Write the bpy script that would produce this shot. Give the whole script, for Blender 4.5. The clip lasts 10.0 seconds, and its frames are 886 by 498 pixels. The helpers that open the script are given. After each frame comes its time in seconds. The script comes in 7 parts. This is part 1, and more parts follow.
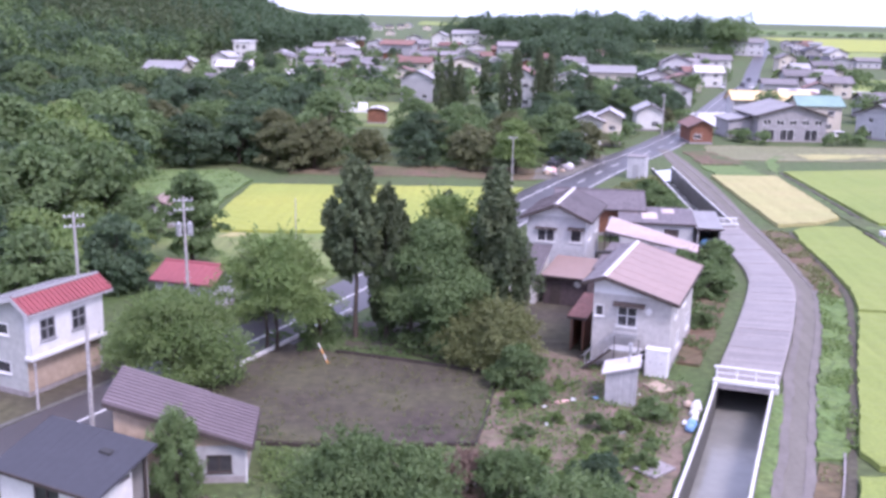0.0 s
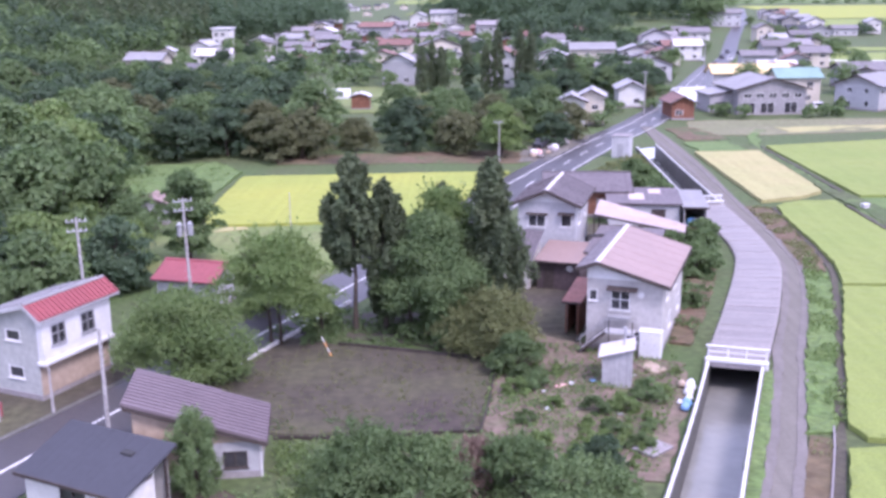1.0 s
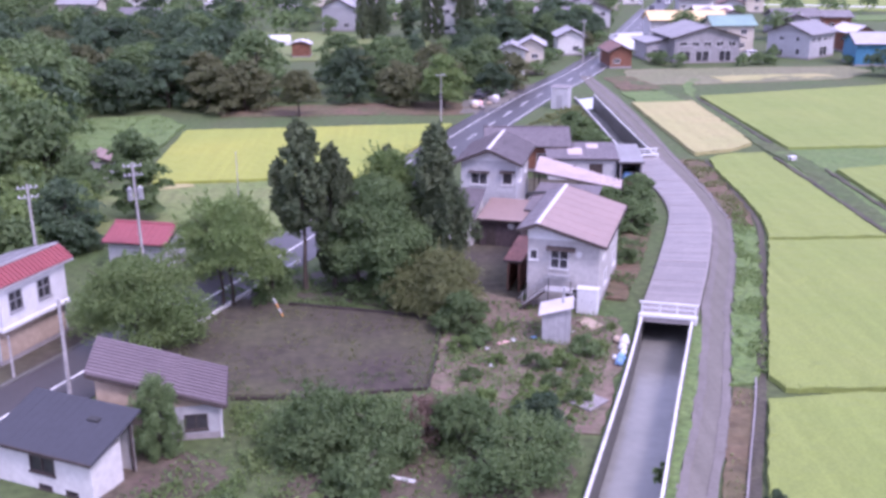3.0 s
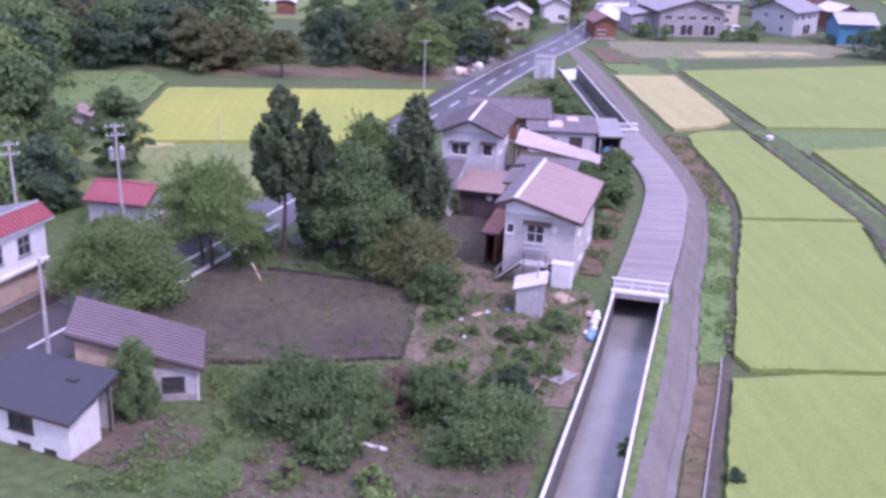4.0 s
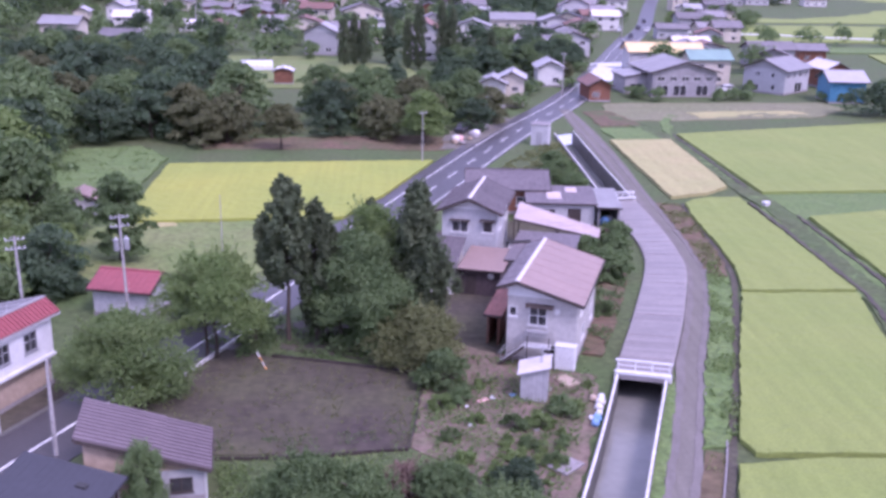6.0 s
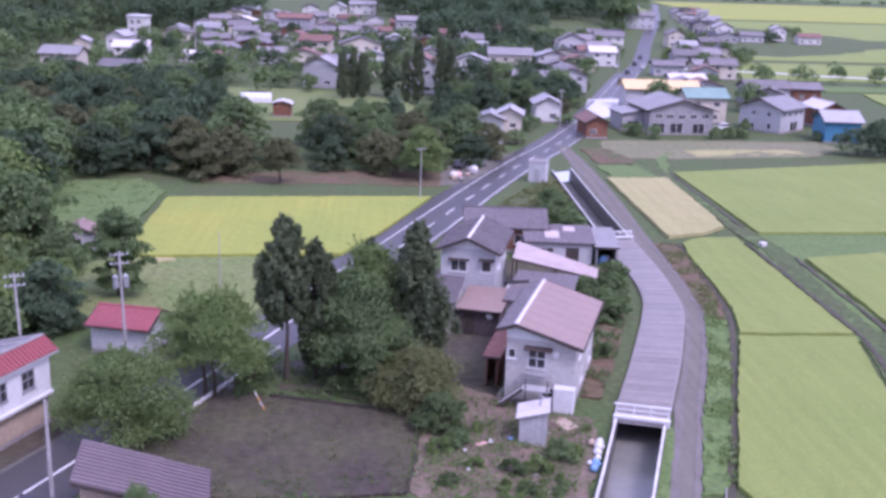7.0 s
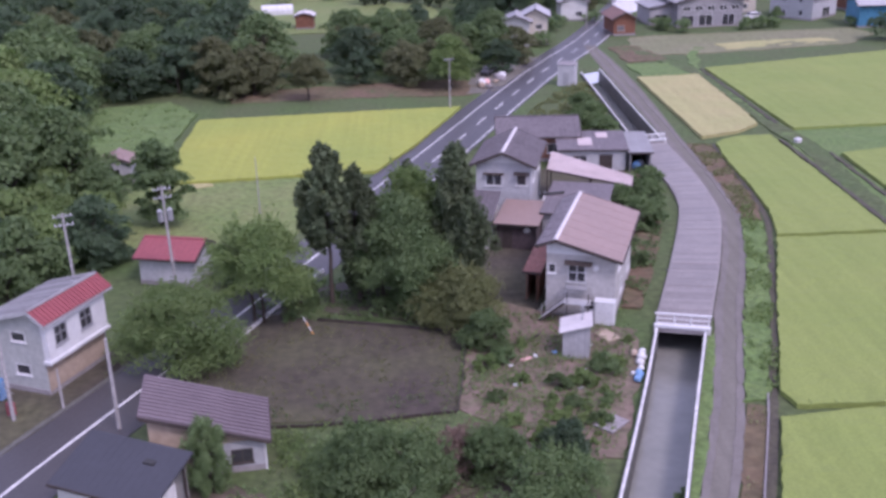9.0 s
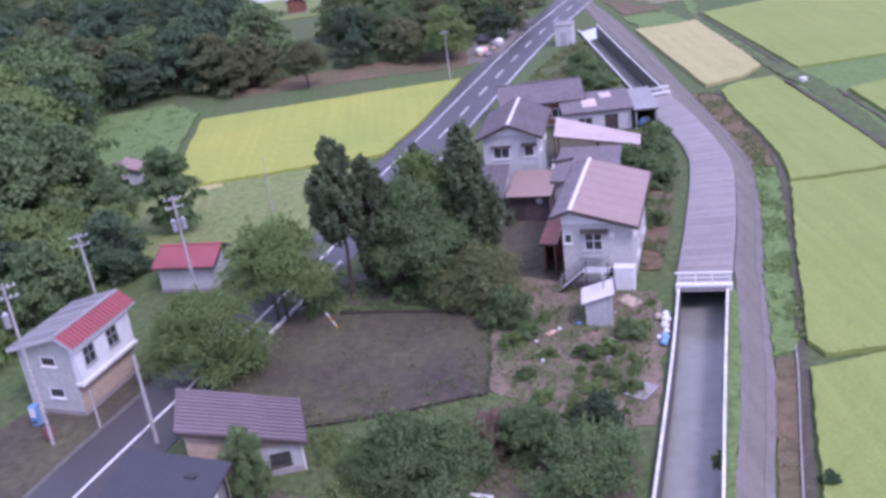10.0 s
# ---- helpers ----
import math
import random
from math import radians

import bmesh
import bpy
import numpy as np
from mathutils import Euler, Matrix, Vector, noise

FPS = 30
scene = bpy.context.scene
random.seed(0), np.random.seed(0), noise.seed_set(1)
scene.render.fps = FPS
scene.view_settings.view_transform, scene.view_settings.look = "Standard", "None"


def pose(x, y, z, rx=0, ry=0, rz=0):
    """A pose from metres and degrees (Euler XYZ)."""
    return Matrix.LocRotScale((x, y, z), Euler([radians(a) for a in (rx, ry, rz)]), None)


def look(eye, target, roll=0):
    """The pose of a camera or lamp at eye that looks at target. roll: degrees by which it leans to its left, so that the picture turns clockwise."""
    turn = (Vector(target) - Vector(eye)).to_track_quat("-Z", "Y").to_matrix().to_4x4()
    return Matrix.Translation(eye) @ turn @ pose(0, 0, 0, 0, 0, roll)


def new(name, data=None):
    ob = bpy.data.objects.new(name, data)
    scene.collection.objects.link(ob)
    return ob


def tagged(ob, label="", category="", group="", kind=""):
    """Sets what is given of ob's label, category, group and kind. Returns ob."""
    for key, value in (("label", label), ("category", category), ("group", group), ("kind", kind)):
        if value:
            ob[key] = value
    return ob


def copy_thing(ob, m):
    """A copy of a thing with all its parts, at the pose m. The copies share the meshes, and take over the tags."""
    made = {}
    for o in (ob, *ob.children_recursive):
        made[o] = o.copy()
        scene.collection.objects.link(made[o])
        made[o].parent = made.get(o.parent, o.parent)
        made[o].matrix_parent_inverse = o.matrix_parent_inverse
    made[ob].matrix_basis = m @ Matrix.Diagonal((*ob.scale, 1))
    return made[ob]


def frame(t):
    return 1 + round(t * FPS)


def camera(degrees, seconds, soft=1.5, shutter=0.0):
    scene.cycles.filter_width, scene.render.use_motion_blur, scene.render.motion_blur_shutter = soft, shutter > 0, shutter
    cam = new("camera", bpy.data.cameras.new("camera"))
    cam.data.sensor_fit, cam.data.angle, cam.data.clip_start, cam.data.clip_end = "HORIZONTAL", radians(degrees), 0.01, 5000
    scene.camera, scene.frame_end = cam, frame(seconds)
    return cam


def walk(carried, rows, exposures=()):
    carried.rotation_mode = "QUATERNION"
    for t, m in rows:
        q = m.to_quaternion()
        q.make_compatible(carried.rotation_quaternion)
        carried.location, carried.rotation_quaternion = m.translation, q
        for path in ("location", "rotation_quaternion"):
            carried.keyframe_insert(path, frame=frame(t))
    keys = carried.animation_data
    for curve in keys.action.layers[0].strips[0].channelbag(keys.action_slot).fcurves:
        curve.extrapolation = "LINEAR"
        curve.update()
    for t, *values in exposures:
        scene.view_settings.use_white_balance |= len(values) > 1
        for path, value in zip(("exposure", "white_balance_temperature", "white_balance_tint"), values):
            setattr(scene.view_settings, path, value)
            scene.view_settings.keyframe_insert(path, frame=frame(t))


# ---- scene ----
from mathutils import geometry
cam = camera(47.0, 10.0, soft=3.3)
PATH = [
    (0, (1.218, -0.697, 23.294), (1.137, 1.248, 22.839), 1.3),
    (0.5, (0.897, -1.7, 23.64), (0.851, 0.234, 23.133), -0.1),
    (1, (0.442, -2.31, 24.601), (0.392, -0.373, 24.105), -0.5),
    (1.5, (0.135, -2.932, 25.228), (0.106, -0.988, 24.76), -1.6),
    (2, (-0.051, -3.62, 26.026), (-0.054, -1.69, 25.503), -1.7),
    (2.5, (0.138, -4.412, 26.662), (0.161, -2.49, 26.108), -2.1),
    (3, (0.096, -4.562, 26.927), (0.161, -2.658, 26.316), -0.1),
    (4.5, (0.066, -5.543, 28.78), (0.175, -3.669, 28.091), 2.4),
    (5, (-0.271, -5.529, 29.718), (-0.162, -3.652, 29.037), 2.0),
    (5.5, (-0.235, -5.152, 30.177), (-0.146, -3.262, 29.53), 1.2),
    (6, (-0.292, -5.062, 30.452), (-0.182, -3.154, 29.865), 1.1),
    (7.5, (-0.886, -4.903, 31.84), (-0.766, -2.978, 31.313), 2.0),
    (8, (-0.984, -4.973, 32.32), (-0.876, -3.053, 31.769), 1.5),
    (8.5, (-1.215, -4.957, 32.518), (-1.14, -3.039, 31.956), 0.8),
    (9, (-1.435, -5.314, 33.09), (-1.374, -3.449, 32.372), -1.4),
    (9.5, (-1.311, -5.328, 34.023), (-1.314, -3.486, 33.243), -7.3),
    (10, (-1.261, -4.899, 34.319), (-1.238, -3.057, 33.54), -7.6),
]
walk(cam, [(t, look(eye, target, roll)) for t, eye, target, roll in PATH],
     exposures=[(0.0, 1.0, 5700, 37), (1.0, 1.04, 5600, 39), (1.5, 0.95, 5600, 40), (2.0, 0.9, 5600, 42), (4.5, 0.69, 5440, 54), (6.0, 0.67, 5450, 53), (8.0, 0.44, 5460, 42), (8.5, 0.46, 5420, 42), (9.0, 0.3, 5700, 40), (9.5, 0.5, 5430, 44), (10.0, 0.54, 5400, 44)])

# ---------------------------------------------------------------- light
world = bpy.data.worlds.new("sky")
scene.world = world
world.use_nodes = True
wn, wl = world.node_tree.nodes, world.node_tree.links
wn.clear()
SUN_ELEVATION, SUN_TURN = 52.0, 142.0
sky = wn.new("ShaderNodeTexSky")
sky.sky_type, sky.sun_disc = "NISHITA", False
sky.sun_elevation, sky.sun_rotation = radians(SUN_ELEVATION), radians(SUN_TURN)
sky.air_density, sky.dust_density, sky.ozone_density = 1.0, 4.0, 1.0
cloud = wn.new("ShaderNodeMix")
cloud.data_type = "RGBA"
cloud.inputs[0].default_value = 0.72
cloud.inputs[7].default_value = (6.3, 6.8, 8.2, 1)
back = wn.new("ShaderNodeBackground")
back.inputs["Strength"].default_value = 0.13
wout = wn.new("ShaderNodeOutputWorld")
wl.new(sky.outputs[0], cloud.inputs[6])
wl.new(cloud.outputs[2], back.inputs[0])
wl.new(back.outputs[0], wout.inputs[0])

sun_data = bpy.data.lights.new("sun", "SUN")
sun_data.energy, sun_data.angle, sun_data.color = 1.7, radians(14), (1.0, 0.93, 0.82)
sun = new("sun", sun_data)
az, el = radians(SUN_TURN), radians(SUN_ELEVATION)
sun.matrix_world = look((0, 0, 80), (-80 * math.sin(az) * math.cos(el), -80 * math.cos(az) * math.cos(el), 80 - 80 * math.sin(el)))


# ---------------------------------------------------------------- materials
def surface(name, base, second=None, rough=0.8, big=0.25, fine=4.0, bump=0.3, metal=0.0, contrast=0.5, each=0.0, island=0.0, spec=0.4, grit=0.35, rows=0.0):
    """Two colours mixed by a wide and a fine noise in world metres, with relief; each and island vary it from piece to piece."""
    m = bpy.data.materials.new(name)
    m.use_nodes = True
    nodes, links = m.node_tree.nodes, m.node_tree.links
    bsdf = nodes["Principled BSDF"]
    bsdf.inputs["Roughness"].default_value, bsdf.inputs["Metallic"].default_value = rough, metal
    bsdf.inputs["Specular IOR Level"].default_value = spec
    geo = nodes.new("ShaderNodeNewGeometry")
    second = second or tuple(c * 0.72 for c in base)

    def noise_at(scale, detail):
        n = nodes.new("ShaderNodeTexNoise")
        n.inputs["Scale"].default_value, n.inputs["Detail"].default_value = scale, detail
        links.new(geo.outputs["Position"], n.inputs["Vector"])
        return n.outputs["Fac"]

    wide, small = noise_at(big, 4.0), noise_at(fine, 5.0)
    ramp = nodes.new("ShaderNodeMapRange")
    ramp.inputs["From Min"].default_value, ramp.inputs["From Max"].default_value = 0.5 - 0.5 * (1 - contrast) - 0.02, 0.5 + 0.5 * (1 - contrast) + 0.02
    links.new(wide, ramp.inputs["Value"])
    mix = nodes.new("ShaderNodeMix")
    mix.data_type = "RGBA"
    mix.inputs[6].default_value, mix.inputs[7].default_value = (*base, 1), (*second, 1)
    links.new(ramp.outputs[0], mix.inputs[0])
    hsv = nodes.new("ShaderNodeHueSaturation")
    links.new(mix.outputs[2], hsv.inputs["Color"])
    value = nodes.new("ShaderNodeMapRange")
    value.inputs["From Min"].default_value, value.inputs["From Max"].default_value = 0.25, 0.75
    value.inputs["To Min"].default_value, value.inputs["To Max"].default_value = 1 - grit, 1 + grit
    links.new(small, value.inputs["Value"])
    last = value.outputs[0]
    if rows:
        turn = nodes.new("ShaderNodeMapping")
        turn.inputs["Rotation"].default_value = (0, 0, radians(-17))
        turn.inputs["Scale"].default_value = (1.6, 0.05, 1)
        links.new(geo.outputs["Position"], turn.inputs["Vector"])
        streak = nodes.new("ShaderNodeTexNoise")
        streak.inputs["Scale"].default_value, streak.inputs["Detail"].default_value = 1.0, 3.0
        links.new(turn.outputs[0], streak.inputs["Vector"])
        level = nodes.new("ShaderNodeMapRange")
        level.inputs["From Min"].default_value, level.inputs["From Max"].default_value = 0.3, 0.7
        level.inputs["To Min"].default_value, level.inputs["To Max"].default_value = 1 - rows, 1 + rows
        links.new(streak.outputs["Fac"], level.inputs["Value"])
        both = nodes.new("ShaderNodeMath")
        both.operation = "MULTIPLY"
        links.new(last, both.inputs[0])
        links.new(level.outputs[0], both.inputs[1])
        last = both.outputs[0]
    for amount, node, socket in ((each, "ShaderNodeObjectInfo", "Random"), (island, "ShaderNodeNewGeometry", "Random Per Island")):
        if amount:
            rnd = nodes.new(node)
            rr = nodes.new("ShaderNodeMapRange")
            rr.inputs["To Min"].default_value, rr.inputs["To Max"].default_value = 1 - amount, 1 + amount
            links.new(rnd.outputs[socket], rr.inputs["Value"])
            mul = nodes.new("ShaderNodeMath")
            mul.operation = "MULTIPLY"
            links.new(last, mul.inputs[0])
            links.new(rr.outputs[0], mul.inputs[1])
            last = mul.outputs[0]
    links.new(last, hsv.inputs["Value"])
    links.new(hsv.outputs[0], bsdf.inputs["Base Color"])
    if bump:
        b = nodes.new("ShaderNodeBump")
        b.inputs["Strength"].default_value, b.inputs["Distance"].default_value = bump, 0.05
        links.new(small, b.inputs["Height"])
        links.new(b.outputs[0], bsdf.inputs["Normal"])
    return m


def foliage(name, base, second, tip):
    m = surface(name, base, second, rough=0.6, big=0.45, fine=1.6, bump=0, contrast=0.5, each=0.16, island=0.3, spec=0.2, grit=0.2)
    nodes, links = m.node_tree.nodes, m.node_tree.links
    bsdf, out = nodes["Principled BSDF"], nodes["Material Output"]
    trans = nodes.new("ShaderNodeBsdfTranslucent")
    trans.inputs[0].default_value = (*tip, 1)
    both = nodes.new("ShaderNodeMixShader")
    both.inputs[0].default_value = 0.32
    links.new(bsdf.outputs[0], both.inputs[1])
    links.new(trans.outputs[0], both.inputs[2])
    links.new(both.outputs[0], out.inputs[0])
    return m


GRASS = surface("meadow_grass", (0.07, 0.115, 0.033), (0.085, 0.1, 0.042), 0.9, 0.12, 1.6, 0.8, contrast=0.55)
VERGE = surface("fresh_grass", (0.1, 0.17, 0.046), (0.13, 0.182, 0.06), 0.9, 0.3, 2.2, 0.9, contrast=0.4)
RICE = surface("ripening_rice", (0.182, 0.242, 0.055), (0.22, 0.265, 0.068), 0.85, 0.09, 5.0, 0.7, contrast=0.45, grit=0.16, rows=0.055)
RICE_GOLD = surface("golden_rice", (0.315, 0.33, 0.06), (0.235, 0.29, 0.058), 0.85, 0.06, 5.0, 0.7, contrast=0.5, grit=0.16, rows=0.055)
RICE_DRY = surface("cut_rice", (0.38, 0.33, 0.16), (0.3, 0.31, 0.125), 0.9, 0.12, 3.0, 0.7, contrast=0.4, grit=0.2, rows=0.055)
MEADOW = surface("summer_meadow", (0.135, 0.195, 0.055), (0.18, 0.2, 0.075), 0.9, 0.18, 1.5, 0.8, contrast=0.45)
FALLOW = surface("fallow_field", (0.20, 0.19, 0.115), (0.16, 0.175, 0.085), 0.95, 0.1, 1.5, 0.8, contrast=0.45, rows=0.055)
# Dark mud of the ditches; under the trees its darkness stands in for shade.
WET_AND_SHADE_SOIL = surface("wet_and_shade_soil", (0.06, 0.05, 0.042), (0.09, 0.085, 0.05), 0.8, 0.5, 3.0, 0.6)
EARTH = surface("bare_earth", (0.059, 0.046, 0.04), (0.089, 0.086, 0.047), 0.95, 0.16, 1.5, 0.8, contrast=0.55, rows=0.055)
GARDEN = surface("loose_garden_soil", (0.21, 0.145, 0.122), (0.115, 0.115, 0.062), 0.95, 0.45, 2.2, 0.8, contrast=0.55)
SOIL = surface("garden_soil", (0.125, 0.088, 0.072), (0.085, 0.085, 0.048), 0.95, 0.35, 2.0, 0.8, contrast=0.5)
SCRUB = surface("dry_scrub", (0.15, 0.095, 0.065), (0.10, 0.10, 0.045), 0.95, 0.2, 1.2, 0.9, contrast=0.45)
GRAVEL = surface("gravel", (0.176, 0.162, 0.137), (0.143, 0.134, 0.108), 0.95, 0.35, 4.0, 0.15, contrast=0.45, rows=0.11, grit=0.1)
ASPHALT = surface("asphalt", (0.074, 0.068, 0.071), (0.057, 0.053, 0.055), 0.42, 0.2, 6.0, 0.3, contrast=0.4, grit=0.15)
PAINT = surface("road_paint", (0.75, 0.74, 0.72), (0.55, 0.54, 0.53), 0.7, 1.2, 8.0, 0.1, contrast=0.4)
CONCRETE = surface("concrete", (0.3, 0.275, 0.275), (0.25, 0.23, 0.23), 0.85, 0.6, 4.0, 0.25, contrast=0.4, each=0.05, grit=0.2)
PALE_CONCRETE = surface("pale_concrete", (0.66, 0.65, 0.64), (0.52, 0.51, 0.5), 0.8, 0.7, 5.0, 0.3, contrast=0.35)
DARK_CONCRETE = surface("dark_concrete", (0.13, 0.125, 0.115), (0.09, 0.09, 0.075), 0.7, 0.7, 4.0, 0.4)
WHITE_WALL = surface("white_render", (0.64, 0.63, 0.6), (0.52, 0.51, 0.485), 0.75, 0.5, 3.0, 0.2, contrast=0.35, grit=0.12)
PLASTER = surface("grey_plaster", (0.44, 0.45, 0.425), (0.35, 0.36, 0.34), 0.8, 0.5, 3.0, 0.2, contrast=0.4, grit=0.14)
DULL_WALL = surface("dull_render", (0.47, 0.455, 0.44), (0.36, 0.345, 0.33), 0.8, 0.7, 3.0, 0.25, contrast=0.45, grit=0.15)
GREY_WALL = surface("grey_siding", (0.44, 0.44, 0.445), (0.36, 0.36, 0.37), 0.75, 0.5, 3.0, 0.2, contrast=0.35, grit=0.15, each=0.2)
CREAM_WALL = surface("cream_render", (0.6, 0.55, 0.46), (0.5, 0.46, 0.38), 0.8, 0.5, 3.0, 0.2, contrast=0.35, grit=0.12)
BEIGE_WALL = surface("beige_boards", (0.44, 0.35, 0.27), (0.36, 0.28, 0.21), 0.8, 0.5, 3.0, 0.3, contrast=0.35, grit=0.15)
BROWN_WALL = surface("brown_boards", (0.22, 0.10, 0.06), (0.16, 0.07, 0.045), 0.8, 0.6, 3.0, 0.3, contrast=0.4)
BLUE_WALL = surface("blue_sheet", (0.07, 0.23, 0.36), (0.055, 0.19, 0.3), 0.55, 0.5, 3.0, 0.2)
DARK_WOOD = surface("dark_wood", (0.07, 0.055, 0.05), (0.045, 0.035, 0.03), 0.8, 0.8, 5.0, 0.3)
PINK_ROOF = surface("faded_red_metal", (0.305, 0.215, 0.184), (0.252, 0.18, 0.156), 0.5, 0.4, 3.0, 0.1, contrast=0.4, grit=0.1, spec=0.5)
GREY_ROOF = surface("dark_grey_tile", (0.145, 0.125, 0.13), (0.11, 0.095, 0.10), 0.6, 0.5, 3.0, 0.25, contrast=0.4, each=0.25)
TILE_ROOF = surface("grey_tile", (0.23, 0.215, 0.22), (0.17, 0.16, 0.165), 0.75, 0.5, 3.0, 0.25, contrast=0.4, each=0.3)
SLATE_ROOF = surface("slate_blue_metal", (0.056, 0.058, 0.07), (0.047, 0.049, 0.058), 0.7, 0.3, 3.0, 0.1, contrast=0.3, grit=0.08)
PURPLE_ROOF = surface("plum_tile", (0.185, 0.148, 0.16), (0.15, 0.12, 0.132), 0.6, 0.6, 4.0, 0.2, contrast=0.4, grit=0.12, each=0.06)
RED_ROOF = surface("red_metal", (0.3, 0.082, 0.09), (0.25, 0.07, 0.078), 0.5, 0.5, 3.0, 0.1, contrast=0.35, grit=0.12)
LIGHT_ROOF = surface("light_grey_metal", (0.35, 0.345, 0.345), (0.27, 0.265, 0.27), 0.65, 0.4, 3.0, 0.1, contrast=0.35, grit=0.12, each=0.25)
WHITE_ROOF = surface("white_metal", (0.66, 0.62, 0.61), (0.54, 0.5, 0.49), 0.5, 0.5, 3.0, 0.1, contrast=0.35, grit=0.1)
PALE_SHEET = surface("faded_pink_sheet", (0.56, 0.47, 0.45), (0.44, 0.36, 0.345), 0.55, 0.6, 3.0, 0.1, contrast=0.4, grit=0.1)
GREEN_ROOF = surface("green_metal", (0.22, 0.34, 0.29), (0.18, 0.28, 0.25), 0.5, 0.4, 3.0, 0.1, grit=0.12)
ORANGE_ROOF = surface("yellow_metal", (0.72, 0.55, 0.28), (0.66, 0.5, 0.26), 0.5, 0.4, 3.0, 0.1, grit=0.1)
RUST_ROOF = surface("rust_metal", (0.23, 0.125, 0.10), (0.17, 0.095, 0.08), 0.65, 0.5, 3.0, 0.2, each=0.2)
METAL = surface("galvanised_metal", (0.5, 0.5, 0.52), (0.4, 0.4, 0.42), 0.45, 1.0, 6.0, 0.1, metal=0.6)
POLE_GREY = surface("pole_concrete", (0.40, 0.385, 0.38), (0.33, 0.315, 0.31), 0.85, 1.0, 6.0, 0.2)
WHITE_PAINT = surface("white_paint", (0.7, 0.7, 0.7), (0.58, 0.58, 0.58), 0.6, 1.0, 5.0, 0.1, grit=0.08)
DIM_WALL = surface("weathered_siding", (0.33, 0.32, 0.325), (0.25, 0.24, 0.245), 0.8, 0.5, 3.0, 0.2, contrast=0.35, each=0.2)
GLASS = surface("window_glass", (0.035, 0.035, 0.04), (0.06, 0.06, 0.065), 0.12, 0.8, 2.0, 0, spec=0.6)
BLACK = surface("black_rubber", (0.03, 0.03, 0.03), (0.05, 0.05, 0.05), 0.7, 1.0, 5.0, 0.1)
BARK = surface("bark", (0.09, 0.07, 0.055), (0.055, 0.045, 0.035), 0.9, 1.0, 8.0, 0.8)
ORANGE = surface("orange_paint", (0.75, 0.38, 0.12), (0.65, 0.33, 0.12), 0.6, 1.0, 5.0, 0.1)
BLUE_PLASTIC = surface("blue_plastic", (0.12, 0.32, 0.62), (0.3, 0.45, 0.66), 0.5, 2.0, 6.0, 0.2, each=0.3)
PINK_PLASTIC = surface("pink_plastic", (0.7, 0.4, 0.36), (0.6, 0.36, 0.33), 0.5, 2.0, 6.0, 0.2)
LEAF_MID = foliage("leaf_mid", (0.09, 0.14, 0.06), (0.13, 0.182, 0.077), (0.205, 0.315, 0.105))
LEAF_LIGHT = foliage("leaf_light", (0.125, 0.192, 0.066), (0.168, 0.222, 0.082), (0.26, 0.39, 0.115))
LEAF_BRIGHT = foliage("leaf_bright", (0.13, 0.2, 0.072), (0.172, 0.226, 0.088), (0.27, 0.4, 0.13))
LEAF_DARK = foliage("leaf_dark", (0.056, 0.092, 0.054), (0.08, 0.117, 0.064), (0.12, 0.2, 0.08))
LEAF_OLIVE = foliage("leaf_olive", (0.16, 0.178, 0.077), (0.128, 0.15, 0.064), (0.29, 0.325, 0.12))
LEAF_RUSSET = foliage("leaf_russet", (0.115, 0.122, 0.06), (0.096, 0.112, 0.054), (0.22, 0.24, 0.1))
LEAF_CEDAR = foliage("leaf_cedar", (0.078, 0.112, 0.06), (0.112, 0.135, 0.072), (0.15, 0.2, 0.085))
SLAB = surface("worn_slab", (0.243, 0.214, 0.196), (0.194, 0.171, 0.157), 0.42, 0.5, 4.0, 0.15, contrast=0.5, each=0.15, grit=0.2, spec=0.5)
LEAF_DRY = foliage("leaf_dry", (0.25, 0.175, 0.15), (0.19, 0.15, 0.105), (0.34, 0.25, 0.18))
WATER = surface("canal_water", (0.25, 0.25, 0.225), (0.205, 0.208, 0.185), 0.12, 0.5, 1.5, 0.12, contrast=0.3, grit=0.08, spec=0.5)


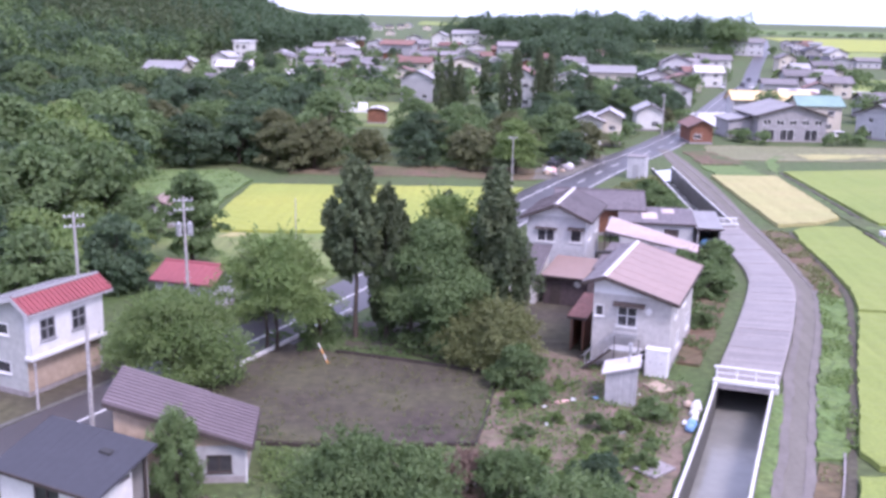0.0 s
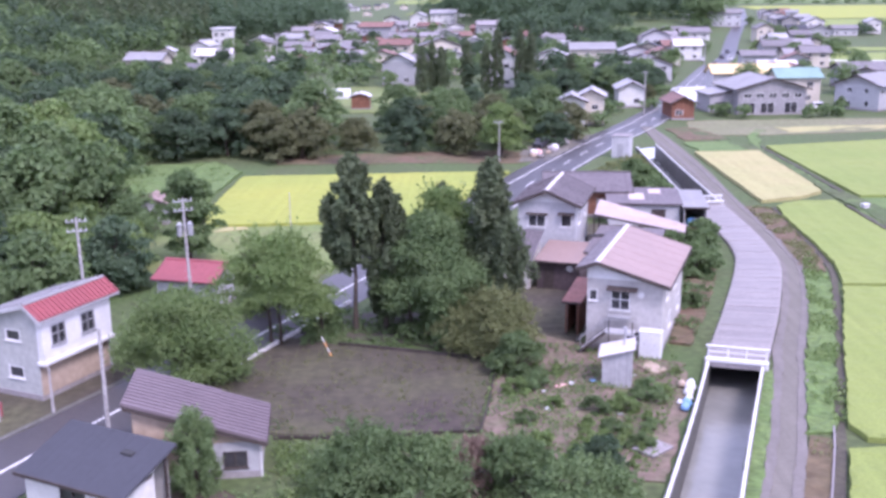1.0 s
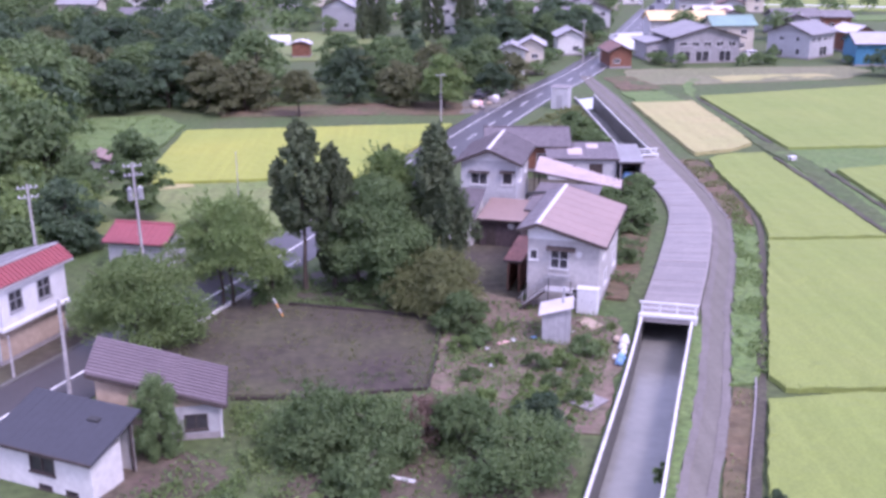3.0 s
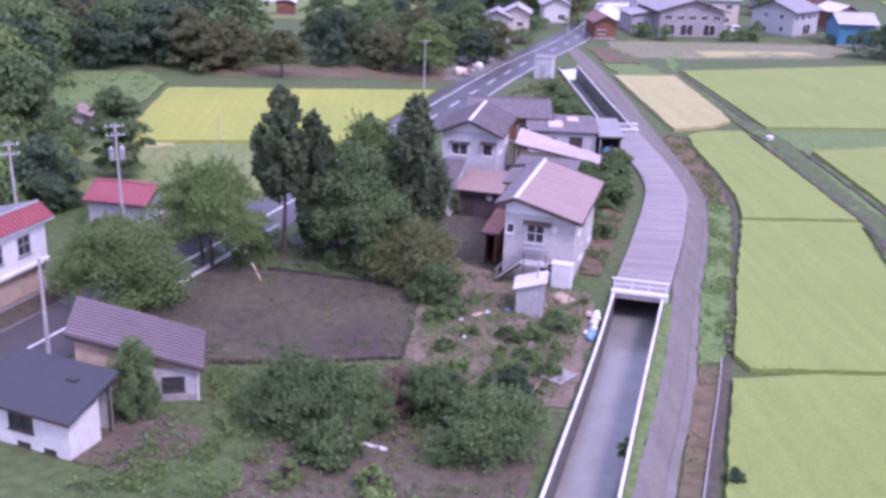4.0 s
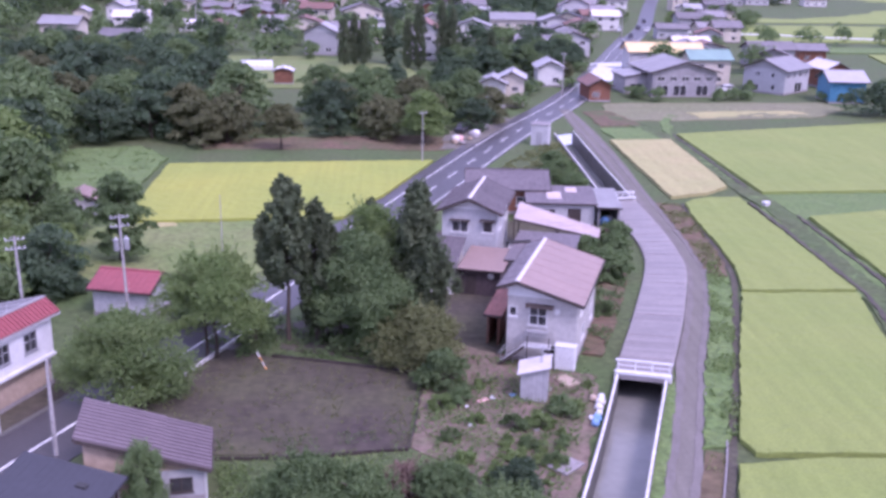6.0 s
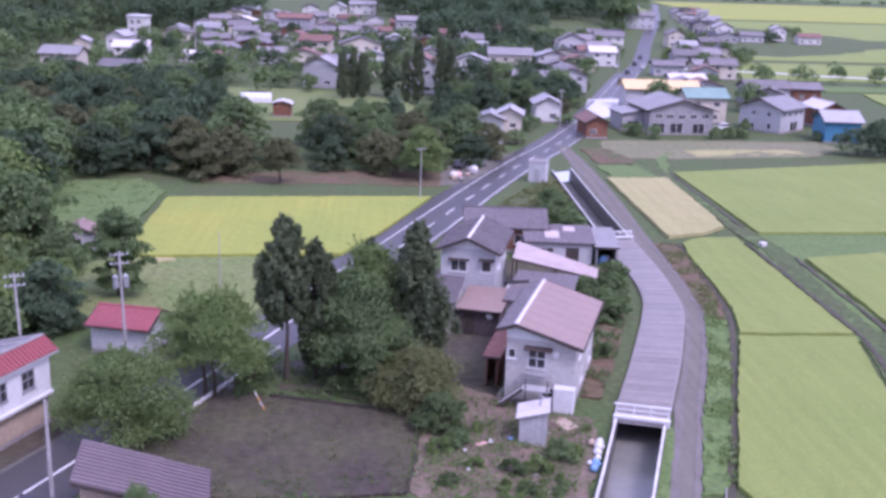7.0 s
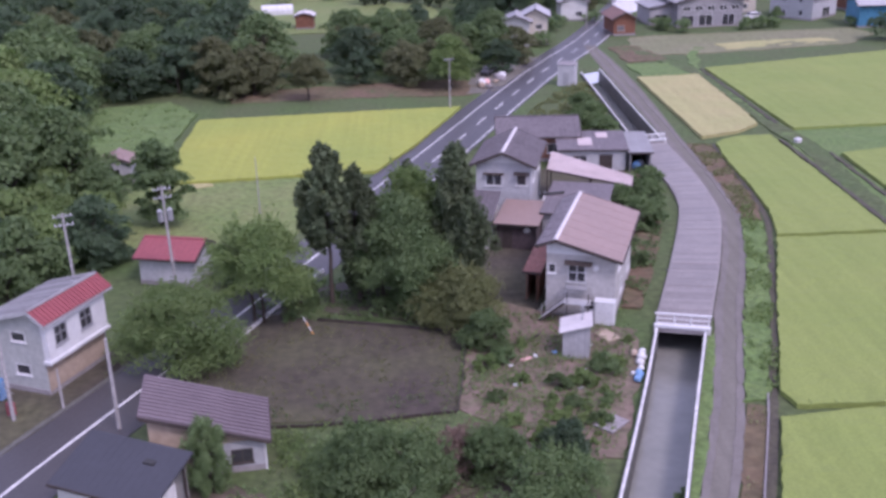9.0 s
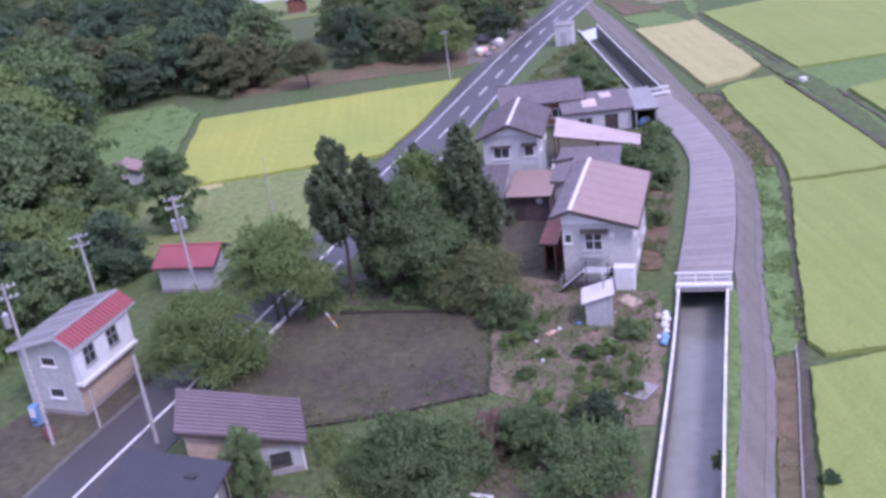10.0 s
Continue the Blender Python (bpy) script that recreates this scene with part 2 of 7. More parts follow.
# ---------------------------------------------------------------- mesh helpers
class Shape:
    """Collects boxes, bars and sheets into one mesh."""

    def __init__(self, m=None):
        self.v, self.f, self.m = [], [], m or Matrix.Identity(4)

    def add(self, verts, faces, m=None):
        n = len(self.v)
        t = self.m @ m if m else self.m
        self.v += [tuple(t @ Vector(p)) for p in verts]
        self.f += [tuple(n + i for i in f) for f in faces]
        return self

    def box(self, x0, y0, z0, x1, y1, z1, m=None):
        v = [(x, y, z) for z in (z0, z1) for y in (y0, y1) for x in (x0, x1)]
        return self.add(v, [(0, 2, 3, 1), (4, 5, 7, 6), (0, 1, 5, 4), (2, 6, 7, 3), (0, 4, 6, 2), (1, 3, 7, 5)], m)

    def bar(self, a, b, w, h=None):
        """A square bar from a to b."""
        a, b = Vector(a), Vector(b)
        d = b - a
        q = d.to_track_quat("Y", "Z").to_matrix().to_4x4()
        h = h or w
        return self.box(-w / 2, 0, -h / 2, w / 2, d.length, h / 2, Matrix.Translation(a) @ q)

    def tube(self, a, b, r0, r1=None, n=8, cap=True):
        a, b = Vector(a), Vector(b)
        r1 = r0 if r1 is None else r1
        d = b - a
        q = Matrix.Translation(a) @ d.to_track_quat("Z", "Y").to_matrix().to_4x4()
        v = [(r * math.cos(6.2832 * i / n), r * math.sin(6.2832 * i / n), z) for r, z in ((r0, 0), (r1, d.length)) for i in range(n)]
        f = [(i, (i + 1) % n, n + (i + 1) % n, n + i) for i in range(n)]
        if cap:
            f += [tuple(reversed(range(n))), tuple(range(n, 2 * n))]
        return self.add(v, f, q)

    def slab(self, quad, down):
        """A plate whose top is the given polygon, thick downwards along the vector down."""
        n = len(quad)
        v = [Vector(p) for p in quad] + [Vector(p) + Vector(down) for p in quad]
        f = [tuple(range(n)), tuple(reversed(range(n, 2 * n)))] + [(i, n + i, n + (i + 1) % n, (i + 1) % n) for i in range(n)]
        return self.add(v, f)

    def link(self, name, material, parent=None, label="", bevel=0.0, smooth=False):
        mesh = bpy.data.meshes.new(name)
        mesh.from_pydata(self.v, [], self.f)
        if bevel:
            bm = bmesh.new()
            bm.from_mesh(mesh)
            bmesh.ops.bevel(bm, geom=bm.edges[:], offset=bevel, segments=1, affect="EDGES", clamp_overlap=True)
            bm.to_mesh(mesh)
            bm.free()
        mesh.materials.append(material)
        if smooth:
            mesh.polygons.foreach_set("use_smooth", [True] * len(mesh.polygons))
        ob = new(name, mesh)
        if parent:
            ob.parent = parent
        if label:
            ob["label"] = label
        return ob


def thing(name, m, label, category, group="", kind=""):
    ob = new(name)
    ob.empty_display_size = 0.3
    ob.matrix_world = m
    return tagged(ob, label, category, group, kind)


def smooth_line(points, step=1.5):
    """A soft curve through the points, in steps of about that many metres."""
    p = [Vector(q) for q in points]
    p = [2 * p[0] - p[1]] + p + [2 * p[-1] - p[-2]]
    out = []
    for i in range(1, len(p) - 2):
        n = max(1, round((p[i + 1] - p[i]).length / step))
        for k in range(n):
            t = k / n
            out.append(0.5 * (2 * p[i] + (p[i + 1] - p[i - 1]) * t + (2 * p[i - 1] - 5 * p[i] + 4 * p[i + 1] - p[i + 2]) * t * t + (3 * p[i] - p[i - 1] - 3 * p[i + 1] + p[i + 2]) * t ** 3))
    out.append(p[-2])
    return out


def inside(p, poly):
    x, y, hit = p[0], p[1], False
    for i in range(len(poly)):
        (x0, y0), (x1, y1) = poly[i - 1][:2], poly[i][:2]
        if (y0 > y) != (y1 > y) and x < (x1 - x0) * (y - y0) / (y1 - y0) + x0:
            hit = not hit
    return hit


def inside_many(pts, poly):
    p = np.array([(q[0], q[1]) for q in pts], float).reshape(-1, 2)
    ring = np.array([(q[0], q[1]) for q in poly], float)
    hit = np.zeros(len(p), bool)
    for (x0, y0), (x1, y1) in zip(np.roll(ring, 1, axis=0), ring):
        if y0 != y1:
            hit ^= ((y0 > p[:, 1]) != (y1 > p[:, 1])) & (p[:, 0] < (x1 - x0) * (p[:, 1] - y0) / (y1 - y0) + x0)
    return hit


def hill(x, y):
    """Height of the land: flat by the canal, rising to the wooded hill."""
    d = -(x + 72 + 0.14 * (y - 200)) * 0.99
    far = min(1, max(0, (y - 450) / 250))
    t = min(1, max(0, d / (150 - 50 * far)))
    rise = (40 + 12 * far) * t * t * (3 - 2 * t) * min(1, max(0, (y - 60) / 150)) * min(1, max(0, (1500 - y) / 350))
    mound = 9 * math.exp(-(((x - 60) / 110) ** 2 + ((y - 560) / 90) ** 2))
    return rise + mound


def sheet(name, outline, material, top=0.03, deep=0.1, grid=1.0, rough=0.0, label="", category="", kind="structure", jitter=0.0, seed=1, follow=False):
    """A low slab of ground with that outline, whose top is a fine grid with some relief."""
    rng = random.Random(seed)
    ring = []
    for i in range(len(outline)):
        a, b = Vector(outline[i - 1]), Vector(outline[i])
        n = max(1, int((b - a).length / max(grid, 0.6)))
        for k in range(n):
            p = a.lerp(b, k / n)
            ring.append(Vector((p.x + rng.uniform(-jitter, jitter), p.y + rng.uniform(-jitter, jitter))))
    xs, ys = [p.x for p in ring], [p.y for p in ring]
    pts = list(ring)
    loop = [(p.x, p.y) for p in ring]
    gx, gy = np.meshgrid(np.arange(min(xs) + grid / 2, max(xs), grid), np.arange(min(ys) + grid / 2, max(ys), grid))
    cells = np.stack([gx.ravel(), gy.ravel()], 1)
    cells += np.random.default_rng(seed).uniform(-0.3, 0.3, cells.shape) * grid
    if len(cells):
        pts += [Vector(q) for q in cells[inside_many(cells, loop)]]
    n = len(ring)
    v2, _, f2, *_ = geometry.delaunay_2d_cdt(pts, [(i, (i + 1) % n) for i in range(n)], [], 1, 1e-4)
    verts = [(p.x, p.y, (hill(p.x, p.y) if follow else 0) + top + (rng.uniform(-rough, rough) if rough else 0)) for p in v2]
    flat = np.array([(p.x, p.y) for p in v2])
    keep = inside_many([flat[list(f)].mean(axis=0) for f in f2], loop)
    faces = [tuple(f) for f, k in zip(f2, keep) if k]
    area = sum((v2[f[1]] - v2[f[0]]).cross(v2[f[2]] - v2[f[0]]) for f in faces[:50])
    if area < 0:
        faces = [tuple(reversed(f)) for f in faces]
    s = Shape()
    s.add(verts, faces)
    m = len(s.v)
    s.v += [(p.x, p.y, (hill(p.x, p.y) if follow else 0) + top - deep) for p in ring] + [(p.x, p.y, (hill(p.x, p.y) if follow else 0) + top) for p in ring]
    s.f += [(m + i, m + (i + 1) % n, m + n + (i + 1) % n, m + n + i) for i in range(n)]
    ob = s.link(name, material)
    return tagged(ob, label, category, "", kind)


def ribbon(line, left, right):
    """The outline of a strip along a line, left and right of it."""
    a, b = [], []
    for i, p in enumerate(line):
        d = (line[min(i + 1, len(line) - 1)] - line[max(i - 1, 0)]).normalized()
        nrm = Vector((-d.y, d.x))
        a.append(p + nrm * left)
        b.append(p - nrm * right)
    return a + b[::-1]


# ---------------------------------------------------------------- ground, canal, road, fields
CANAL_L = [(0.4, 14), (3.75, 24), (6.4, 32), (8.63, 38.5), (11.75, 47.5), (13.85, 53.7), (16.4, 61.6)]
CANAL_R = [(4.0, 14), (7.3, 24), (9.95, 32), (12.0, 38.2), (14.25, 45.0), (16.35, 51.3), (19.5, 60.6)]
COVER_L = [(16.6, 62.6), (17.3, 64.8), (20.45, 73.7), (24.3, 85.5), (25.75, 92.0), (26.15, 100.3), (26.1, 112.6)]
COVER_R = [(20.05, 61.7), (21.0, 64.4), (24.35, 73.7), (28.0, 85.5), (29.0, 92.0), (29.5, 100.3), (29.6, 113.2)]
SECOND_L = [(26.1, 114.2), (26.45, 135.8), (26.7, 156.0)]
SECOND_R = [(29.35, 114.6), (29.55, 136.0), (29.9, 158.2)]
v2 = Vector
HOLES = [[v2(p) for p in CANAL_L + COVER_L[1:3] + COVER_R[1:3][::-1] + CANAL_R[::-1]], [v2(p) for p in SECOND_L + SECOND_R[::-1]]]


def build_ground():
    dice = np.random.default_rng(4)
    pts, edges = [], []
    for ring in HOLES:
        n0 = len(pts)
        pts += ring
        edges += [(n0 + i, n0 + (i + 1) % len(ring)) for i in range(len(ring))]

    def fill(x0, x1, y0, y1, step, skip=None):
        gx, gy = np.meshgrid(np.arange(x0, x1 + 0.01, step), np.arange(y0, y1 + 0.01, step))
        q = np.stack([gx.ravel(), gy.ravel()], 1)
        if skip:
            q = q[~((q[:, 0] >= skip[0]) & (q[:, 0] <= skip[1]) & (q[:, 1] >= skip[2]) & (q[:, 1] <= skip[3]))]
        q = q + dice.uniform(-0.2, 0.2, q.shape) * step
        for ring in HOLES:
            q = q[~inside_many(q, ring)]
        pts.extend(Vector(p) for p in q)
    fill(-60, 70, 10, 180, 2.0)
    fill(-330, 330, -60, 700, 11.0, (-60, 70, 10, 180))
    fill(-3000, 3000, -600, 4900, 110.0, (-330, 330, -60, 700))
    p2, _, f2, *_ = geometry.delaunay_2d_cdt(pts, edges, [], 0, 1e-4)
    verts = []
    for p in p2:
        near = 1.0 if abs(p.x) < 70 and p.y < 185 else 0.0
        bumps = 0.06 * noise.noise((p.x * 0.3, p.y * 0.3, 0)) * near
        verts.append((p.x, p.y, hill(p.x, p.y) + bumps - (0.0 if near else 0.02)))
    flat = np.array([(p.x, p.y) for p in p2])
    mids = [flat[list(f)].mean(axis=0) for f in f2]
    cut = inside_many(mids, HOLES[0]) | inside_many(mids, HOLES[1])
    faces = []
    for f, gone in zip(f2, cut):
        if not gone:
            cross = (p2[f[1]] - p2[f[0]]).cross(p2[f[2]] - p2[f[0]])
            faces.append(tuple(f) if cross > 0 else tuple(reversed(f)))
    s = Shape()
    s.add(verts, faces)
    tagged(s.link("ground", GRASS, smooth=True), "patchy green and brown grass covering the valley", "ground", "", "structure")


build_ground()


def wall_along(line, z0, z1, thick, side):
    """A wall that follows a line, thick to one side (+1 left, -1 right)."""
    s = Shape()
    pts = smooth_line([Vector(p) for p in line], 2.0)
    for i in range(len(pts) - 1):
        a, b = pts[i], pts[i + 1]
        na = Vector((-(b - a).y, (b - a).x)).normalized() * thick * side
        j = pts[min(i + 2, len(pts) - 1)] - pts[i] if i + 2 < len(pts) else b - a
        nb = Vector((-j.y, j.x)).normalized() * thick * side if i + 2 < len(pts) else na
        h = pts[i + 1] - pts[max(i - 1, 0)]
        na = Vector((-h.y, h.x)).normalized() * thick * side
        quad = [(a.x, a.y, z1), (b.x, b.y, z1), (b.x + nb.x, b.y + nb.y, z1), (a.x + na.x, a.y + na.y, z1)]
        if side > 0:
            s.slab(quad, (0, 0, z0 - z1))
        else:
            s.slab(quad[::-1], (0, 0, z0 - z1))
    return s


WATER_Z = -1.75


def build_channel(label, left, right, water_label, more_l=(), more_r=()):
    ch = thing("canal", Matrix.Identity(4), label, "canal", kind="structure")
    for line, more, side in ((left, more_l, 1), (right, more_r, -1)):
        # walls in the dark concrete, copings below in the pale one
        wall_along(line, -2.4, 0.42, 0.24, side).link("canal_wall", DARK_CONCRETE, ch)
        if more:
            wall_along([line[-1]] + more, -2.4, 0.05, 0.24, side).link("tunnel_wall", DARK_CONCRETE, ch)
    l2 = wall_along([(p[0] - 0.02, p[1]) for p in left], 0.42, 0.52, 0.17, 1)
    l2.link("coping", PALE_CONCRETE, ch, "whitish concrete coping")
    wall_along([(p[0] + 0.02, p[1]) for p in right], 0.42, 0.52, 0.17, -1).link("coping", PALE_CONCRETE, ch, "whitish concrete coping")
    floor = [Vector(p) for p in left + list(more_l)] + [Vector(p) for p in (right + list(more_r))[::-1]]
    sheet("water", floor, WATER, WATER_Z, 0.3, 1.2, 0.012, water_label, "water", seed=6)
    return ch


build_channel("open concrete irrigation canal with pale copings", CANAL_L, CANAL_R, "grey-green slow water in the open canal", COVER_L[1:3], COVER_R[1:3])
build_channel("far stretch of open canal beyond the covered part", SECOND_L, SECOND_R, "dark water in the far open canal")


def build_cover():
    """Concrete slabs laid side by side over the canal."""
    left, right = smooth_line([Vector(p) for p in COVER_L], 0.25), smooth_line([Vector(p) for p in COVER_R], 0.25)
    cover = thing("canal_cover", Matrix.Identity(4), "row of grey concrete slabs covering the canal", "canal cover", kind="structure")
    rng = random.Random(3)
    total = 50.5
    n = int(total / 0.62)

    def along(line, t):
        i = t * (len(line) - 1)
        k = min(int(i), len(line) - 2)
        return line[k].lerp(line[k + 1], i - k)
    for i in range(n):
        a0, a1 = along(left, (i + 0.005) / n), along(left, (i + 0.995) / n)
        b0, b1 = along(right, (i + 0.005) / n), along(right, (i + 0.995) / n)
        z = 0.30 + rng.uniform(-0.012, 0.02)
        s = Shape()
        s.slab([(a0.x, a0.y, z), (b0.x, b0.y, z + rng.uniform(-0.01, 0.01)), (b1.x, b1.y, z), (a1.x, a1.y, z)], (0, 0, -0.22))
        s.link("slab", SLAB, cover)
    for line, side in ((COVER_L, 1), (COVER_R, -1)):
        wall_along(line, -0.2, 0.27, 0.2, side).link("kerb", SLAB, cover)
    # Unseen dark sheet below the slabs; as a ceiling it shuts light out.
    bed = [Vector(p) for p in COVER_L] + [Vector(p) for p in COVER_R[::-1]]
    sheet("cover_bed", bed, DARK_CONCRETE, 0.05, 0.1, 3.0, 0, "dark sheet added beneath the slabs as tunnel ceiling", "concrete bed")
    # end wall and mouth roof, added to close the tunnel and keep it dark
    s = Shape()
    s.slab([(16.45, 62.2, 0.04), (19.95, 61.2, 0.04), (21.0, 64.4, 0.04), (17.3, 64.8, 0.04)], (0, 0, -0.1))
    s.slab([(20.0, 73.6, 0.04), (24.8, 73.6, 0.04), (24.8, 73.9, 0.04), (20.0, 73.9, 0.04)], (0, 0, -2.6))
    s.link("tunnel_lining", DARK_CONCRETE, cover, "dark end wall and roof added inside the mouth")


build_cover()


def build_gate(label, a, b, rail):
    """A lintel across the canal mouth with white pipe railings on it."""
    a, b = Vector((*a, 0)), Vector((*b, 0))
    d = (b - a).normalized()
    w = (b - a).length
    g = thing("sluice_gate", pose(a.x, a.y, 0, 0, 0, math.degrees(math.atan2(d.y, d.x))), label, "sluice gate")
    Shape().box(-0.3, -0.12, 0.36, w + 0.3, 0.2, 0.6).link("beam", WHITE_PAINT, g, bevel=0.02)
    Shape().box(0.0, -0.05, 0.0, w, 0.12, 0.355).link("sluice_plate", CONCRETE, g, "grey concrete lintel plate")
    Shape().box(-0.2, 0.24, 0.30, w + 0.2, 0.62, 0.5).link("walkway", PALE_CONCRETE, g, bevel=0.015)
    for x in (-0.12, w * 0.33, w * 0.67, w + 0.12):
        Shape().tube((x, 0.42, 0.5), (x, 0.42, rail), 0.05).link("post", WHITE_PAINT, g)
    Shape().tube((-0.3, 0.42, rail), (w + 0.3, 0.42, rail), 0.085, n=10).link("rail", WHITE_PAINT, g)
    Shape().tube((-0.14, 0.42, (rail + 0.5) / 2), (w + 0.14, 0.42, (rail + 0.5) / 2), 0.04).link("rail", WHITE_PAINT, g)
    for x in (-0.3, w + 0.02):
        Shape().box(x, -0.1, -0.1, x + 0.28, 0.6, 0.355).link("pier", PALE_CONCRETE, g, bevel=0.02)
    return g


build_gate("white painted sluice frame with railing over the canal mouth", (16.5, 62.1), (19.85, 61.15), 1.3)
build_gate("white concrete headwall and beam on the far canal", (25.85, 113.2), (29.6, 113.75), 1.1)

# road
ROAD = smooth_line([Vector(p) for p in [(-45.5, -8), (-35.8, 17), (-27.9, 37), (-23.95, 47), (-20.2, 55.6), (-14.6, 69), (-9.85, 80.4), (-2.1, 100), (5.2, 119), (12.6, 138.5), (18.1, 152.5), (22.7, 163.5),
                                       (31.4, 182.5), (37.2, 197), (42.4, 211), (51.2, 237), (63.8, 277.5), (78.6, 325), (92.6, 368), (114.5, 449), (142, 545), (190, 720), (300, 1150)]], 3.0)
sheet("road", ribbon(ROAD, 3.0, 2.9), ASPHALT, 0.05, 0.15, 2.5, 0.004, "worn grey asphalt two-lane road", "road", seed=2, follow=True)
FAR_ROAD = [p for p in ROAD if p.y > 88 and p.y < 330]
sheet("pavement", [p for p in ribbon(FAR_ROAD, 4.6, -3.0)], ASPHALT, 0.075, 0.2, 2.5, 0.004, "worn asphalt shoulder beside the road", "road shoulder", seed=3)


def road_marks():
    rng = random.Random(5)
    lines = thing("road_marking", Matrix.Identity(4), "worn white centre dashes and edge lines on the asphalt", "road marking", kind="structure")
    edge = Shape()
    for off in (2.55, -2.5):
        for i in range(len(ROAD) - 1):
            if 84 < ROAD[i].y < 420:
                a, b = ROAD[i], ROAD[i + 1]
                n = Vector((-(b - a).y, (b - a).x)).normalized()
                p, q = a + n * off, b + n * off
                w = n * 0.085
                edge.add([(*(p - w), 0.062), (*(q - w), 0.062), (*(q + w), 0.062), (*(p + w), 0.062)], [(3, 2, 1, 0)] if off > 9 else [(0, 1, 2, 3)])
    edge.link("edge_line", PAINT, lines)
    dist, step = 0.0, 0
    fine = smooth_line(ROAD[::4], 0.5)
    run = []
    for i in range(len(fine) - 1):
        d = (fine[i + 1] - fine[i]).length
        dist += d
        solid = fine[i].y < 92
        on = solid or (dist % 9.0) < 4.5
        if on:
            run.append(fine[i])
        if (not on or len(run) > 10 or i == len(fine) - 2) and len(run) > 1:
            s = Shape()
            for a, b in zip(run, run[1:]):
                n = Vector((-(b - a).y, (b - a).x)).normalized() * (0.1 + rng.uniform(-0.01, 0.01))
                s.add([(*(a - n), 0.064), (*(b - n), 0.064), (*(b + n), 0.064), (*(a + n), 0.064)], [(0, 1, 2, 3)])
            s.link("dash", PAINT, lines)
            run = [run[-1]] if on else []
        elif not on:
            run = []


road_marks()

RUT = surface("worn_gravel", (0.192, 0.174, 0.16), (0.15, 0.138, 0.12), 0.95, 0.5, 4.0, 0.15, contrast=0.5, grit=0.12, rows=0.08)
# gravel path beside the canal, with its grassy margins
PATH_L = [(4.9, 14), (8.2, 24), (10.8, 32), (12.7, 38.1), (15.2, 44.8), (17.4, 51.2), (20.6, 61.2), (21.3, 64.4), (24.65, 73.7), (28.3, 85.5), (29.3, 92.0), (29.8, 100.3), (30.1, 114), (30.4, 136), (30.8, 160.5), (31.5, 182)]
PATH_R = [(5.5, 14), (9.3, 24), (12.4, 32), (14.9, 38.5), (17.4, 45.2), (19.5, 51.2), (22.8, 61.8), (24.0, 65.5), (26.9, 73.9), (30.1, 85.5), (30.8, 92.5), (31.4, 102), (32.2, 116), (33.4, 138), (34.0, 163.7), (33.6, 182)]
sheet("gravel_path", smooth_line([Vector(p) for p in PATH_L]) + smooth_line([Vector(p) for p in PATH_R])[::-1], GRAVEL, 0.05, 0.12, 1.0, 0.015, "grey gravel farm track along the canal", "gravel track", jitter=0.05, seed=8)
sheet("verge", smooth_line([Vector(p) for p in PATH_R[5:10]]) + smooth_line([Vector(p) for p in [(21.2, 51.4), (24.6, 61.2), (27.0, 68.4), (30.2, 78.4), (31.9, 84.6)]])[::-1], VERGE, 0.14, 0.2, 0.5, 0.10, "bright green weedy verge", "grass verge", jitter=0.15, seed=9)
sheet("verge", smooth_line([Vector(p) for p in CANAL_R], 1.0)[2:] + smooth_line([Vector(p) for p in PATH_L[:7]], 1.0)[::-1], VERGE, 0.10, 0.2, 0.5, 0.06, "narrow strip of grass beside the canal wall", "grass verge", jitter=0.1, seed=10)

sheet("bank", smooth_line([Vector(p) for p in [(30.2, 85.6), (31.0, 92.5), (31.6, 102), (32.3, 113)]]) + smooth_line([Vector(p) for p in [(32.1, 85.2), (33.2, 91), (34.2, 102), (34.9, 112)]])[::-1], SCRUB, 0.09, 0.2, 0.6, 0.05, "reddish-brown weedy strip beside the track", "bank", jitter=0.2, seed=11)
sheet("bank", smooth_line([Vector(p) for p in [(9.5, 24), (12.6, 32), (15.1, 38.5), (19.6, 50.9)]]) + smooth_line([Vector(p) for p in [(11.0, 23.5), (13.8, 31.2), (16.8, 39.7), (20.9, 50.6)]])[::-1], SCRUB, 0.09, 0.2, 0.6, 0.05, "reddish-brown weedy strip beside the track", "bank", jitter=0.12, seed=12)

mid = [(a + b) / 2 for a, b in zip((Vector(p) for p in PATH_L), (Vector(p) for p in PATH_R))]
for off, k in ((0.75, 13), (-0.75, 14)):
    sheet("wheel_track", ribbon(smooth_line(mid, 1.0), 0.27 + off, 0.27 - off), RUT, 0.085, 0.1, 0.6, 0.008, "pale worn wheel track in the gravel", "wheel track", jitter=0.08, seed=k)

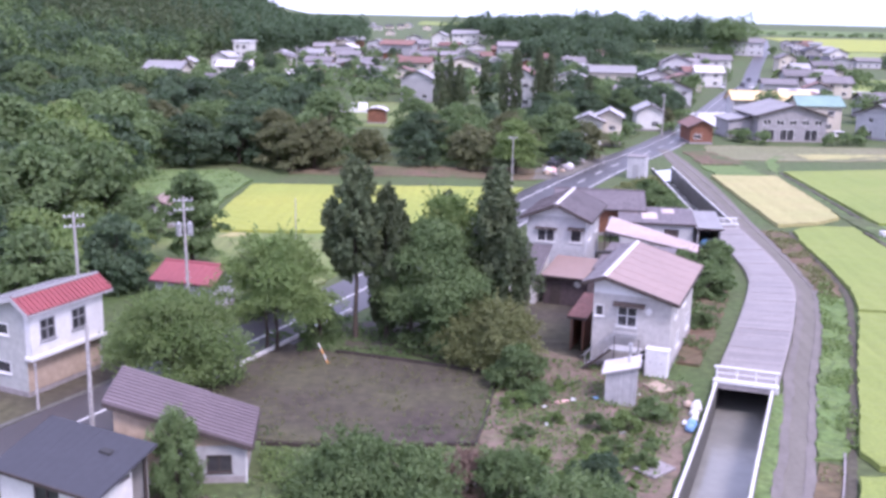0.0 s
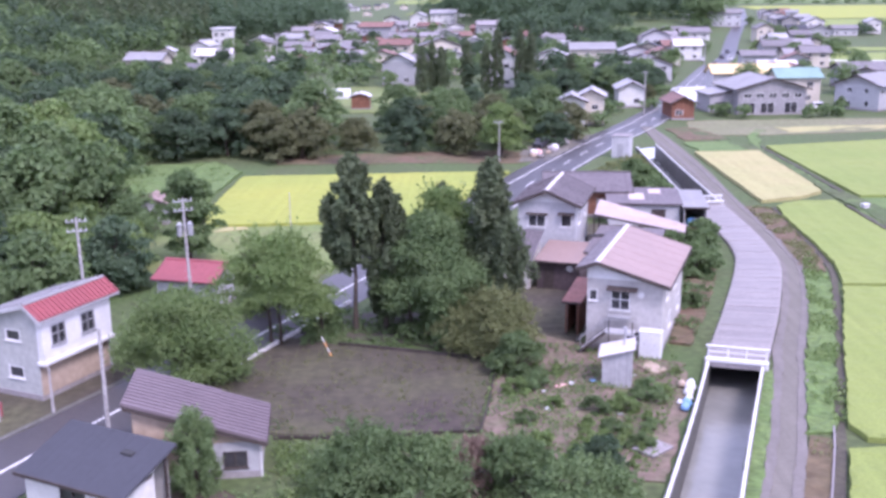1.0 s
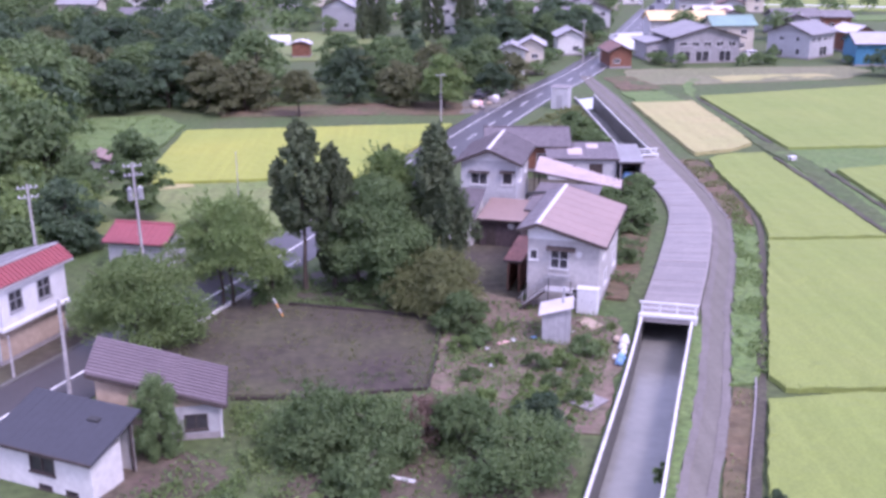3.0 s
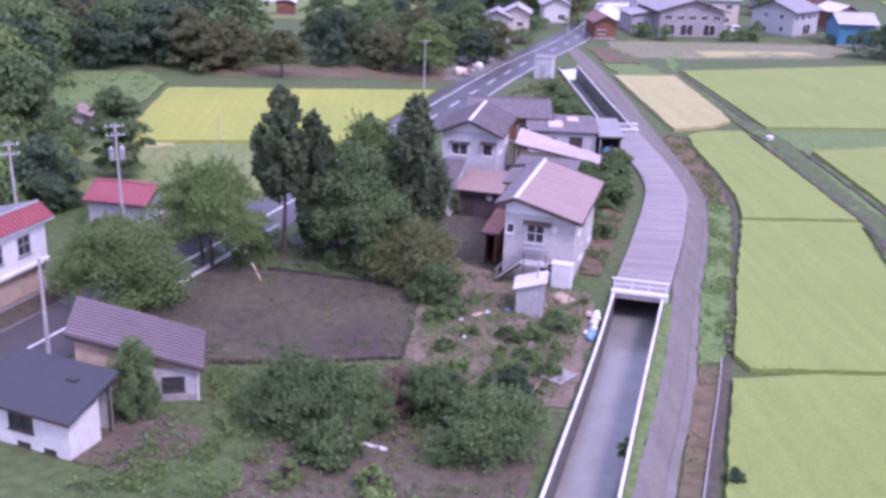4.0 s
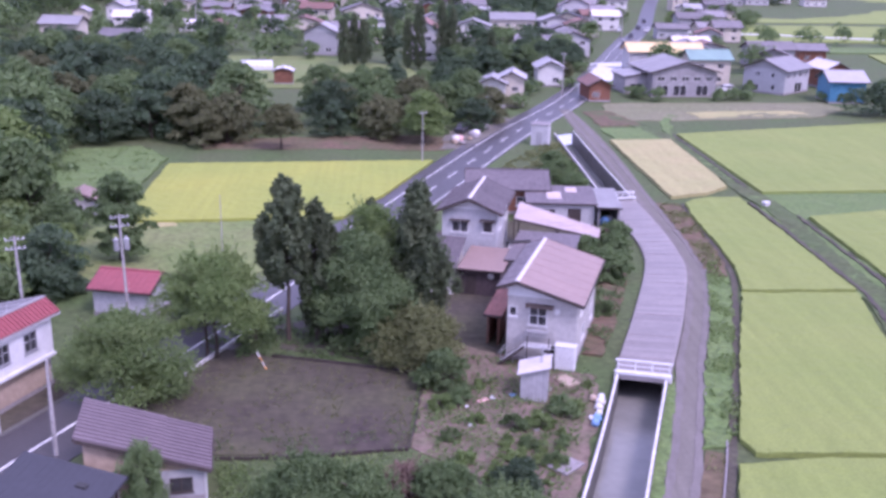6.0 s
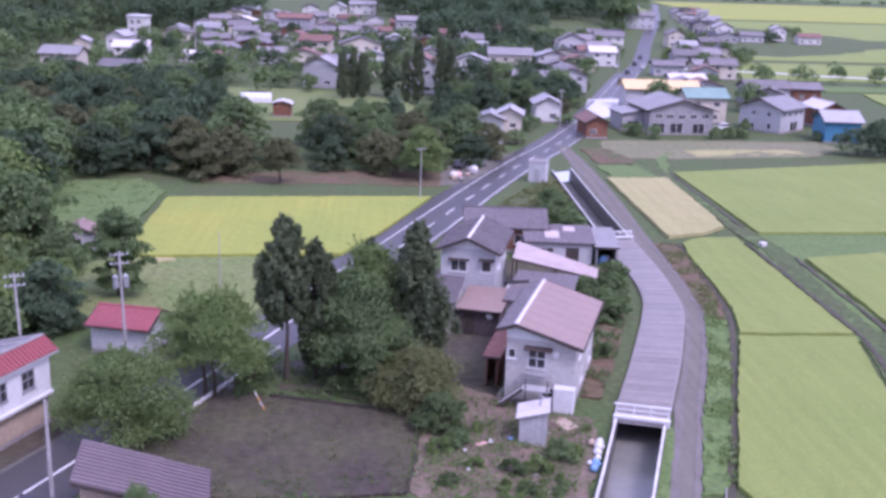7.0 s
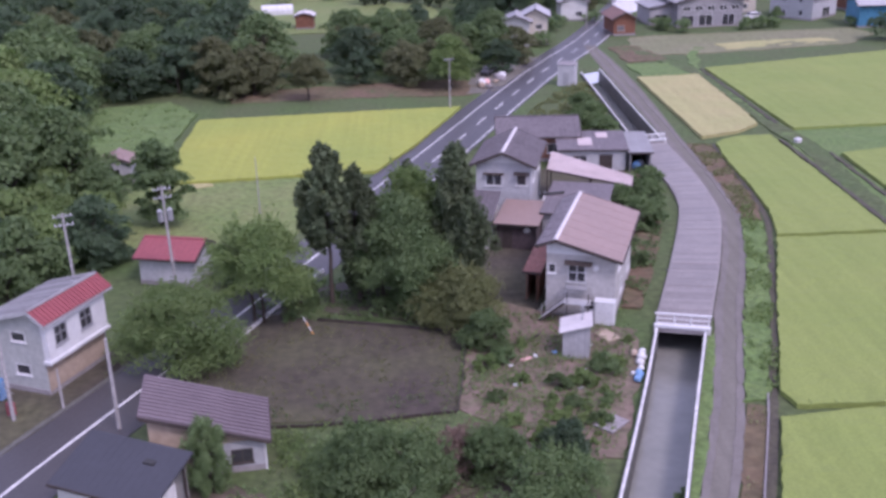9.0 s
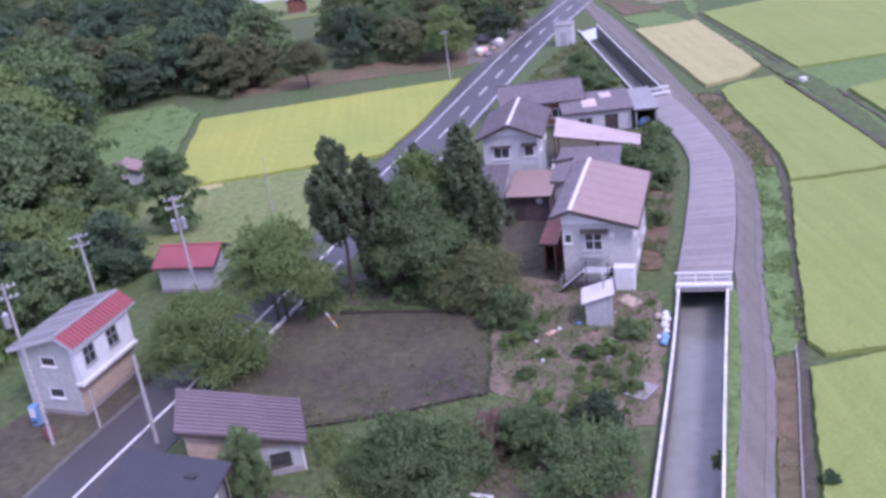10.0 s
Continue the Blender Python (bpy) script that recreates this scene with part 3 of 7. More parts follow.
# rice fields
FIELDS = [
    ("pale green ripening rice field", RICE, [(21.0, 48.8), (26, 49.5), (41, 49.3), (45, 25), (36, 12), (9.4, 14), (15.6, 33), (19.5, 44.5)], 0.36),
    ("pale green ripening rice field", RICE, [(31.6, 79.7), (42.2, 79.7), (39.4, 68), (36, 50.0), (22.5, 50.2), (22.2, 52.1), (23.3, 55.6), (27.5, 68.1)], 0.36),
    ("pale green ripening rice field", RICE, [(35.5, 111.9), (36.6, 113.2), (38.6, 114.5), (43.1, 115.0), (42.8, 97.5), (42.5, 80.6), (31.9, 80.5), (33.5, 87.5), (34.2, 96), (34.7, 106)], 0.36),
    ("yellowing rice field, partly dry", RICE_DRY, [(34.6, 151.0), (44.4, 152.2), (44.0, 130), (43.4, 120.6), (39.6, 116.8), (34.6, 115)], 0.4),
    ("wide pale green rice field", RICE, [(46.9, 157.0), (87, 169.0), (132, 178), (118, 121), (64, 118.8), (47.0, 117.6)], 0.36),
    ("pale green ripening rice field", RICE, [(48.4, 106), (58.9, 108.9), (100, 112), (92, 84), (47.2, 83)], 0.36),
    ("bright golden-green rice field", RICE_GOLD, [(-29.8, 132.0), (-8, 134.0), (6.2, 135.4), (4.4, 130.0), (-0.6, 115.6), (-5.2, 105.0), (-13, 104.4), (-22.7, 103.4), (-27.4, 102.9), (-29.2, 109)], 0.36),
]
for k, (text, material, outline, top) in enumerate(FIELDS):
    sheet("rice_field", [Vector(p) for p in outline], material, top, top + 0.1, 0.8, 0.05, text, "rice field", jitter=0.08, seed=20 + k)

# other worked ground
sheet("bare_lot", [Vector(p) for p in [(-18.3, 55.2), (-11.0, 51.0), (-4.5, 51.0), (1.0, 51.6), (2.1, 62.9), (-3.5, 64.6), (-8.8, 66.0), (-12.6, 67.8), (-15.6, 63)]], EARTH, 0.07, 0.15, 1.0, 0.02, "bare brown earth lot with thin weeds", "bare lot", jitter=0.1, seed=31)
sheet("garden_plot", [Vector(p) for p in [(1.3, 51.7), (2.4, 50.6), (7.6, 46), (10.4, 45.2), (13.4, 54.5), (14.9, 62.3), (9.6, 66), (4.2, 69), (1.5, 68), (-3, 66), (2.4, 63.0)]], GARDEN, 0.06, 0.15, 0.7, 0.05, "untidy brown garden soil with weeds", "garden plot", jitter=0.2, seed=32)
sheet("yard", [Vector(p) for p in [(-6.5, 41), (-7.5, 36), (6.6, 35.6), (8.4, 41.5), (7.4, 45.9), (2.2, 50.4), (0.8, 47), (-1, 44.5), (-4, 42.5)]], SOIL, 0.05, 0.15, 0.8, 0.05, "reddish-brown orchard soil with weeds", "bare soil", jitter=0.25, seed=33)
sheet("yard", [Vector(p) for p in [(-15.2, 39.2), (-12.6, 38.4), (-9.6, 40.2), (-9.2, 42.6), (-11.4, 43.9), (-14.2, 44.6), (-15.6, 42.8)]], SOIL, 0.05, 0.15, 0.6, 0.04, "bare brown soil beside the white house", "bare soil", jitter=0.3, seed=77)
sheet("yard", [Vector(p) for p in [(5.0, 68), (8.2, 66.5), (12, 78), (8, 80), (3.5, 79), (2.0, 72)]], EARTH, 0.05, 0.15, 1.0, 0.02, "dark trodden earth beside the house", "yard", jitter=0.1, seed=34)
sheet("scrub_strip", [Vector(p) for p in [(-27, 143), (-10, 144), (8, 143.5), (12.5, 150), (6, 156), (-12, 153), (-30, 150)]], SCRUB, 0.06, 0.15, 1.5, 0.06, "reddish-brown dry scrub strip", "scrub", jitter=0.4, seed=35)
sheet("grass_bank", [Vector(p) for p in [(-45, 113), (-32, 106.5), (-30.8, 116), (-31.0, 136), (-36, 144), (-46, 141)]], VERGE, 0.3, 0.5, 1.2, 0.12, "rough bright green grass patch", "grass", jitter=0.3, seed=36)
sheet("grass_field", [Vector(p) for p in [(-30, 84), (-14.5, 80), (-7.5, 97), (-8.0, 104), (-27, 105), (-32, 100)]], MEADOW, 0.08, 0.2, 1.2, 0.06, "mown green grass beside the rice field", "grass", jitter=0.3, seed=37)
sheet("farm_track", ribbon(smooth_line([Vector(p) for p in [(34, 47), (38, 57), (41, 67), (43.8, 80), (44.6, 95), (46.0, 108), (45.4, 118), (45.8, 135), (45.6, 150), (43, 164), (38, 178)]]), 1.3, 1.3), GRASS, 0.12, 0.2, 1.0, 0.06, "grassy farm track between rice fields", "farm track", jitter=0.2, seed=38)
sheet("bank", [Vector(p) for p in [(16.2, 66), (19.0, 74), (22.2, 84.5), (24.2, 93.5), (25.2, 104), (24.4, 104), (21.5, 95), (19.6, 85), (17.2, 76), (14.7, 66.5)]], SCRUB, 0.10, 0.2, 0.8, 0.08, "weedy brown bank beside the covered canal", "bank", jitter=0.2, seed=39)
FAR_FIELDS = [
    (RICE_DRY, [(56, 174), (78, 178), (77, 183), (55, 180)]), (VERGE, [(35.5, 152), (44, 152), (43, 163), (35.5, 163)]), (SCRUB, [(36, 165), (43, 166), (41, 180), (35, 180)]),
    (RICE, [(112, 176), (260, 190), (300, 236), (122, 228)]), (RICE, [(126, 234), (330, 244), (350, 292), (136, 282)]), (VERGE, [(128, 286), (420, 298), (420, 310), (120, 302)]), (RICE, [(114, 318), (440, 326), (470, 392), (130, 382)]),
    (RICE, [(134, 396), (520, 412), (560, 520), (146, 472)]), (RICE, [(180, 552), (700, 552), (820, 790), (225, 760)]), (RICE_GOLD, [(260, 790), (900, 815), (1150, 1340), (330, 1290)]),
    (VERGE, [(300, 1480), (1400, 1620), (1700, 2250), (400, 2100)]), (RICE, [(-60, 1000), (230, 900), (320, 1440), (-40, 1560)]), (RICE, [(-120, 1700), (360, 1600), (500, 2200), (-150, 2250)]),
    (MEADOW, [(-48, 204), (-6, 206), (8, 222), (4, 243), (-20, 262), (-56, 262)]), (FALLOW, [(36.5, 170), (52, 171), (79, 176), (88, 186), (86, 193), (42, 190)]), (VERGE, [(47, 162), (50, 172), (52.6, 176), (50.6, 177), (46.4, 168), (45.2, 150), (45.0, 119), (41, 79), (44, 78), (47, 84), (47.6, 106), (67, 111), (67, 120), (46.4, 118)]),
]
for k, (material, outline) in enumerate(FAR_FIELDS):
    sheet("far_field", [Vector(p) for p in outline], material, 0.3 if 2 < k < 13 else 0.12 if k < 14 else 0.09, 0.5, 14.0 if 2 < k < 14 else 2.0, 0.05, "distant field in flat green and yellow", "field", jitter=0.5, seed=50 + k)

sheet("field_road", ribbon([Vector((100, 350)), Vector((116, 343.5)), Vector((133, 340)), Vector((144.4, 333.6)), Vector((163, 328.6)), Vector((230, 310)), Vector((300, 290))], 1.6, 1.6), PALE_CONCRETE, 0.45, 0.5, 4.0, 0, "pale concrete farm road between the far fields", "farm road", seed=71)
# Soil sheet whose dark colour carries the shade of the trees above.
sheet("yard", [Vector(p) for p in [(-8.6, 67.6), (-3.3, 66.2), (1.6, 64.8), (3.4, 69.5), (3.2, 77), (-4, 76), (-9.4, 72)]], WET_AND_SHADE_SOIL, 0.06, 0.15, 1.0, 0.03, "bare soil beneath the trees, darkened for their shade", "bare soil", jitter=0.3, seed=72)
sheet("bare_patch", [Vector(p) for p in [(-28.4, 102.8), (-23.6, 103.4), (-22.8, 101.8), (-27.4, 100.6)]], RICE_DRY, 0.11, 0.15, 0.8, 0.02, "pale bare patch at the edge of the grass", "bare ground", jitter=0.25, seed=73)


# ---------------------------------------------------------------- buildings
def wall_face(s, m, width, height, holes, reveal=0.12):
    """A wall in the plane y = 0 of m, looking to -y, with openings (x, z, w, h) through it."""
    xs = sorted({0.0, width, *[h[0] for h in holes], *[h[0] + h[2] for h in holes]})
    zs = sorted({0.0, height, *[h[1] for h in holes], *[h[1] + h[3] for h in holes]})
    for x0, x1 in zip(xs, xs[1:]):
        for z0, z1 in zip(zs, zs[1:]):
            cx, cz = (x0 + x1) / 2, (z0 + z1) / 2
            if not any(h[0] < cx < h[0] + h[2] and h[1] < cz < h[1] + h[3] for h in holes):
                s.add([(x0, 0, z0), (x1, 0, z0), (x1, 0, z1), (x0, 0, z1)], [(0, 1, 2, 3)], m)
    for x, z, w, h in holes:
        r = reveal
        s.add([(x, 0, z), (x + w, 0, z), (x + w, r, z), (x, r, z)], [(0, 1, 2, 3)], m)
        s.add([(x, 0, z + h), (x, r, z + h), (x + w, r, z + h), (x + w, 0, z + h)], [(0, 1, 2, 3)], m)
        s.add([(x, 0, z), (x, r, z), (x, r, z + h), (x, 0, z + h)], [(0, 1, 2, 3)], m)
        s.add([(x + w, 0, z), (x + w, 0, z + h), (x + w, r, z + h), (x + w, r, z)], [(0, 1, 2, 3)], m)


def add_window(house, m, x, z, w, h, frame_mat, panes=2, cross=False):
    """A frame with its bars in one piece, panes set into it, and a sill on the near houses."""
    s = Shape(m)
    t = 0.07
    xs = [x, x + t]
    for i in range(1, panes):
        cx = x + w * i / panes
        xs += [cx - 0.035, cx + 0.035]
    xs += [x + w - t, x + w]
    zs = [z, z + t] + ([z + h * 0.55 - 0.03, z + h * 0.55 + 0.03] if cross else []) + [z + h - t, z + h]
    nx, nz = len(xs), len(zs)

    def solid(i, k):
        return 0 <= i < nx - 1 and 0 <= k < nz - 1 and not (i % 2 and k % 2)
    verts = [(a, y, b) for y in (-0.02, 0.1) for b in zs for a in xs]
    faces = []
    for i in range(nx - 1):
        for k in range(nz - 1):
            if not solid(i, k):
                continue
            p, q, u, o = k * nx + i, k * nx + i + 1, (k + 1) * nx + i + 1, (k + 1) * nx + i
            n = nx * nz
            faces.append((p, q, u, o))
            for a, b, di, dk in ((p, q, 0, -1), (q, u, 1, 0), (u, o, 0, 1), (o, p, -1, 0)):
                if not solid(i + di, k + dk):
                    faces.append((b, a, a + n, b + n))
    s.add(verts, faces)
    win = s.link("window", frame_mat, house)
    if house.matrix_world.translation.y < 125:
        Shape(m).box(x - 0.08, -0.09, z - 0.06, x + w + 0.08, 0.02, z - 0.002).link("sill", frame_mat, win)
    for i in range(panes):
        a, b = x + w * i / panes, x + w * (i + 1) / panes
        Shape(m).box(a + 0.03, 0.06, z + 0.04, b - 0.03, 0.085, z + h - 0.04).link("pane", GLASS, win)


def add_house(label, x, y, yaw, w, d, profile, wall, roof, windows=(), over=0.45, rib=0.45, rib_h=0.04, rib_w=0.05, base_z=0.0, roofs=None, frame_mat=None, category="house", gable=None, trim=None, plinth=True, name="house", tiles=False, bands=False, cap=None):
    """A house with its front gable along local x (0..w) and its length along y (0..d). profile: roof line (x, z) from the left eave over the ridge to the right eave."""
    m = pose(x, y, base_z, 0, 0, yaw)
    h = thing(name, m, label, category)
    frame_mat = frame_mat or WHITE_PAINT
    trim = trim or DARK_WOOD

    def top_at(q):
        for (xa, za), (xb, zb) in zip(profile, profile[1:]):
            if xa <= q <= xb:
                return za + (zb - za) * (q - xa) / (xb - xa)
        return profile[-1][1]
    zl, zr = top_at(0) - 0.1, top_at(w) - 0.1
    low = min(zl, zr)
    faces = {"F": (Matrix.Identity(4), w, low), "B": (pose(w, d, 0, 0, 0, 180), w, low), "L": (pose(0, d, 0, 0, 0, -90), d, zl), "R": (pose(w, 0, 0, 0, 0, 90), d, zr)}
    s = Shape()
    for side, (fm, fw, fh) in faces.items():
        wall_face(s, fm, fw, fh, [(u, v, ww, hh) for sd, u, v, ww, hh, *_ in windows if sd == side])
    s.link("wall", wall, h)
    tops = [(0, zl)] + [(px, pz - 0.1) for px, pz in profile[1:-1]] + [(w, zr)]
    for yy, flip in ((0, False), (d, True)):
        ring = [(0, yy, low), (w, yy, low)] + [(px, yy, pz) for px, pz in reversed(tops) if pz > low + 0.01 or 0 < px < w]
        Shape().add(ring, [tuple(range(len(ring))) if not flip else tuple(reversed(range(len(ring))))]).link("gable", gable or wall, h)
    for sd, u, v, ww, hh, *rest in windows:
        add_window(h, faces[sd][0], u, v, ww, hh, frame_mat, *(rest or (2,)))
    if plinth:
        p = Shape()
        for x0, y0, x1, y1 in ((-0.05, -0.05, w + 0.05, 0.0), (-0.05, d, w + 0.05, d + 0.05), (-0.05, 0, 0, d), (w, 0, w + 0.05, d)):
            p.box(x0, y0, -0.2, x1, y1, 0.35)
        p.link("plinth", CONCRETE, h)
    for i, ((xa, za), (xb, zb)) in enumerate(zip(profile, profile[1:])):
        mat = (roofs or [roof] * 9)[i]
        r = Shape()
        run = Vector((xb - xa, 0, zb - za))
        nrm = Vector((-(zb - za), 0, xb - xa)).normalized()
        r.slab([(xa, -over, za), (xb, -over, zb), (xb, d + over, zb), (xa, d + over, za)], tuple(-0.1 * nrm))
        if tiles:
            slope = r.link("roof", mat, h)
            n = max(2, round(run.length / 0.27))
            for k in range(n):
                p0, p1 = Vector((xa, 0, za)) + run * (k / n), Vector((xa, 0, za)) + run * ((k + 1) / n)
                up = 1 if zb > za else -1
                lo, hi = (p0, p1) if up > 0 else (p1, p0)
                c = Shape()
                a, b = lo + nrm * 0.07, hi + nrm * 0.015
                q = [(a.x, -over, a.z), (a.x, d + over, a.z), (b.x, d + over, b.z), (b.x, -over, b.z)]
                c.slab(q if up < 0 else q[::-1], tuple(-0.05 * nrm))
                c.link("tile_course", mat, slope)
        else:
            n = max(1, round((d + 2 * over) / rib))
            slope = r.link("roof", mat, h)
            if rib_h:
                for k in range(n + 1):
                    yy = -over + (d + 2 * over) * k / n
                    yy = min(max(yy, -over + 0.03), d + over - 0.03)
                    a, b = Vector((xa, yy, za)) + nrm * rib_h * 0.5, Vector((xb, yy, zb)) + nrm * rib_h * 0.5
                    Shape().bar(a, b, rib_w, rib_h).link("seam", mat, slope)
    for (xp, zp), (xq, zq), (xn, zn) in zip(profile, profile[1:], profile[2:]):
        Shape().slab([(xq - 0.16, -over - 0.02, zq + 0.02), (xq, -over - 0.02, zq + 0.09), (xq, d + over + 0.02, zq + 0.09), (xq - 0.16, d + over + 0.02, zq + 0.02)], (0, 0, -0.07)).slab(
            [(xq, -over - 0.02, zq + 0.09), (xq + 0.16, -over - 0.02, zq + 0.02), (xq + 0.16, d + over + 0.02, zq + 0.02), (xq, d + over + 0.02, zq + 0.09)], (0, 0, -0.07)).link("ridge_cap", cap or (roofs or [roof])[0], h)
    for yy in (-over - 0.06, d + over):
        b = Shape()
        for (xa, za), (xb, zb) in zip(profile, profile[1:]):
            b.slab([(xa, yy, za + 0.02), (xb, yy, zb + 0.02), (xb, yy + 0.06, zb + 0.02), (xa, yy + 0.06, za + 0.02)], (0, 0, -0.27))
        b.link("barge_board", trim, h)
    for (xe, ze), sgn in ((profile[0], -1), (profile[-1], 1)):
        Shape().box(min(xe, xe + 0.1 * sgn), -over, ze - 0.16, max(xe, xe + 0.1 * sgn), d + over, ze - 0.06).link("gutter", trim, h)
    return h


# the two-storey house by the canal
# One roof in two colours: sky sheen in the pink slope, shade in the grey.
h1 = add_house("white two-storey house with a faded red metal roof beside the canal", 8.68, 65.79, -18.64, 5.2, 10.65, [(-0.75, 5.87), (0.74, 6.43), (5.75, 5.06)], DULL_WALL, PINK_ROOF,
               [("F", 0.12, 3.5, 0.62, 0.8, 1), ("F", 1.65, 2.95, 1.35, 1.4, 2, True), ("F", 2.75, 0.75, 1.0, 0.8, 2, True), ("R", 1.6, 3.4, 1.2, 1.0, 2), ("R", 5.2, 3.3, 1.6, 1.1, 2), ("R", 3.2, 0.9, 1.4, 1.1, 2), ("R", 7.8, 0.9, 1.4, 1.1, 2)],
               over=0.55, roofs=[GREY_ROOF, PINK_ROOF], rib=1.8, rib_h=0.012, gable=WHITE_PAINT, cap=WHITE_ROOF)
Shape().slab([(1.4, -0.5, 4.5), (3.5, -0.5, 4.5), (3.5, 0.0, 4.68), (1.4, 0.0, 4.68)], (0, 0, -0.06)).link("window_hood", DARK_WOOD, h1)
Shape().box(1.55, -0.5, 2.5, 3.15, 0.0, 2.6).link("balcony_floor", GREY_WALL, h1)
for bx in (1.58, 2.08, 2.6, 3.12):
    Shape().bar((bx, -0.46, 2.6), (bx, -0.46, 3.2), 0.05).link("baluster", METAL, h1)
Shape().bar((1.55, -0.46, 3.2), (3.15, -0.46, 3.2), 0.06).link("handrail", METAL, h1)
Shape().tube((3.75, -0.14, 4.2), (3.75, -0.02, 4.2), 0.22, n=14).link("satellite_dish", WHITE_PAINT, h1)


def outside_stair():
    m = pose(8.68, 65.79, 0, 0, 0, -18.64) @ pose(-0.35, -1.0, 0)
    st = thing("outdoor_stair", m, "steel outdoor stair against the white house wall", "stair")
    n = 9
    for i in range(n):
        Shape().box(0.1 + i * 0.2, -0.45, 0.18 * (i + 1) - 0.05, 0.36 + i * 0.2, 0.45, 0.18 * (i + 1)).link("tread", GREY_WALL, st)
    for yy in (-0.48, 0.48):
        Shape().bar((0.05, yy, 0.05), (2.0, yy, 1.75), 0.06, 0.2).link("stringer", DARK_WOOD, st)
        Shape().bar((0.05, yy, 1.0), (2.0, yy, 2.65), 0.05).link("handrail", METAL, st)
    for xx in (0.1, 1.0, 1.95):
        Shape().bar((xx, 0.48, 0.0), (xx, 0.48, 0.95 + 0.85 * xx), 0.05).link("post", METAL, st)
    Shape().box(1.9, -0.5, 1.7, 3.9, 0.5, 1.8).link("landing", GREY_WALL, st)
    for xx in (2.2, 3.8):
        Shape().bar((xx, -0.45, 0.0), (xx, -0.45, 2.7), 0.07).link("post", DARK_WOOD, st)
    Shape().bar((1.95, -0.45, 2.7), (3.9, -0.45, 2.7), 0.05).link("handrail", METAL, st)


outside_stair()


def box_unit():
    m = pose(12.0, 63.55, 0, 0, 0, -18.64)
    u = thing("storage_locker", m, "white metal storage locker against the house", "locker")
    Shape().box(0, 0, 0.08, 1.5, 0.8, 1.9).link("body", WHITE_PAINT, u, bevel=0.02)
    Shape().box(-0.05, -0.06, 1.9, 1.55, 0.84, 1.97).link("lid", WHITE_PAINT, u, bevel=0.01)
    for x0 in (0.04, 0.77):
        d = Shape().box(x0, -0.03, 0.15, x0 + 0.69, 0.0, 1.83).link("door", WHITE_PAINT, u, bevel=0.008)
        Shape().box(x0 + 0.3, -0.06, 0.95, x0 + 0.36, -0.03, 1.15).link("handle", METAL, d)
    Shape().box(0.05, 0.05, 0, 1.45, 0.75, 0.08).link("base", CONCRETE, u)


box_unit()


def grey_shed():
    m = pose(8.85, 58.4, 0, 0, 0, -10)
    sh = thing("garden_shed", m, "small grey sheet-metal shed with a white tilted roof", "shed")
    b = Shape()
    w, d = 1.85, 2.4
    b.add([(0, 0, 0), (w, 0, 0), (w, d, 0), (0, d, 0), (0, 0, 2.1), (w, 0, 2.62), (w, d, 2.48), (0, d, 1.96)], [(0, 1, 5, 4), (1, 2, 6, 5), (2, 3, 7, 6), (3, 0, 4, 7)])
    side = b.link("wall", GREY_WALL, sh)
    for i in range(1, 12):
        Shape().box(i * w / 12 - 0.02, -0.02, 0.02, i * w / 12 + 0.02, 0, 2.05 + 0.5 * i / 12).link("rib", GREY_WALL, side)
        Shape().box(w, i * d / 12 - 0.02, 0.02, w + 0.02, i * d / 12 + 0.02, 2.1).link("rib", GREY_WALL, side)
    Shape().slab([(-0.25, -0.3, 2.12), (w + 0.2, -0.3, 2.76), (w + 0.2, d + 0.15, 2.6), (-0.25, d + 0.15, 1.96)], (0, 0, -0.07)).link("roof", WHITE_ROOF, sh, bevel=0.01)
    Shape().tube((1.35, 1.3, 2.2), (1.35, 1.3, 3.6), 0.09, n=10).link("flue", METAL, sh)
    Shape().tube((1.35, 1.3, 3.6), (1.35, 1.3, 3.68), 0.16, 0.02, n=10).link("flue_cap", METAL, sh)
    d1 = Shape().box(w + 0.02, 0.5, 0.05, w + 0.05, 1.4, 1.9).link("door", GREY_WALL, sh)
    Shape().box(w + 0.05, 0.6, 0.95, w + 0.09, 0.66, 1.1).link("handle", METAL, d1)


grey_shed()


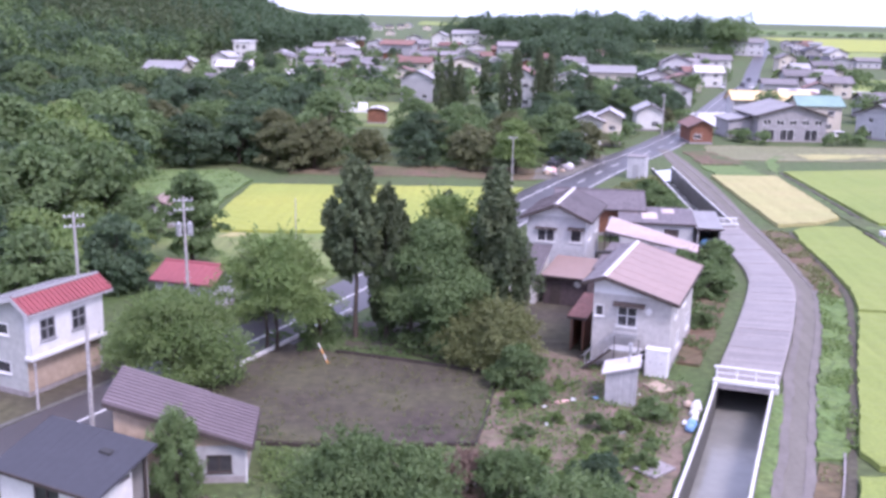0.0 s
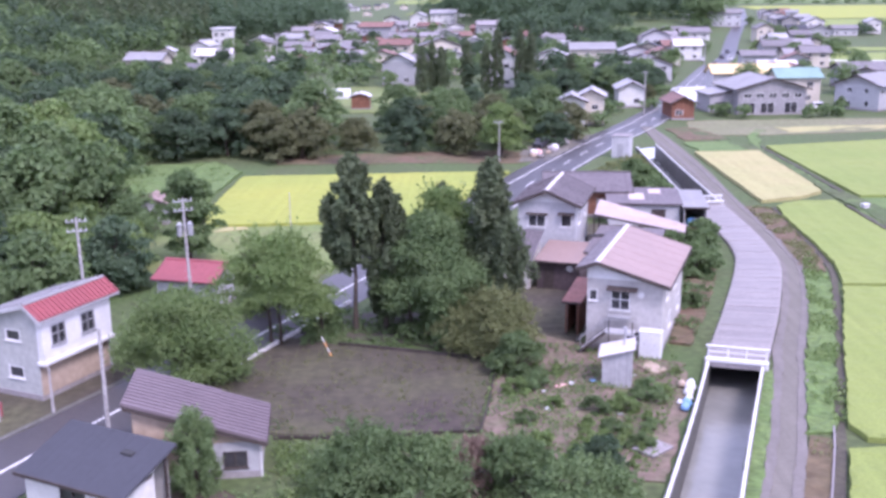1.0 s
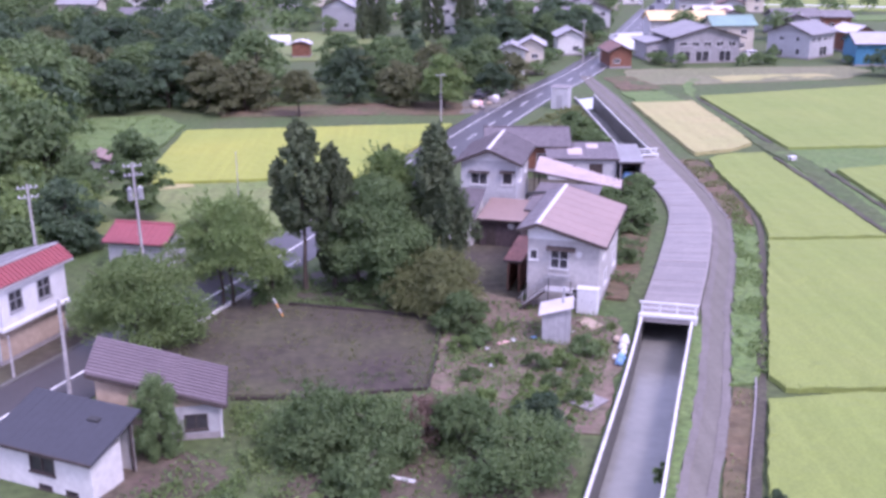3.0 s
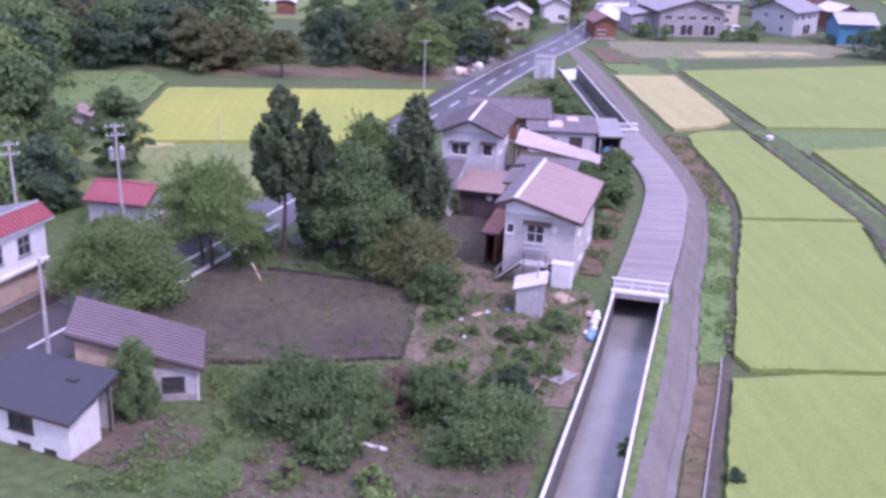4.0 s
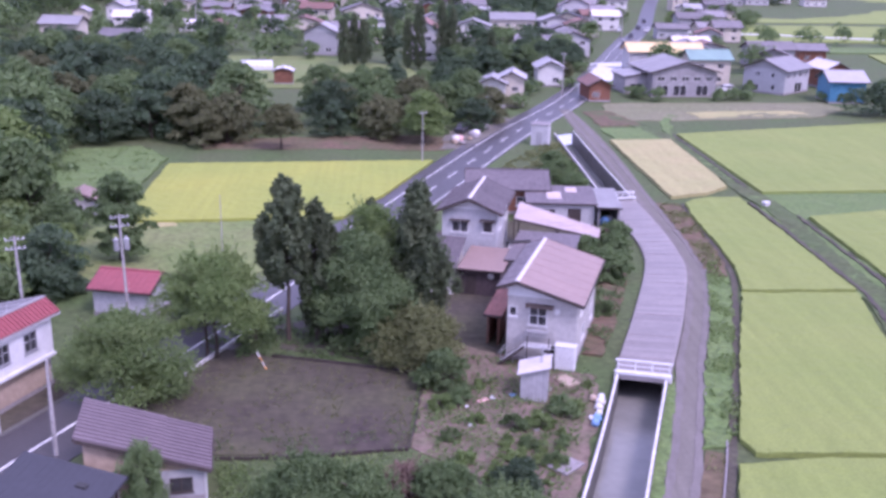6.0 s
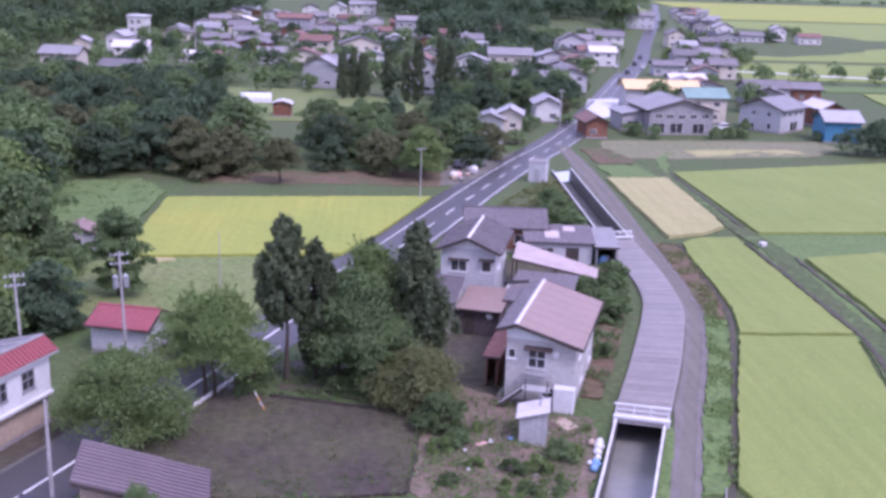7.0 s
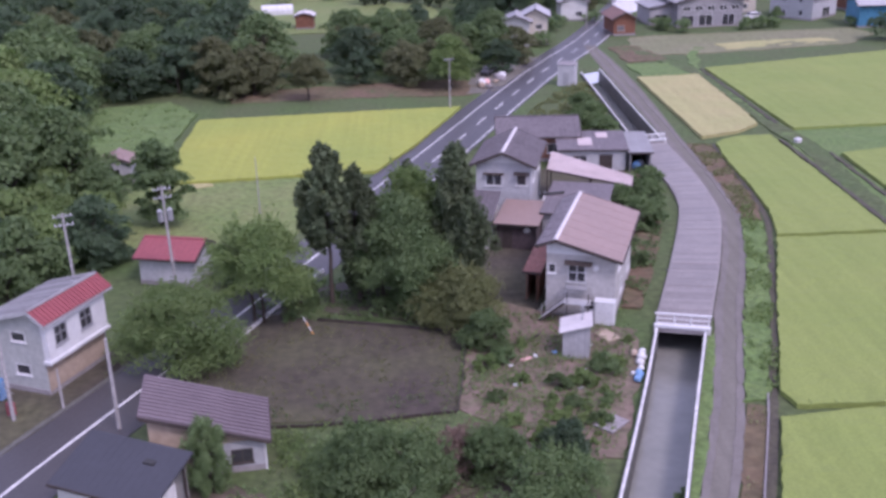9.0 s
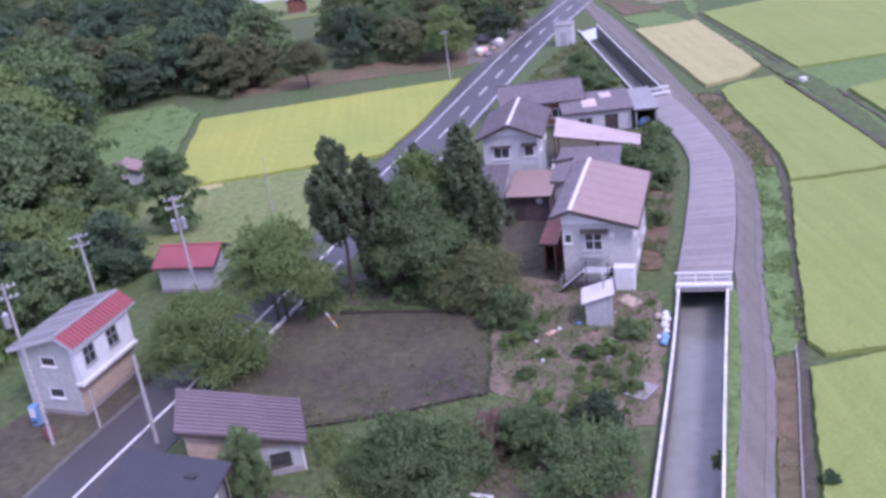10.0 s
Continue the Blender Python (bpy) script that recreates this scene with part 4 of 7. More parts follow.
def lean_to(name, label, x, y, yaw, w, d, zf, zb, wall, roof, open_front=False, rib=0.5, over=0.25, category="shed", dark_back=False):
    """A low building with one roof slope, from height zf in front to zb at the back."""
    m = pose(x, y, 0, 0, 0, yaw)
    t = thing(name, m, label, category)
    s = Shape()
    th = 0.1
    s.box(0, d - th, 0, w, d, zb - 0.08)
    for x0 in (0, w - th):
        s.add([(x0, 0, 0), (x0 + th, 0, 0), (x0 + th, d - th, 0), (x0, d - th, 0), (x0, 0, zf - 0.08), (x0 + th, 0, zf - 0.08), (x0 + th, d - th, zb - 0.08), (x0, d - th, zb - 0.08)],
              [(0, 1, 5, 4), (1, 2, 6, 5), (3, 0, 4, 7), (4, 5, 6, 7)])
    if not open_front:
        wall_face(s, Matrix.Identity(4), w, zf - 0.08, [(w * 0.2, 0.9, w * 0.22, 0.9), (w * 0.6, 0.02, w * 0.2, 1.85)])
    s.link("wall", wall, t)
    if not open_front:
        add_window(t, Matrix.Identity(4), w * 0.2, 0.9, w * 0.22, 0.9, METAL, 2)
        Shape().box(w * 0.6, 0.06, 0.02, w * 0.8, 0.1, 1.85).link("door", DARK_WOOD, t)
    else:
        n = max(2, round(w / 2.5) + 1)
        for i in range(n):
            xx = 0.1 + (w - 0.2) * i / (n - 1)
            Shape().box(xx - 0.06, 0.02, 0, xx + 0.06, 0.14, zf - 0.1).link("post", DARK_WOOD, t)
        Shape().box(0, 0.0, zf - 0.28, w, 0.14, zf - 0.1).link("beam", DARK_WOOD, t)
    r = Shape()
    sl = (zb - zf) / d
    r.slab([(-over, -over, zf - sl * over), (w + over, -over, zf - sl * over), (w + over, d + over, zb + sl * over), (-over, d + over, zb + sl * over)], (0, 0, -0.08))
    slope = r.link("roof", roof, t)
    n = max(1, round((w + 2 * over) / rib))
    for i in range(n + 1):
        xx = min(max(-over + (w + 2 * over) * i / n, -over + 0.02), w + over - 0.02)
        Shape().bar((xx, -over, zf - sl * over + 0.01), (xx, d + over, zb + sl * over + 0.01), 0.04, 0.03).link("seam", roof, slope)
    Shape().box(-over, -over - 0.04, zf - sl * over - 0.16, w + over, -over, zf - sl * over).link("fascia", DARK_WOOD, t)
    return t


ORANGE_RUST = surface("orange_rust_metal", (0.36, 0.15, 0.11), (0.28, 0.12, 0.09), 0.6, 0.5, 3.0, 0.2)
DULL_BROWN = surface("dull_brown_boards", (0.1, 0.075, 0.078), (0.075, 0.057, 0.06), 0.85, 0.6, 4.0, 0.3)
an = lean_to("annex", "low annex with a faded pink metal roof joining the houses", 6.2, 80.2, -17, 3.6, 5.4, 2.55, 2.9, DULL_BROWN, PINK_ROOF, open_front=True)
Shape().box(0.11, 0.16, 0, 3.49, 0.24, 2.3).link("front_wall", DULL_BROWN, an, "dull brown board wall")
Shape().tube((2.75, -0.02, 1.95), (2.75, 0.12, 2.0), 0.3, 0.2, n=14).link("satellite_dish", WHITE_PAINT, an, "white satellite dish")
Shape().box(0.5, 0.1, 0, 1.4, 0.155, 1.9).link("door", DARK_WOOD, an)
lean_to("annex", "low annex with a dark grey roof behind the white house", 10.5, 81.6, -17, 5.4, 7.6, 2.9, 3.4, GREY_WALL, GREY_ROOF)
lean_to("porch", "open porch with a small rusty orange roof beside the house", 7.5, 68.6, -18.6, 0.95, 4.6, 2.6, 3.0, BROWN_WALL, ORANGE_RUST, open_front=True)
lean_to("porch", "small white porch with a steep dark roof", 3.3, 80.6, -15, 2.3, 4.8, 2.6, 3.9, WHITE_WALL, GREY_ROOF)
sheet("yard", [Vector(p) for p in [(3.4, 78.5), (11.5, 77.6), (18.6, 84), (21.6, 97.5), (22.6, 103), (16, 104.5), (9.5, 104), (4.0, 99)]], EARTH, 0.055, 0.15, 1.0, 0.02, "trodden brown earth between the houses", "yard", jitter=0.2, seed=78)
bn = lean_to("barn", "low grey outbuilding with a patched dark roof", 15.3, 103.6, -5, 7.4, 5.8, 2.5, 3.0, GREY_WALL, GREY_ROOF)
for x0, y0, wide, deep in ((0.3, 3.4, 1.5, 2.0), (2.2, 1.2, 1.6, 2.4), (4.4, 3.6, 1.3, 1.7)):
    Shape().slab([(x0, y0, 2.55 + 0.0862 * y0), (x0 + wide, y0, 2.55 + 0.0862 * y0), (x0 + wide, y0 + deep, 2.55 + 0.0862 * (y0 + deep)), (x0, y0 + deep, 2.55 + 0.0862 * (y0 + deep))], (0, 0, -0.03)).link("roof_patch", PALE_SHEET, bn, "pale patching sheet")
lean_to("carport", "open carport with a light metal roof and stored junk", 23.0, 102.4, -5, 2.3, 7.0, 2.3, 2.7, GREY_WALL, LIGHT_ROOF, open_front=True)


def awning():
    """A long white sheet roof that falls from the house towards the canal."""
    t = thing("awning", Matrix.Identity(4), "long tilted faded pinkish-white sheet awning on dark posts", "awning")
    a, b, c, d = Vector((12.2, 91.0, 4.1)), Vector((20.2, 88.6, 2.85)), Vector((20.9, 91.4, 2.9)), Vector((13.4, 96.6, 4.3))
    roof = Shape().slab([a, b, c, d], (0, 0, -0.07)).link("sheet", PALE_SHEET, t)
    for i in range(13):
        p, q = a.lerp(d, i / 12), b.lerp(c, i / 12)
        Shape().bar(p + Vector((0, 0, 0.012)), q + Vector((0, 0, 0.012)), 0.05, 0.025).link("seam", PALE_SHEET, roof)
    for p in (a, b, c, d, a.lerp(b, 0.5), d.lerp(c, 0.5)):
        Shape().box(p.x - 0.06, p.y - 0.06, 0, p.x + 0.06, p.y + 0.06, p.z - 0.1).link("post", DARK_WOOD, t)
    for p, q in ((a, b), (d, c)):
        Shape().bar(p - Vector((0, 0, 0.14)), q - Vector((0, 0, 0.14)), 0.08, 0.14).link("beam", DARK_WOOD, t)


awning()

pipe = thing("roof_duct", pose(11.8, 85.4, 3.2, 0, 0, 0), "black duct lying on the grey annex roof", "duct")
Shape().tube((-0.9, 0, 0.12), (1.3, 0.3, 0.14), 0.13, n=10).link("tube", BLACK, pipe)
Shape().tube((-0.9, 0, 0.12), (-0.9, 0, -0.35), 0.13, n=10).link("elbow", BLACK, pipe)
h2 = add_house("pale grey two-storey house with a dark grey gable roof", 4.95, 87.73, -14.4, 5.17, 8.0, [(-0.6, 5.86), (2.58, 7.2), (5.77, 5.86)], GREY_WALL, GREY_ROOF,
               [("F", 0.9, 3.7, 1.6, 1.1, 2), ("F", 3.85, 3.8, 1.0, 1.1, 1), ("R", 1.5, 3.7, 1.6, 1.1, 2), ("R", 5.5, 3.7, 1.6, 1.1, 2), ("L", 2, 3.7, 1.6, 1.1, 2), ("L", 5.5, 3.7, 1.6, 1.1, 2)], over=0.6, rib=0.6, gable=WHITE_PAINT, cap=WHITE_ROOF)
Shape().slab([(3.65, -0.5, 5.0), (5.1, -0.5, 5.0), (5.1, 0, 5.15), (3.65, 0, 5.15)], (0, 0, -0.06)).link("window_hood", DARK_WOOD, h2)
Shape().slab([(0.7, -0.3, 4.9), (2.7, -0.3, 4.9), (2.7, 0, 5.0), (0.7, 0, 5.0)], (0, 0, -0.06)).link("window_hood", DARK_WOOD, h2)
add_house("brown timber house with a dark metal roof by the road", 18.0, 107.4, 86, 8.0, 9.0, [(-0.5, 3.0), (4.0, 4.4), (8.5, 3.0)], BROWN_WALL, GREY_ROOF, [("L", 1.5, 1.0, 1.6, 1.1, 2), ("L", 5.5, 1.0, 1.6, 1.1, 2)], over=0.4, rib=0.6)

# by the road in the foreground
rh = add_house("white two-storey building with a red front roof beside the road", -29.92, 57.61, -22.5, 4.32, 6.16, [(-0.4, 5.09), (3.85, 6.3), (5.07, 5.4)], PLASTER, RED_ROOF,
               [("F", 1.75, 3.7, 1.25, 0.75, 1), ("F", 1.75, 1.25, 1.25, 0.8, 1)], over=0.4, roofs=[LIGHT_ROOF, RED_ROOF], rib=0.34, rib_h=0.07, rib_w=0.12, trim=GREY_WALL)
s = Shape()
bay_m = pose(4.32, 0, 0, 0, 0, 90) @ pose(0, -0.45, 0)
wall_face(s, bay_m @ pose(0, 0, 2.55), 6.0, 2.75, [(0.75, 0.85, 1.2, 1.35), (3.3, 0.85, 1.2, 1.35)])
s.box(0, 0.45 - 0.02, 2.55, 0.02, 0.0, 5.3, bay_m)
s.box(5.98, 0.43, 2.55, 6.0, 0.0, 5.3, bay_m)
s.link("bay_wall", WHITE_PAINT, rh)
for wx in (0.75, 3.3):
    add_window(rh, bay_m @ pose(0, 0, 2.55), wx, 0.85, 1.2, 1.35, METAL, 2, True)
Shape(bay_m).box(-0.12, -0.14, 2.35, 6.12, 0.5, 2.6).link("string_course", WHITE_PAINT, rh, bevel=0.02)
Shape(bay_m).box(0.05, 0.4, 0.3, 5.95, 0.44, 2.35).link("lower_cladding", BEIGE_WALL, rh, "beige lower wall")

pur = add_house("low house with a ribbed plum-coloured lean-to roof beside the bare lot", -16.63, 45.13, 8.5, 6.28, 3.97, [(-0.35, 4.49), (6.68, 2.06)], BEIGE_WALL, PURPLE_ROOF, [("F", 4.4, 0.55, 1.25, 0.95, 2)], over=0.35, frame_mat=DARK_WOOD, rib=0.42, rib_h=0.17, rib_w=0.2)
clad = Shape()
wall_face(clad, pose(2.8, -0.03, 0.0), 3.48, 2.0, [(1.6, 0.55, 1.25, 0.95)])
clad.link("cladding", GREY_WALL, pur, "pale grey wall boards")
up = Shape().slab([(-0.4, -0.4, 4.62), (4.1, -0.4, 3.07), (4.1, 4.37, 3.07), (-0.4, 4.37, 4.62)], (0, 0, -0.1)).link("upper_roof", PURPLE_ROOF, pur)
for k in range(12):
    yy = -0.34 + 4.66 * k / 11
    Shape().bar((-0.4, yy, 4.64), (4.1, yy, 3.09), 0.2, 0.15).link("seam", PURPLE_ROOF, up)
Shape().tube((6.36, -0.06, 0.0), (6.36, -0.06, 1.95), 0.06, n=8).link("downpipe", WHITE_PAINT, pur)



def slate_house():
    """Mono-pitch roof rising away from the near wall."""
    h = thing("house", pose(-20.98, 42.06, 0, 0, 0, -24.7), "white single-storey house with a slate-blue metal roof", "house")
    w, d, zf, zb = 6.12, 3.2, 2.33, 3.38
    s = Shape()
    holes = [(2.25, 0.95, 1.6, 0.95), (2.7, 0.04, 0.85, 0.3), (4.4, 0.04, 0.8, 0.3)]
    wall_face(s, Matrix.Identity(4), w, zf, holes)
    s.box(w - 0.12, 0.003, 0, w, 2.1, zf - 0.07)
    s.box(w - 2.2, 2.1, 0, w, 2.2, zf + 0.3)
    s.add([(0, 0, 0), (0, d, 0), (0, d, zb), (0, 0, zf)], [(3, 2, 1, 0)])
    s.add([(0, d, 0), (w, d, 0), (w, d, zb), (0, d, zb)], [(3, 2, 1, 0)])
    s.link("wall", WHITE_WALL, h)
    # Recessed wall in a dark colour that stands in for the bay's shadow.
    Shape().box(w - 2.3, 2.2, 0, w - 2.2, d - 0.02, zf + 0.15).link("inner_wall", DARK_WOOD, h, "inner wall of the open bay, darkened for its shade")
    Shape().box(w - 0.14, d - 0.16, 0, w - 0.02, d - 0.04, zb - 0.05).link("post", DARK_WOOD, h)
    for a, b, c, e in holes:
        add_window(h, Matrix.Identity(4), a, b, c, e, DARK_WOOD, 2 if c > 1 else 1)
    r = Shape()
    r.slab([(-0.3, -0.35, zf), (w + 0.4, -0.35, zf), (w + 0.4, d + 0.3, zb + 0.12), (-0.3, d + 0.3, zb + 0.12)], (0, 0, -0.12))
    slope = r.link("roof", SLATE_ROOF, h)
    for i in range(15):
        xx = -0.27 + 6.74 * i / 14
        Shape().bar((xx, -0.35, zf + 0.004), (xx, d + 0.3, zb + 0.124), 0.035, 0.012).link("seam", SLATE_ROOF, slope)
    Shape().box(-0.3, -0.42, zf - 0.16, w + 0.4, -0.35, zf).link("gutter", DARK_WOOD, h)
    Shape().box(4.2, 2.1, 2.85, 4.9, 2.5, 3.2).link("roof_vent", BLACK, h, bevel=0.02)


slate_house()
add_house("small shed with a bright red metal roof", -19.6, 73.9, 76, 3.6, 4.9, [(-0.35, 2.45), (2.2, 3.5), (3.95, 2.6)], GREY_WALL, RED_ROOF, over=0.35, gable=WHITE_WALL, category="shed", rib=0.5, rib_h=0.03, name="shed")

add_house("small pale blue hut with a faded pink roof among the trees", -35.6, 104.5, 4, 3.4, 3.2, [(-0.3, 2.3), (1.7, 3.1), (3.7, 2.3)], GREY_WALL, PINK_ROOF, [("F", 1.0, 0.9, 1.2, 0.8, 2)], over=0.3, rib=0.5, rib_h=0.03, name="hut", category="hut")


# ---------------------------------------------------------------- plants
def leaf_mesh(name, centres, outward, size, rng, material, spread=0.7):
    """Many small leaf blades at the centres, turned mostly outwards."""
    n = len(centres)
    nrm = outward + rng.normal(0, spread, (n, 3)) * np.linalg.norm(outward, axis=1, keepdims=True)
    nrm /= np.linalg.norm(nrm, axis=1, keepdims=True) + 1e-9
    t = np.cross(nrm, rng.normal(0, 1, (n, 3)))
    t /= np.linalg.norm(t, axis=1, keepdims=True) + 1e-9
    b = np.cross(nrm, t)
    sz = (size * rng.uniform(0.55, 1.25, (n, 1)))
    v = np.stack([centres - t * sz, centres - b * sz * 0.55 + nrm * sz * 0.15, centres + t * sz, centres + b * sz * 0.55 + nrm * sz * 0.15], axis=1).reshape(-1, 3)
    f = np.arange(4 * n).reshape(-1, 4)
    mesh = bpy.data.meshes.new(name)
    mesh.from_pydata(v.tolist(), [], f.tolist())
    mesh.materials.append(material)
    return mesh


def broad_crown(rng, height, radius, base, blobs, leaves, flat=1.0, shoots=0):
    """Leaf places on tiers of flattened, ragged clumps with gaps between, in an uneven rounded crown down to its base."""
    c, o = [], []
    shape = rng.uniform(0.72, 1.25, 9)
    for k in range(blobs):
        t = rng.uniform(0.04, 0.97)
        ang = rng.uniform(0, 6.283)
        wide = math.sqrt(max(0.05, 1 - ((t - 0.36) / 0.68) ** 2)) * shape[int(ang / 6.284 * 8)]
        r = radius * rng.uniform(0.16, 0.40)
        reach = radius * wide * (rng.uniform(0.5, 1.0) if t < 0.8 else rng.uniform(0.1, 0.85)) - r * 0.3
        d = np.array([math.cos(ang) * reach, math.sin(ang) * reach, 0.0])
        p = d + np.array([0, 0, base + (height - base - r * 0.5) * t])
        m = max(12, int(leaves / blobs * (r / radius / 0.28) ** 1.6))
        q = rng.normal(0, 1, (m, 3))
        q /= np.linalg.norm(q, axis=1, keepdims=True)
        q[:, 2] = np.where(q[:, 2] < -0.15, -q[:, 2] * rng.uniform(0.2, 1.0, m), q[:, 2])
        shell = np.clip(rng.normal(0.88, 0.2, (m, 1)), 0.3, 1.5)
        pos = p + q * r * shell * np.array([1.15, 1.15, 0.62 * flat])
        pos[:, 2] -= 0.22 * (((pos[:, 0] - p[0]) ** 2 + (pos[:, 1] - p[1]) ** 2) / (r + 0.05))
        pos[:, 2] = np.maximum(pos[:, 2], 0.03)
        c.append(pos)
        o.append(q * 0.7 + d / (radius + 0.01) * 0.4 + np.array([0, 0, 0.45]))
    for k in range(shoots):
        ang, t = rng.uniform(0, 6.283), rng.uniform(0.45, 0.95)
        reach = radius * math.sqrt(max(0.03, 1 - ((t - 0.36) / 0.68) ** 2)) * rng.uniform(0.3, 0.95)
        foot = np.array([math.cos(ang) * reach, math.sin(ang) * reach, base + (height - base) * t * 0.94])
        way = np.array([math.cos(ang) * 0.45, math.sin(ang) * 0.45, 1.0]) + rng.normal(0, 0.2, 3)
        run = rng.uniform(0, 1, (16, 1))
        c.append(foot + way * run * rng.uniform(0.35, 0.8) * (0.5 + 0.12 * height) + rng.normal(0, 0.05, (16, 3)))
        o.append(rng.normal(0, 0.6, (16, 3)) + np.array([0, 0, 0.6]))
    return np.concatenate(c), np.concatenate(o)


def column_crown(rng, height, radius, base, leaves, cone=0.0, lobes=()):
    """Upright tufts stacked round the stem in an uneven column with a rounded top; cone narrows it upwards."""
    c, o = [], []
    turns = rng.uniform(0, 6.283, 3)
    columns = [(0.0, 0.0, base, height, radius, leaves)] + [(dx, dy, z0, z1, r, int(leaves * r / radius * (z1 - z0) / (height - base))) for dx, dy, z0, z1, r in lobes]
    for dx, dy, z0, z1, rad, count in columns:
        tufts = int(30 + (z1 - z0) * rad * 5)
        for k in range(tufts):
            t = (k + rng.uniform(0, 1)) / tufts
            ang = k * 2.4 + rng.uniform(-0.6, 0.6)
            prof = min(1.0, 0.5 + 2.4 * t) * math.sqrt(max(0.02, 1 - (max(0.0, t - 0.3) / 0.71) ** 2)) * (1 - cone * t)
            prof *= 1 + 0.24 * math.sin(2 * ang + 7 * t + turns[0]) + 0.16 * math.sin(3 * ang - 13 * t + turns[1])
            reach = rad * prof * rng.uniform(0.35, 1.0)
            size = rng.uniform(0.26, 0.5) * (0.6 + 0.25 * rad)
            m = max(8, count // tufts)
            q = rng.normal(0, 1, (m, 3))
            q /= np.linalg.norm(q, axis=1, keepdims=True)
            p = q * size * np.clip(rng.normal(0.85, 0.25, (m, 1)), 0.2, 1.5) * np.array([0.8, 0.8, 1.35])
            p += np.array([dx + math.cos(ang) * reach, dy + math.sin(ang) * reach, z0 + (z1 - z0 - size) * t])
            c.append(p)
            o.append(q * 0.6 + np.array([math.cos(ang) * 0.6, math.sin(ang) * 0.6, 0.5]))
    return np.concatenate(c), np.concatenate(o)


def trunk_shape(rng, height, r, limbs, base, radius, stems=1):
    s = Shape()
    for k in range(stems):
        off = 0 if stems == 1 else (k - (stems - 1) / 2) * 0.7
        pts = [Vector((off, 0, -0.25))]
        for i in range(1, 6):
            pts.append(Vector((off + rng.uniform(-0.12, 0.12) * i * 0.5, rng.uniform(-0.12, 0.12) * i * 0.5, height * 0.8 * i / 5)))
        for i in range(5):
            s.tube(pts[i], pts[i + 1], r * (1.25 if i == 0 else 1 - i * 0.17), r * (1 - (i + 1) * 0.17), 8, False)
        for i in range(limbs):
            t = rng.uniform(base / height, 0.7)
            a = Vector((off, 0, height * t))
            ang = rng.uniform(0, 6.283)
            b = a + Vector((math.cos(ang) * radius * 0.65, math.sin(ang) * radius * 0.65, radius * rng.uniform(0.2, 0.6)))
            s.tube(a, b, r * 0.4, r * 0.12, 6, False)
    return s


TREE_STORE = {}


def make_tree(key, label, kind, height, radius, base, leaves, size, leaf_mat, m, blobs=26, r=0.16, limbs=6, stems=1, seed=1, category="tree", group="", name="tree", flat=1.0, cone=0.0, lobes=(), shoots=0):
    """Builds a tree the first time and copies it after that."""
    if key in TREE_STORE:
        ob = copy_thing(TREE_STORE[key], m)
        ob.matrix_world = m
        return ob
    rng = np.random.default_rng(seed)
    t = thing(name, m, label, category, group)
    rr = random.Random(seed)
    trunk_shape(rr, height, r, limbs, base, radius, stems).link("trunk", BARK, t, smooth=True)
    if kind == "broad":
        c, o = broad_crown(rng, height, radius, base, blobs, leaves, flat, shoots)
    else:
        c, o = column_crown(rng, height, radius, base, leaves, cone, lobes)
    crown = new("crown", leaf_mesh("crown", c, o, size, rng, leaf_mat, 0.7 if size < 0.3 else 0.5))
    crown.parent = t
    TREE_STORE[key] = t
    return t


def place(x, y, turn=0.0, scale=1.0, sz=None):
    return Matrix.Translation((x, y, hill(x, y))) @ Matrix.Rotation(turn, 4, "Z") @ Matrix.Diagonal((scale, scale, sz or scale, 1))


# trees that stand singly round the lot
make_tree("c1", "tall dark cedar with a bare lower trunk", "column", 13.2, 1.75, 5.3, 9000, 0.2, LEAF_CEDAR, place(-7.9, 69.3), r=0.2, limbs=4, seed=11, lobes=((-1.7, 0.0, 6.4, 10.4, 0.75), (-0.9, 0.3, 4.7, 7.6, 0.9)))
make_tree("c2", "slim dark cedar beside its taller neighbour", "column", 11.3, 1.6, 1.4, 10000, 0.2, LEAF_CEDAR, place(-5.7, 69.7), r=0.18, limbs=3, seed=12, lobes=((1.1, 0.2, 4.0, 9.2, 0.8),))
make_tree("c3", "tall dense dark green cedar beside the house", "column", 12.7, 3.0, 1.0, 20000, 0.2, LEAF_CEDAR, place(2.1, 69.8), r=0.2, limbs=3, seed=13, cone=0.45)
make_tree("c4", "small pointed dark cedar beside the road", "column", 10.2, 1.2, 3.0, 3500, 0.2, LEAF_CEDAR, place(-1.6, 74.5), r=0.14, limbs=2, seed=48, cone=0.4)
make_tree("b1", "broad leafy green tree among the cedars", "broad", 9.4, 4.0, 0.4, 26000, 0.15, LEAF_MID, place(-2.0, 69.6), 84, seed=14)
make_tree("b1d", "feathery grey-green tree behind the broad tree", "broad", 10.6, 2.8, 4.0, 8000, 0.14, LEAF_LIGHT, place(-1.4, 71.8), 44, shoots=90, seed=49)
make_tree("b1b", "dark leafy tree in front of the cedars", "broad", 6.4, 2.6, 0.4, 12000, 0.15, LEAF_MID, place(-0.6, 67.6), 54, seed=44)
make_tree("b1c", "dark leafy tree beneath the slim cedar", "broad", 5.6, 2.2, 1.2, 7000, 0.16, LEAF_MID, place(-3.8, 68.8), 44, seed=45)
make_tree("b2", "low yellowish-green tree under the cedar", "broad", 4.8, 3.4, 0.3, 15000, 0.13, LEAF_OLIVE, place(2.0, 64.9), 60, shoots=90, seed=15)
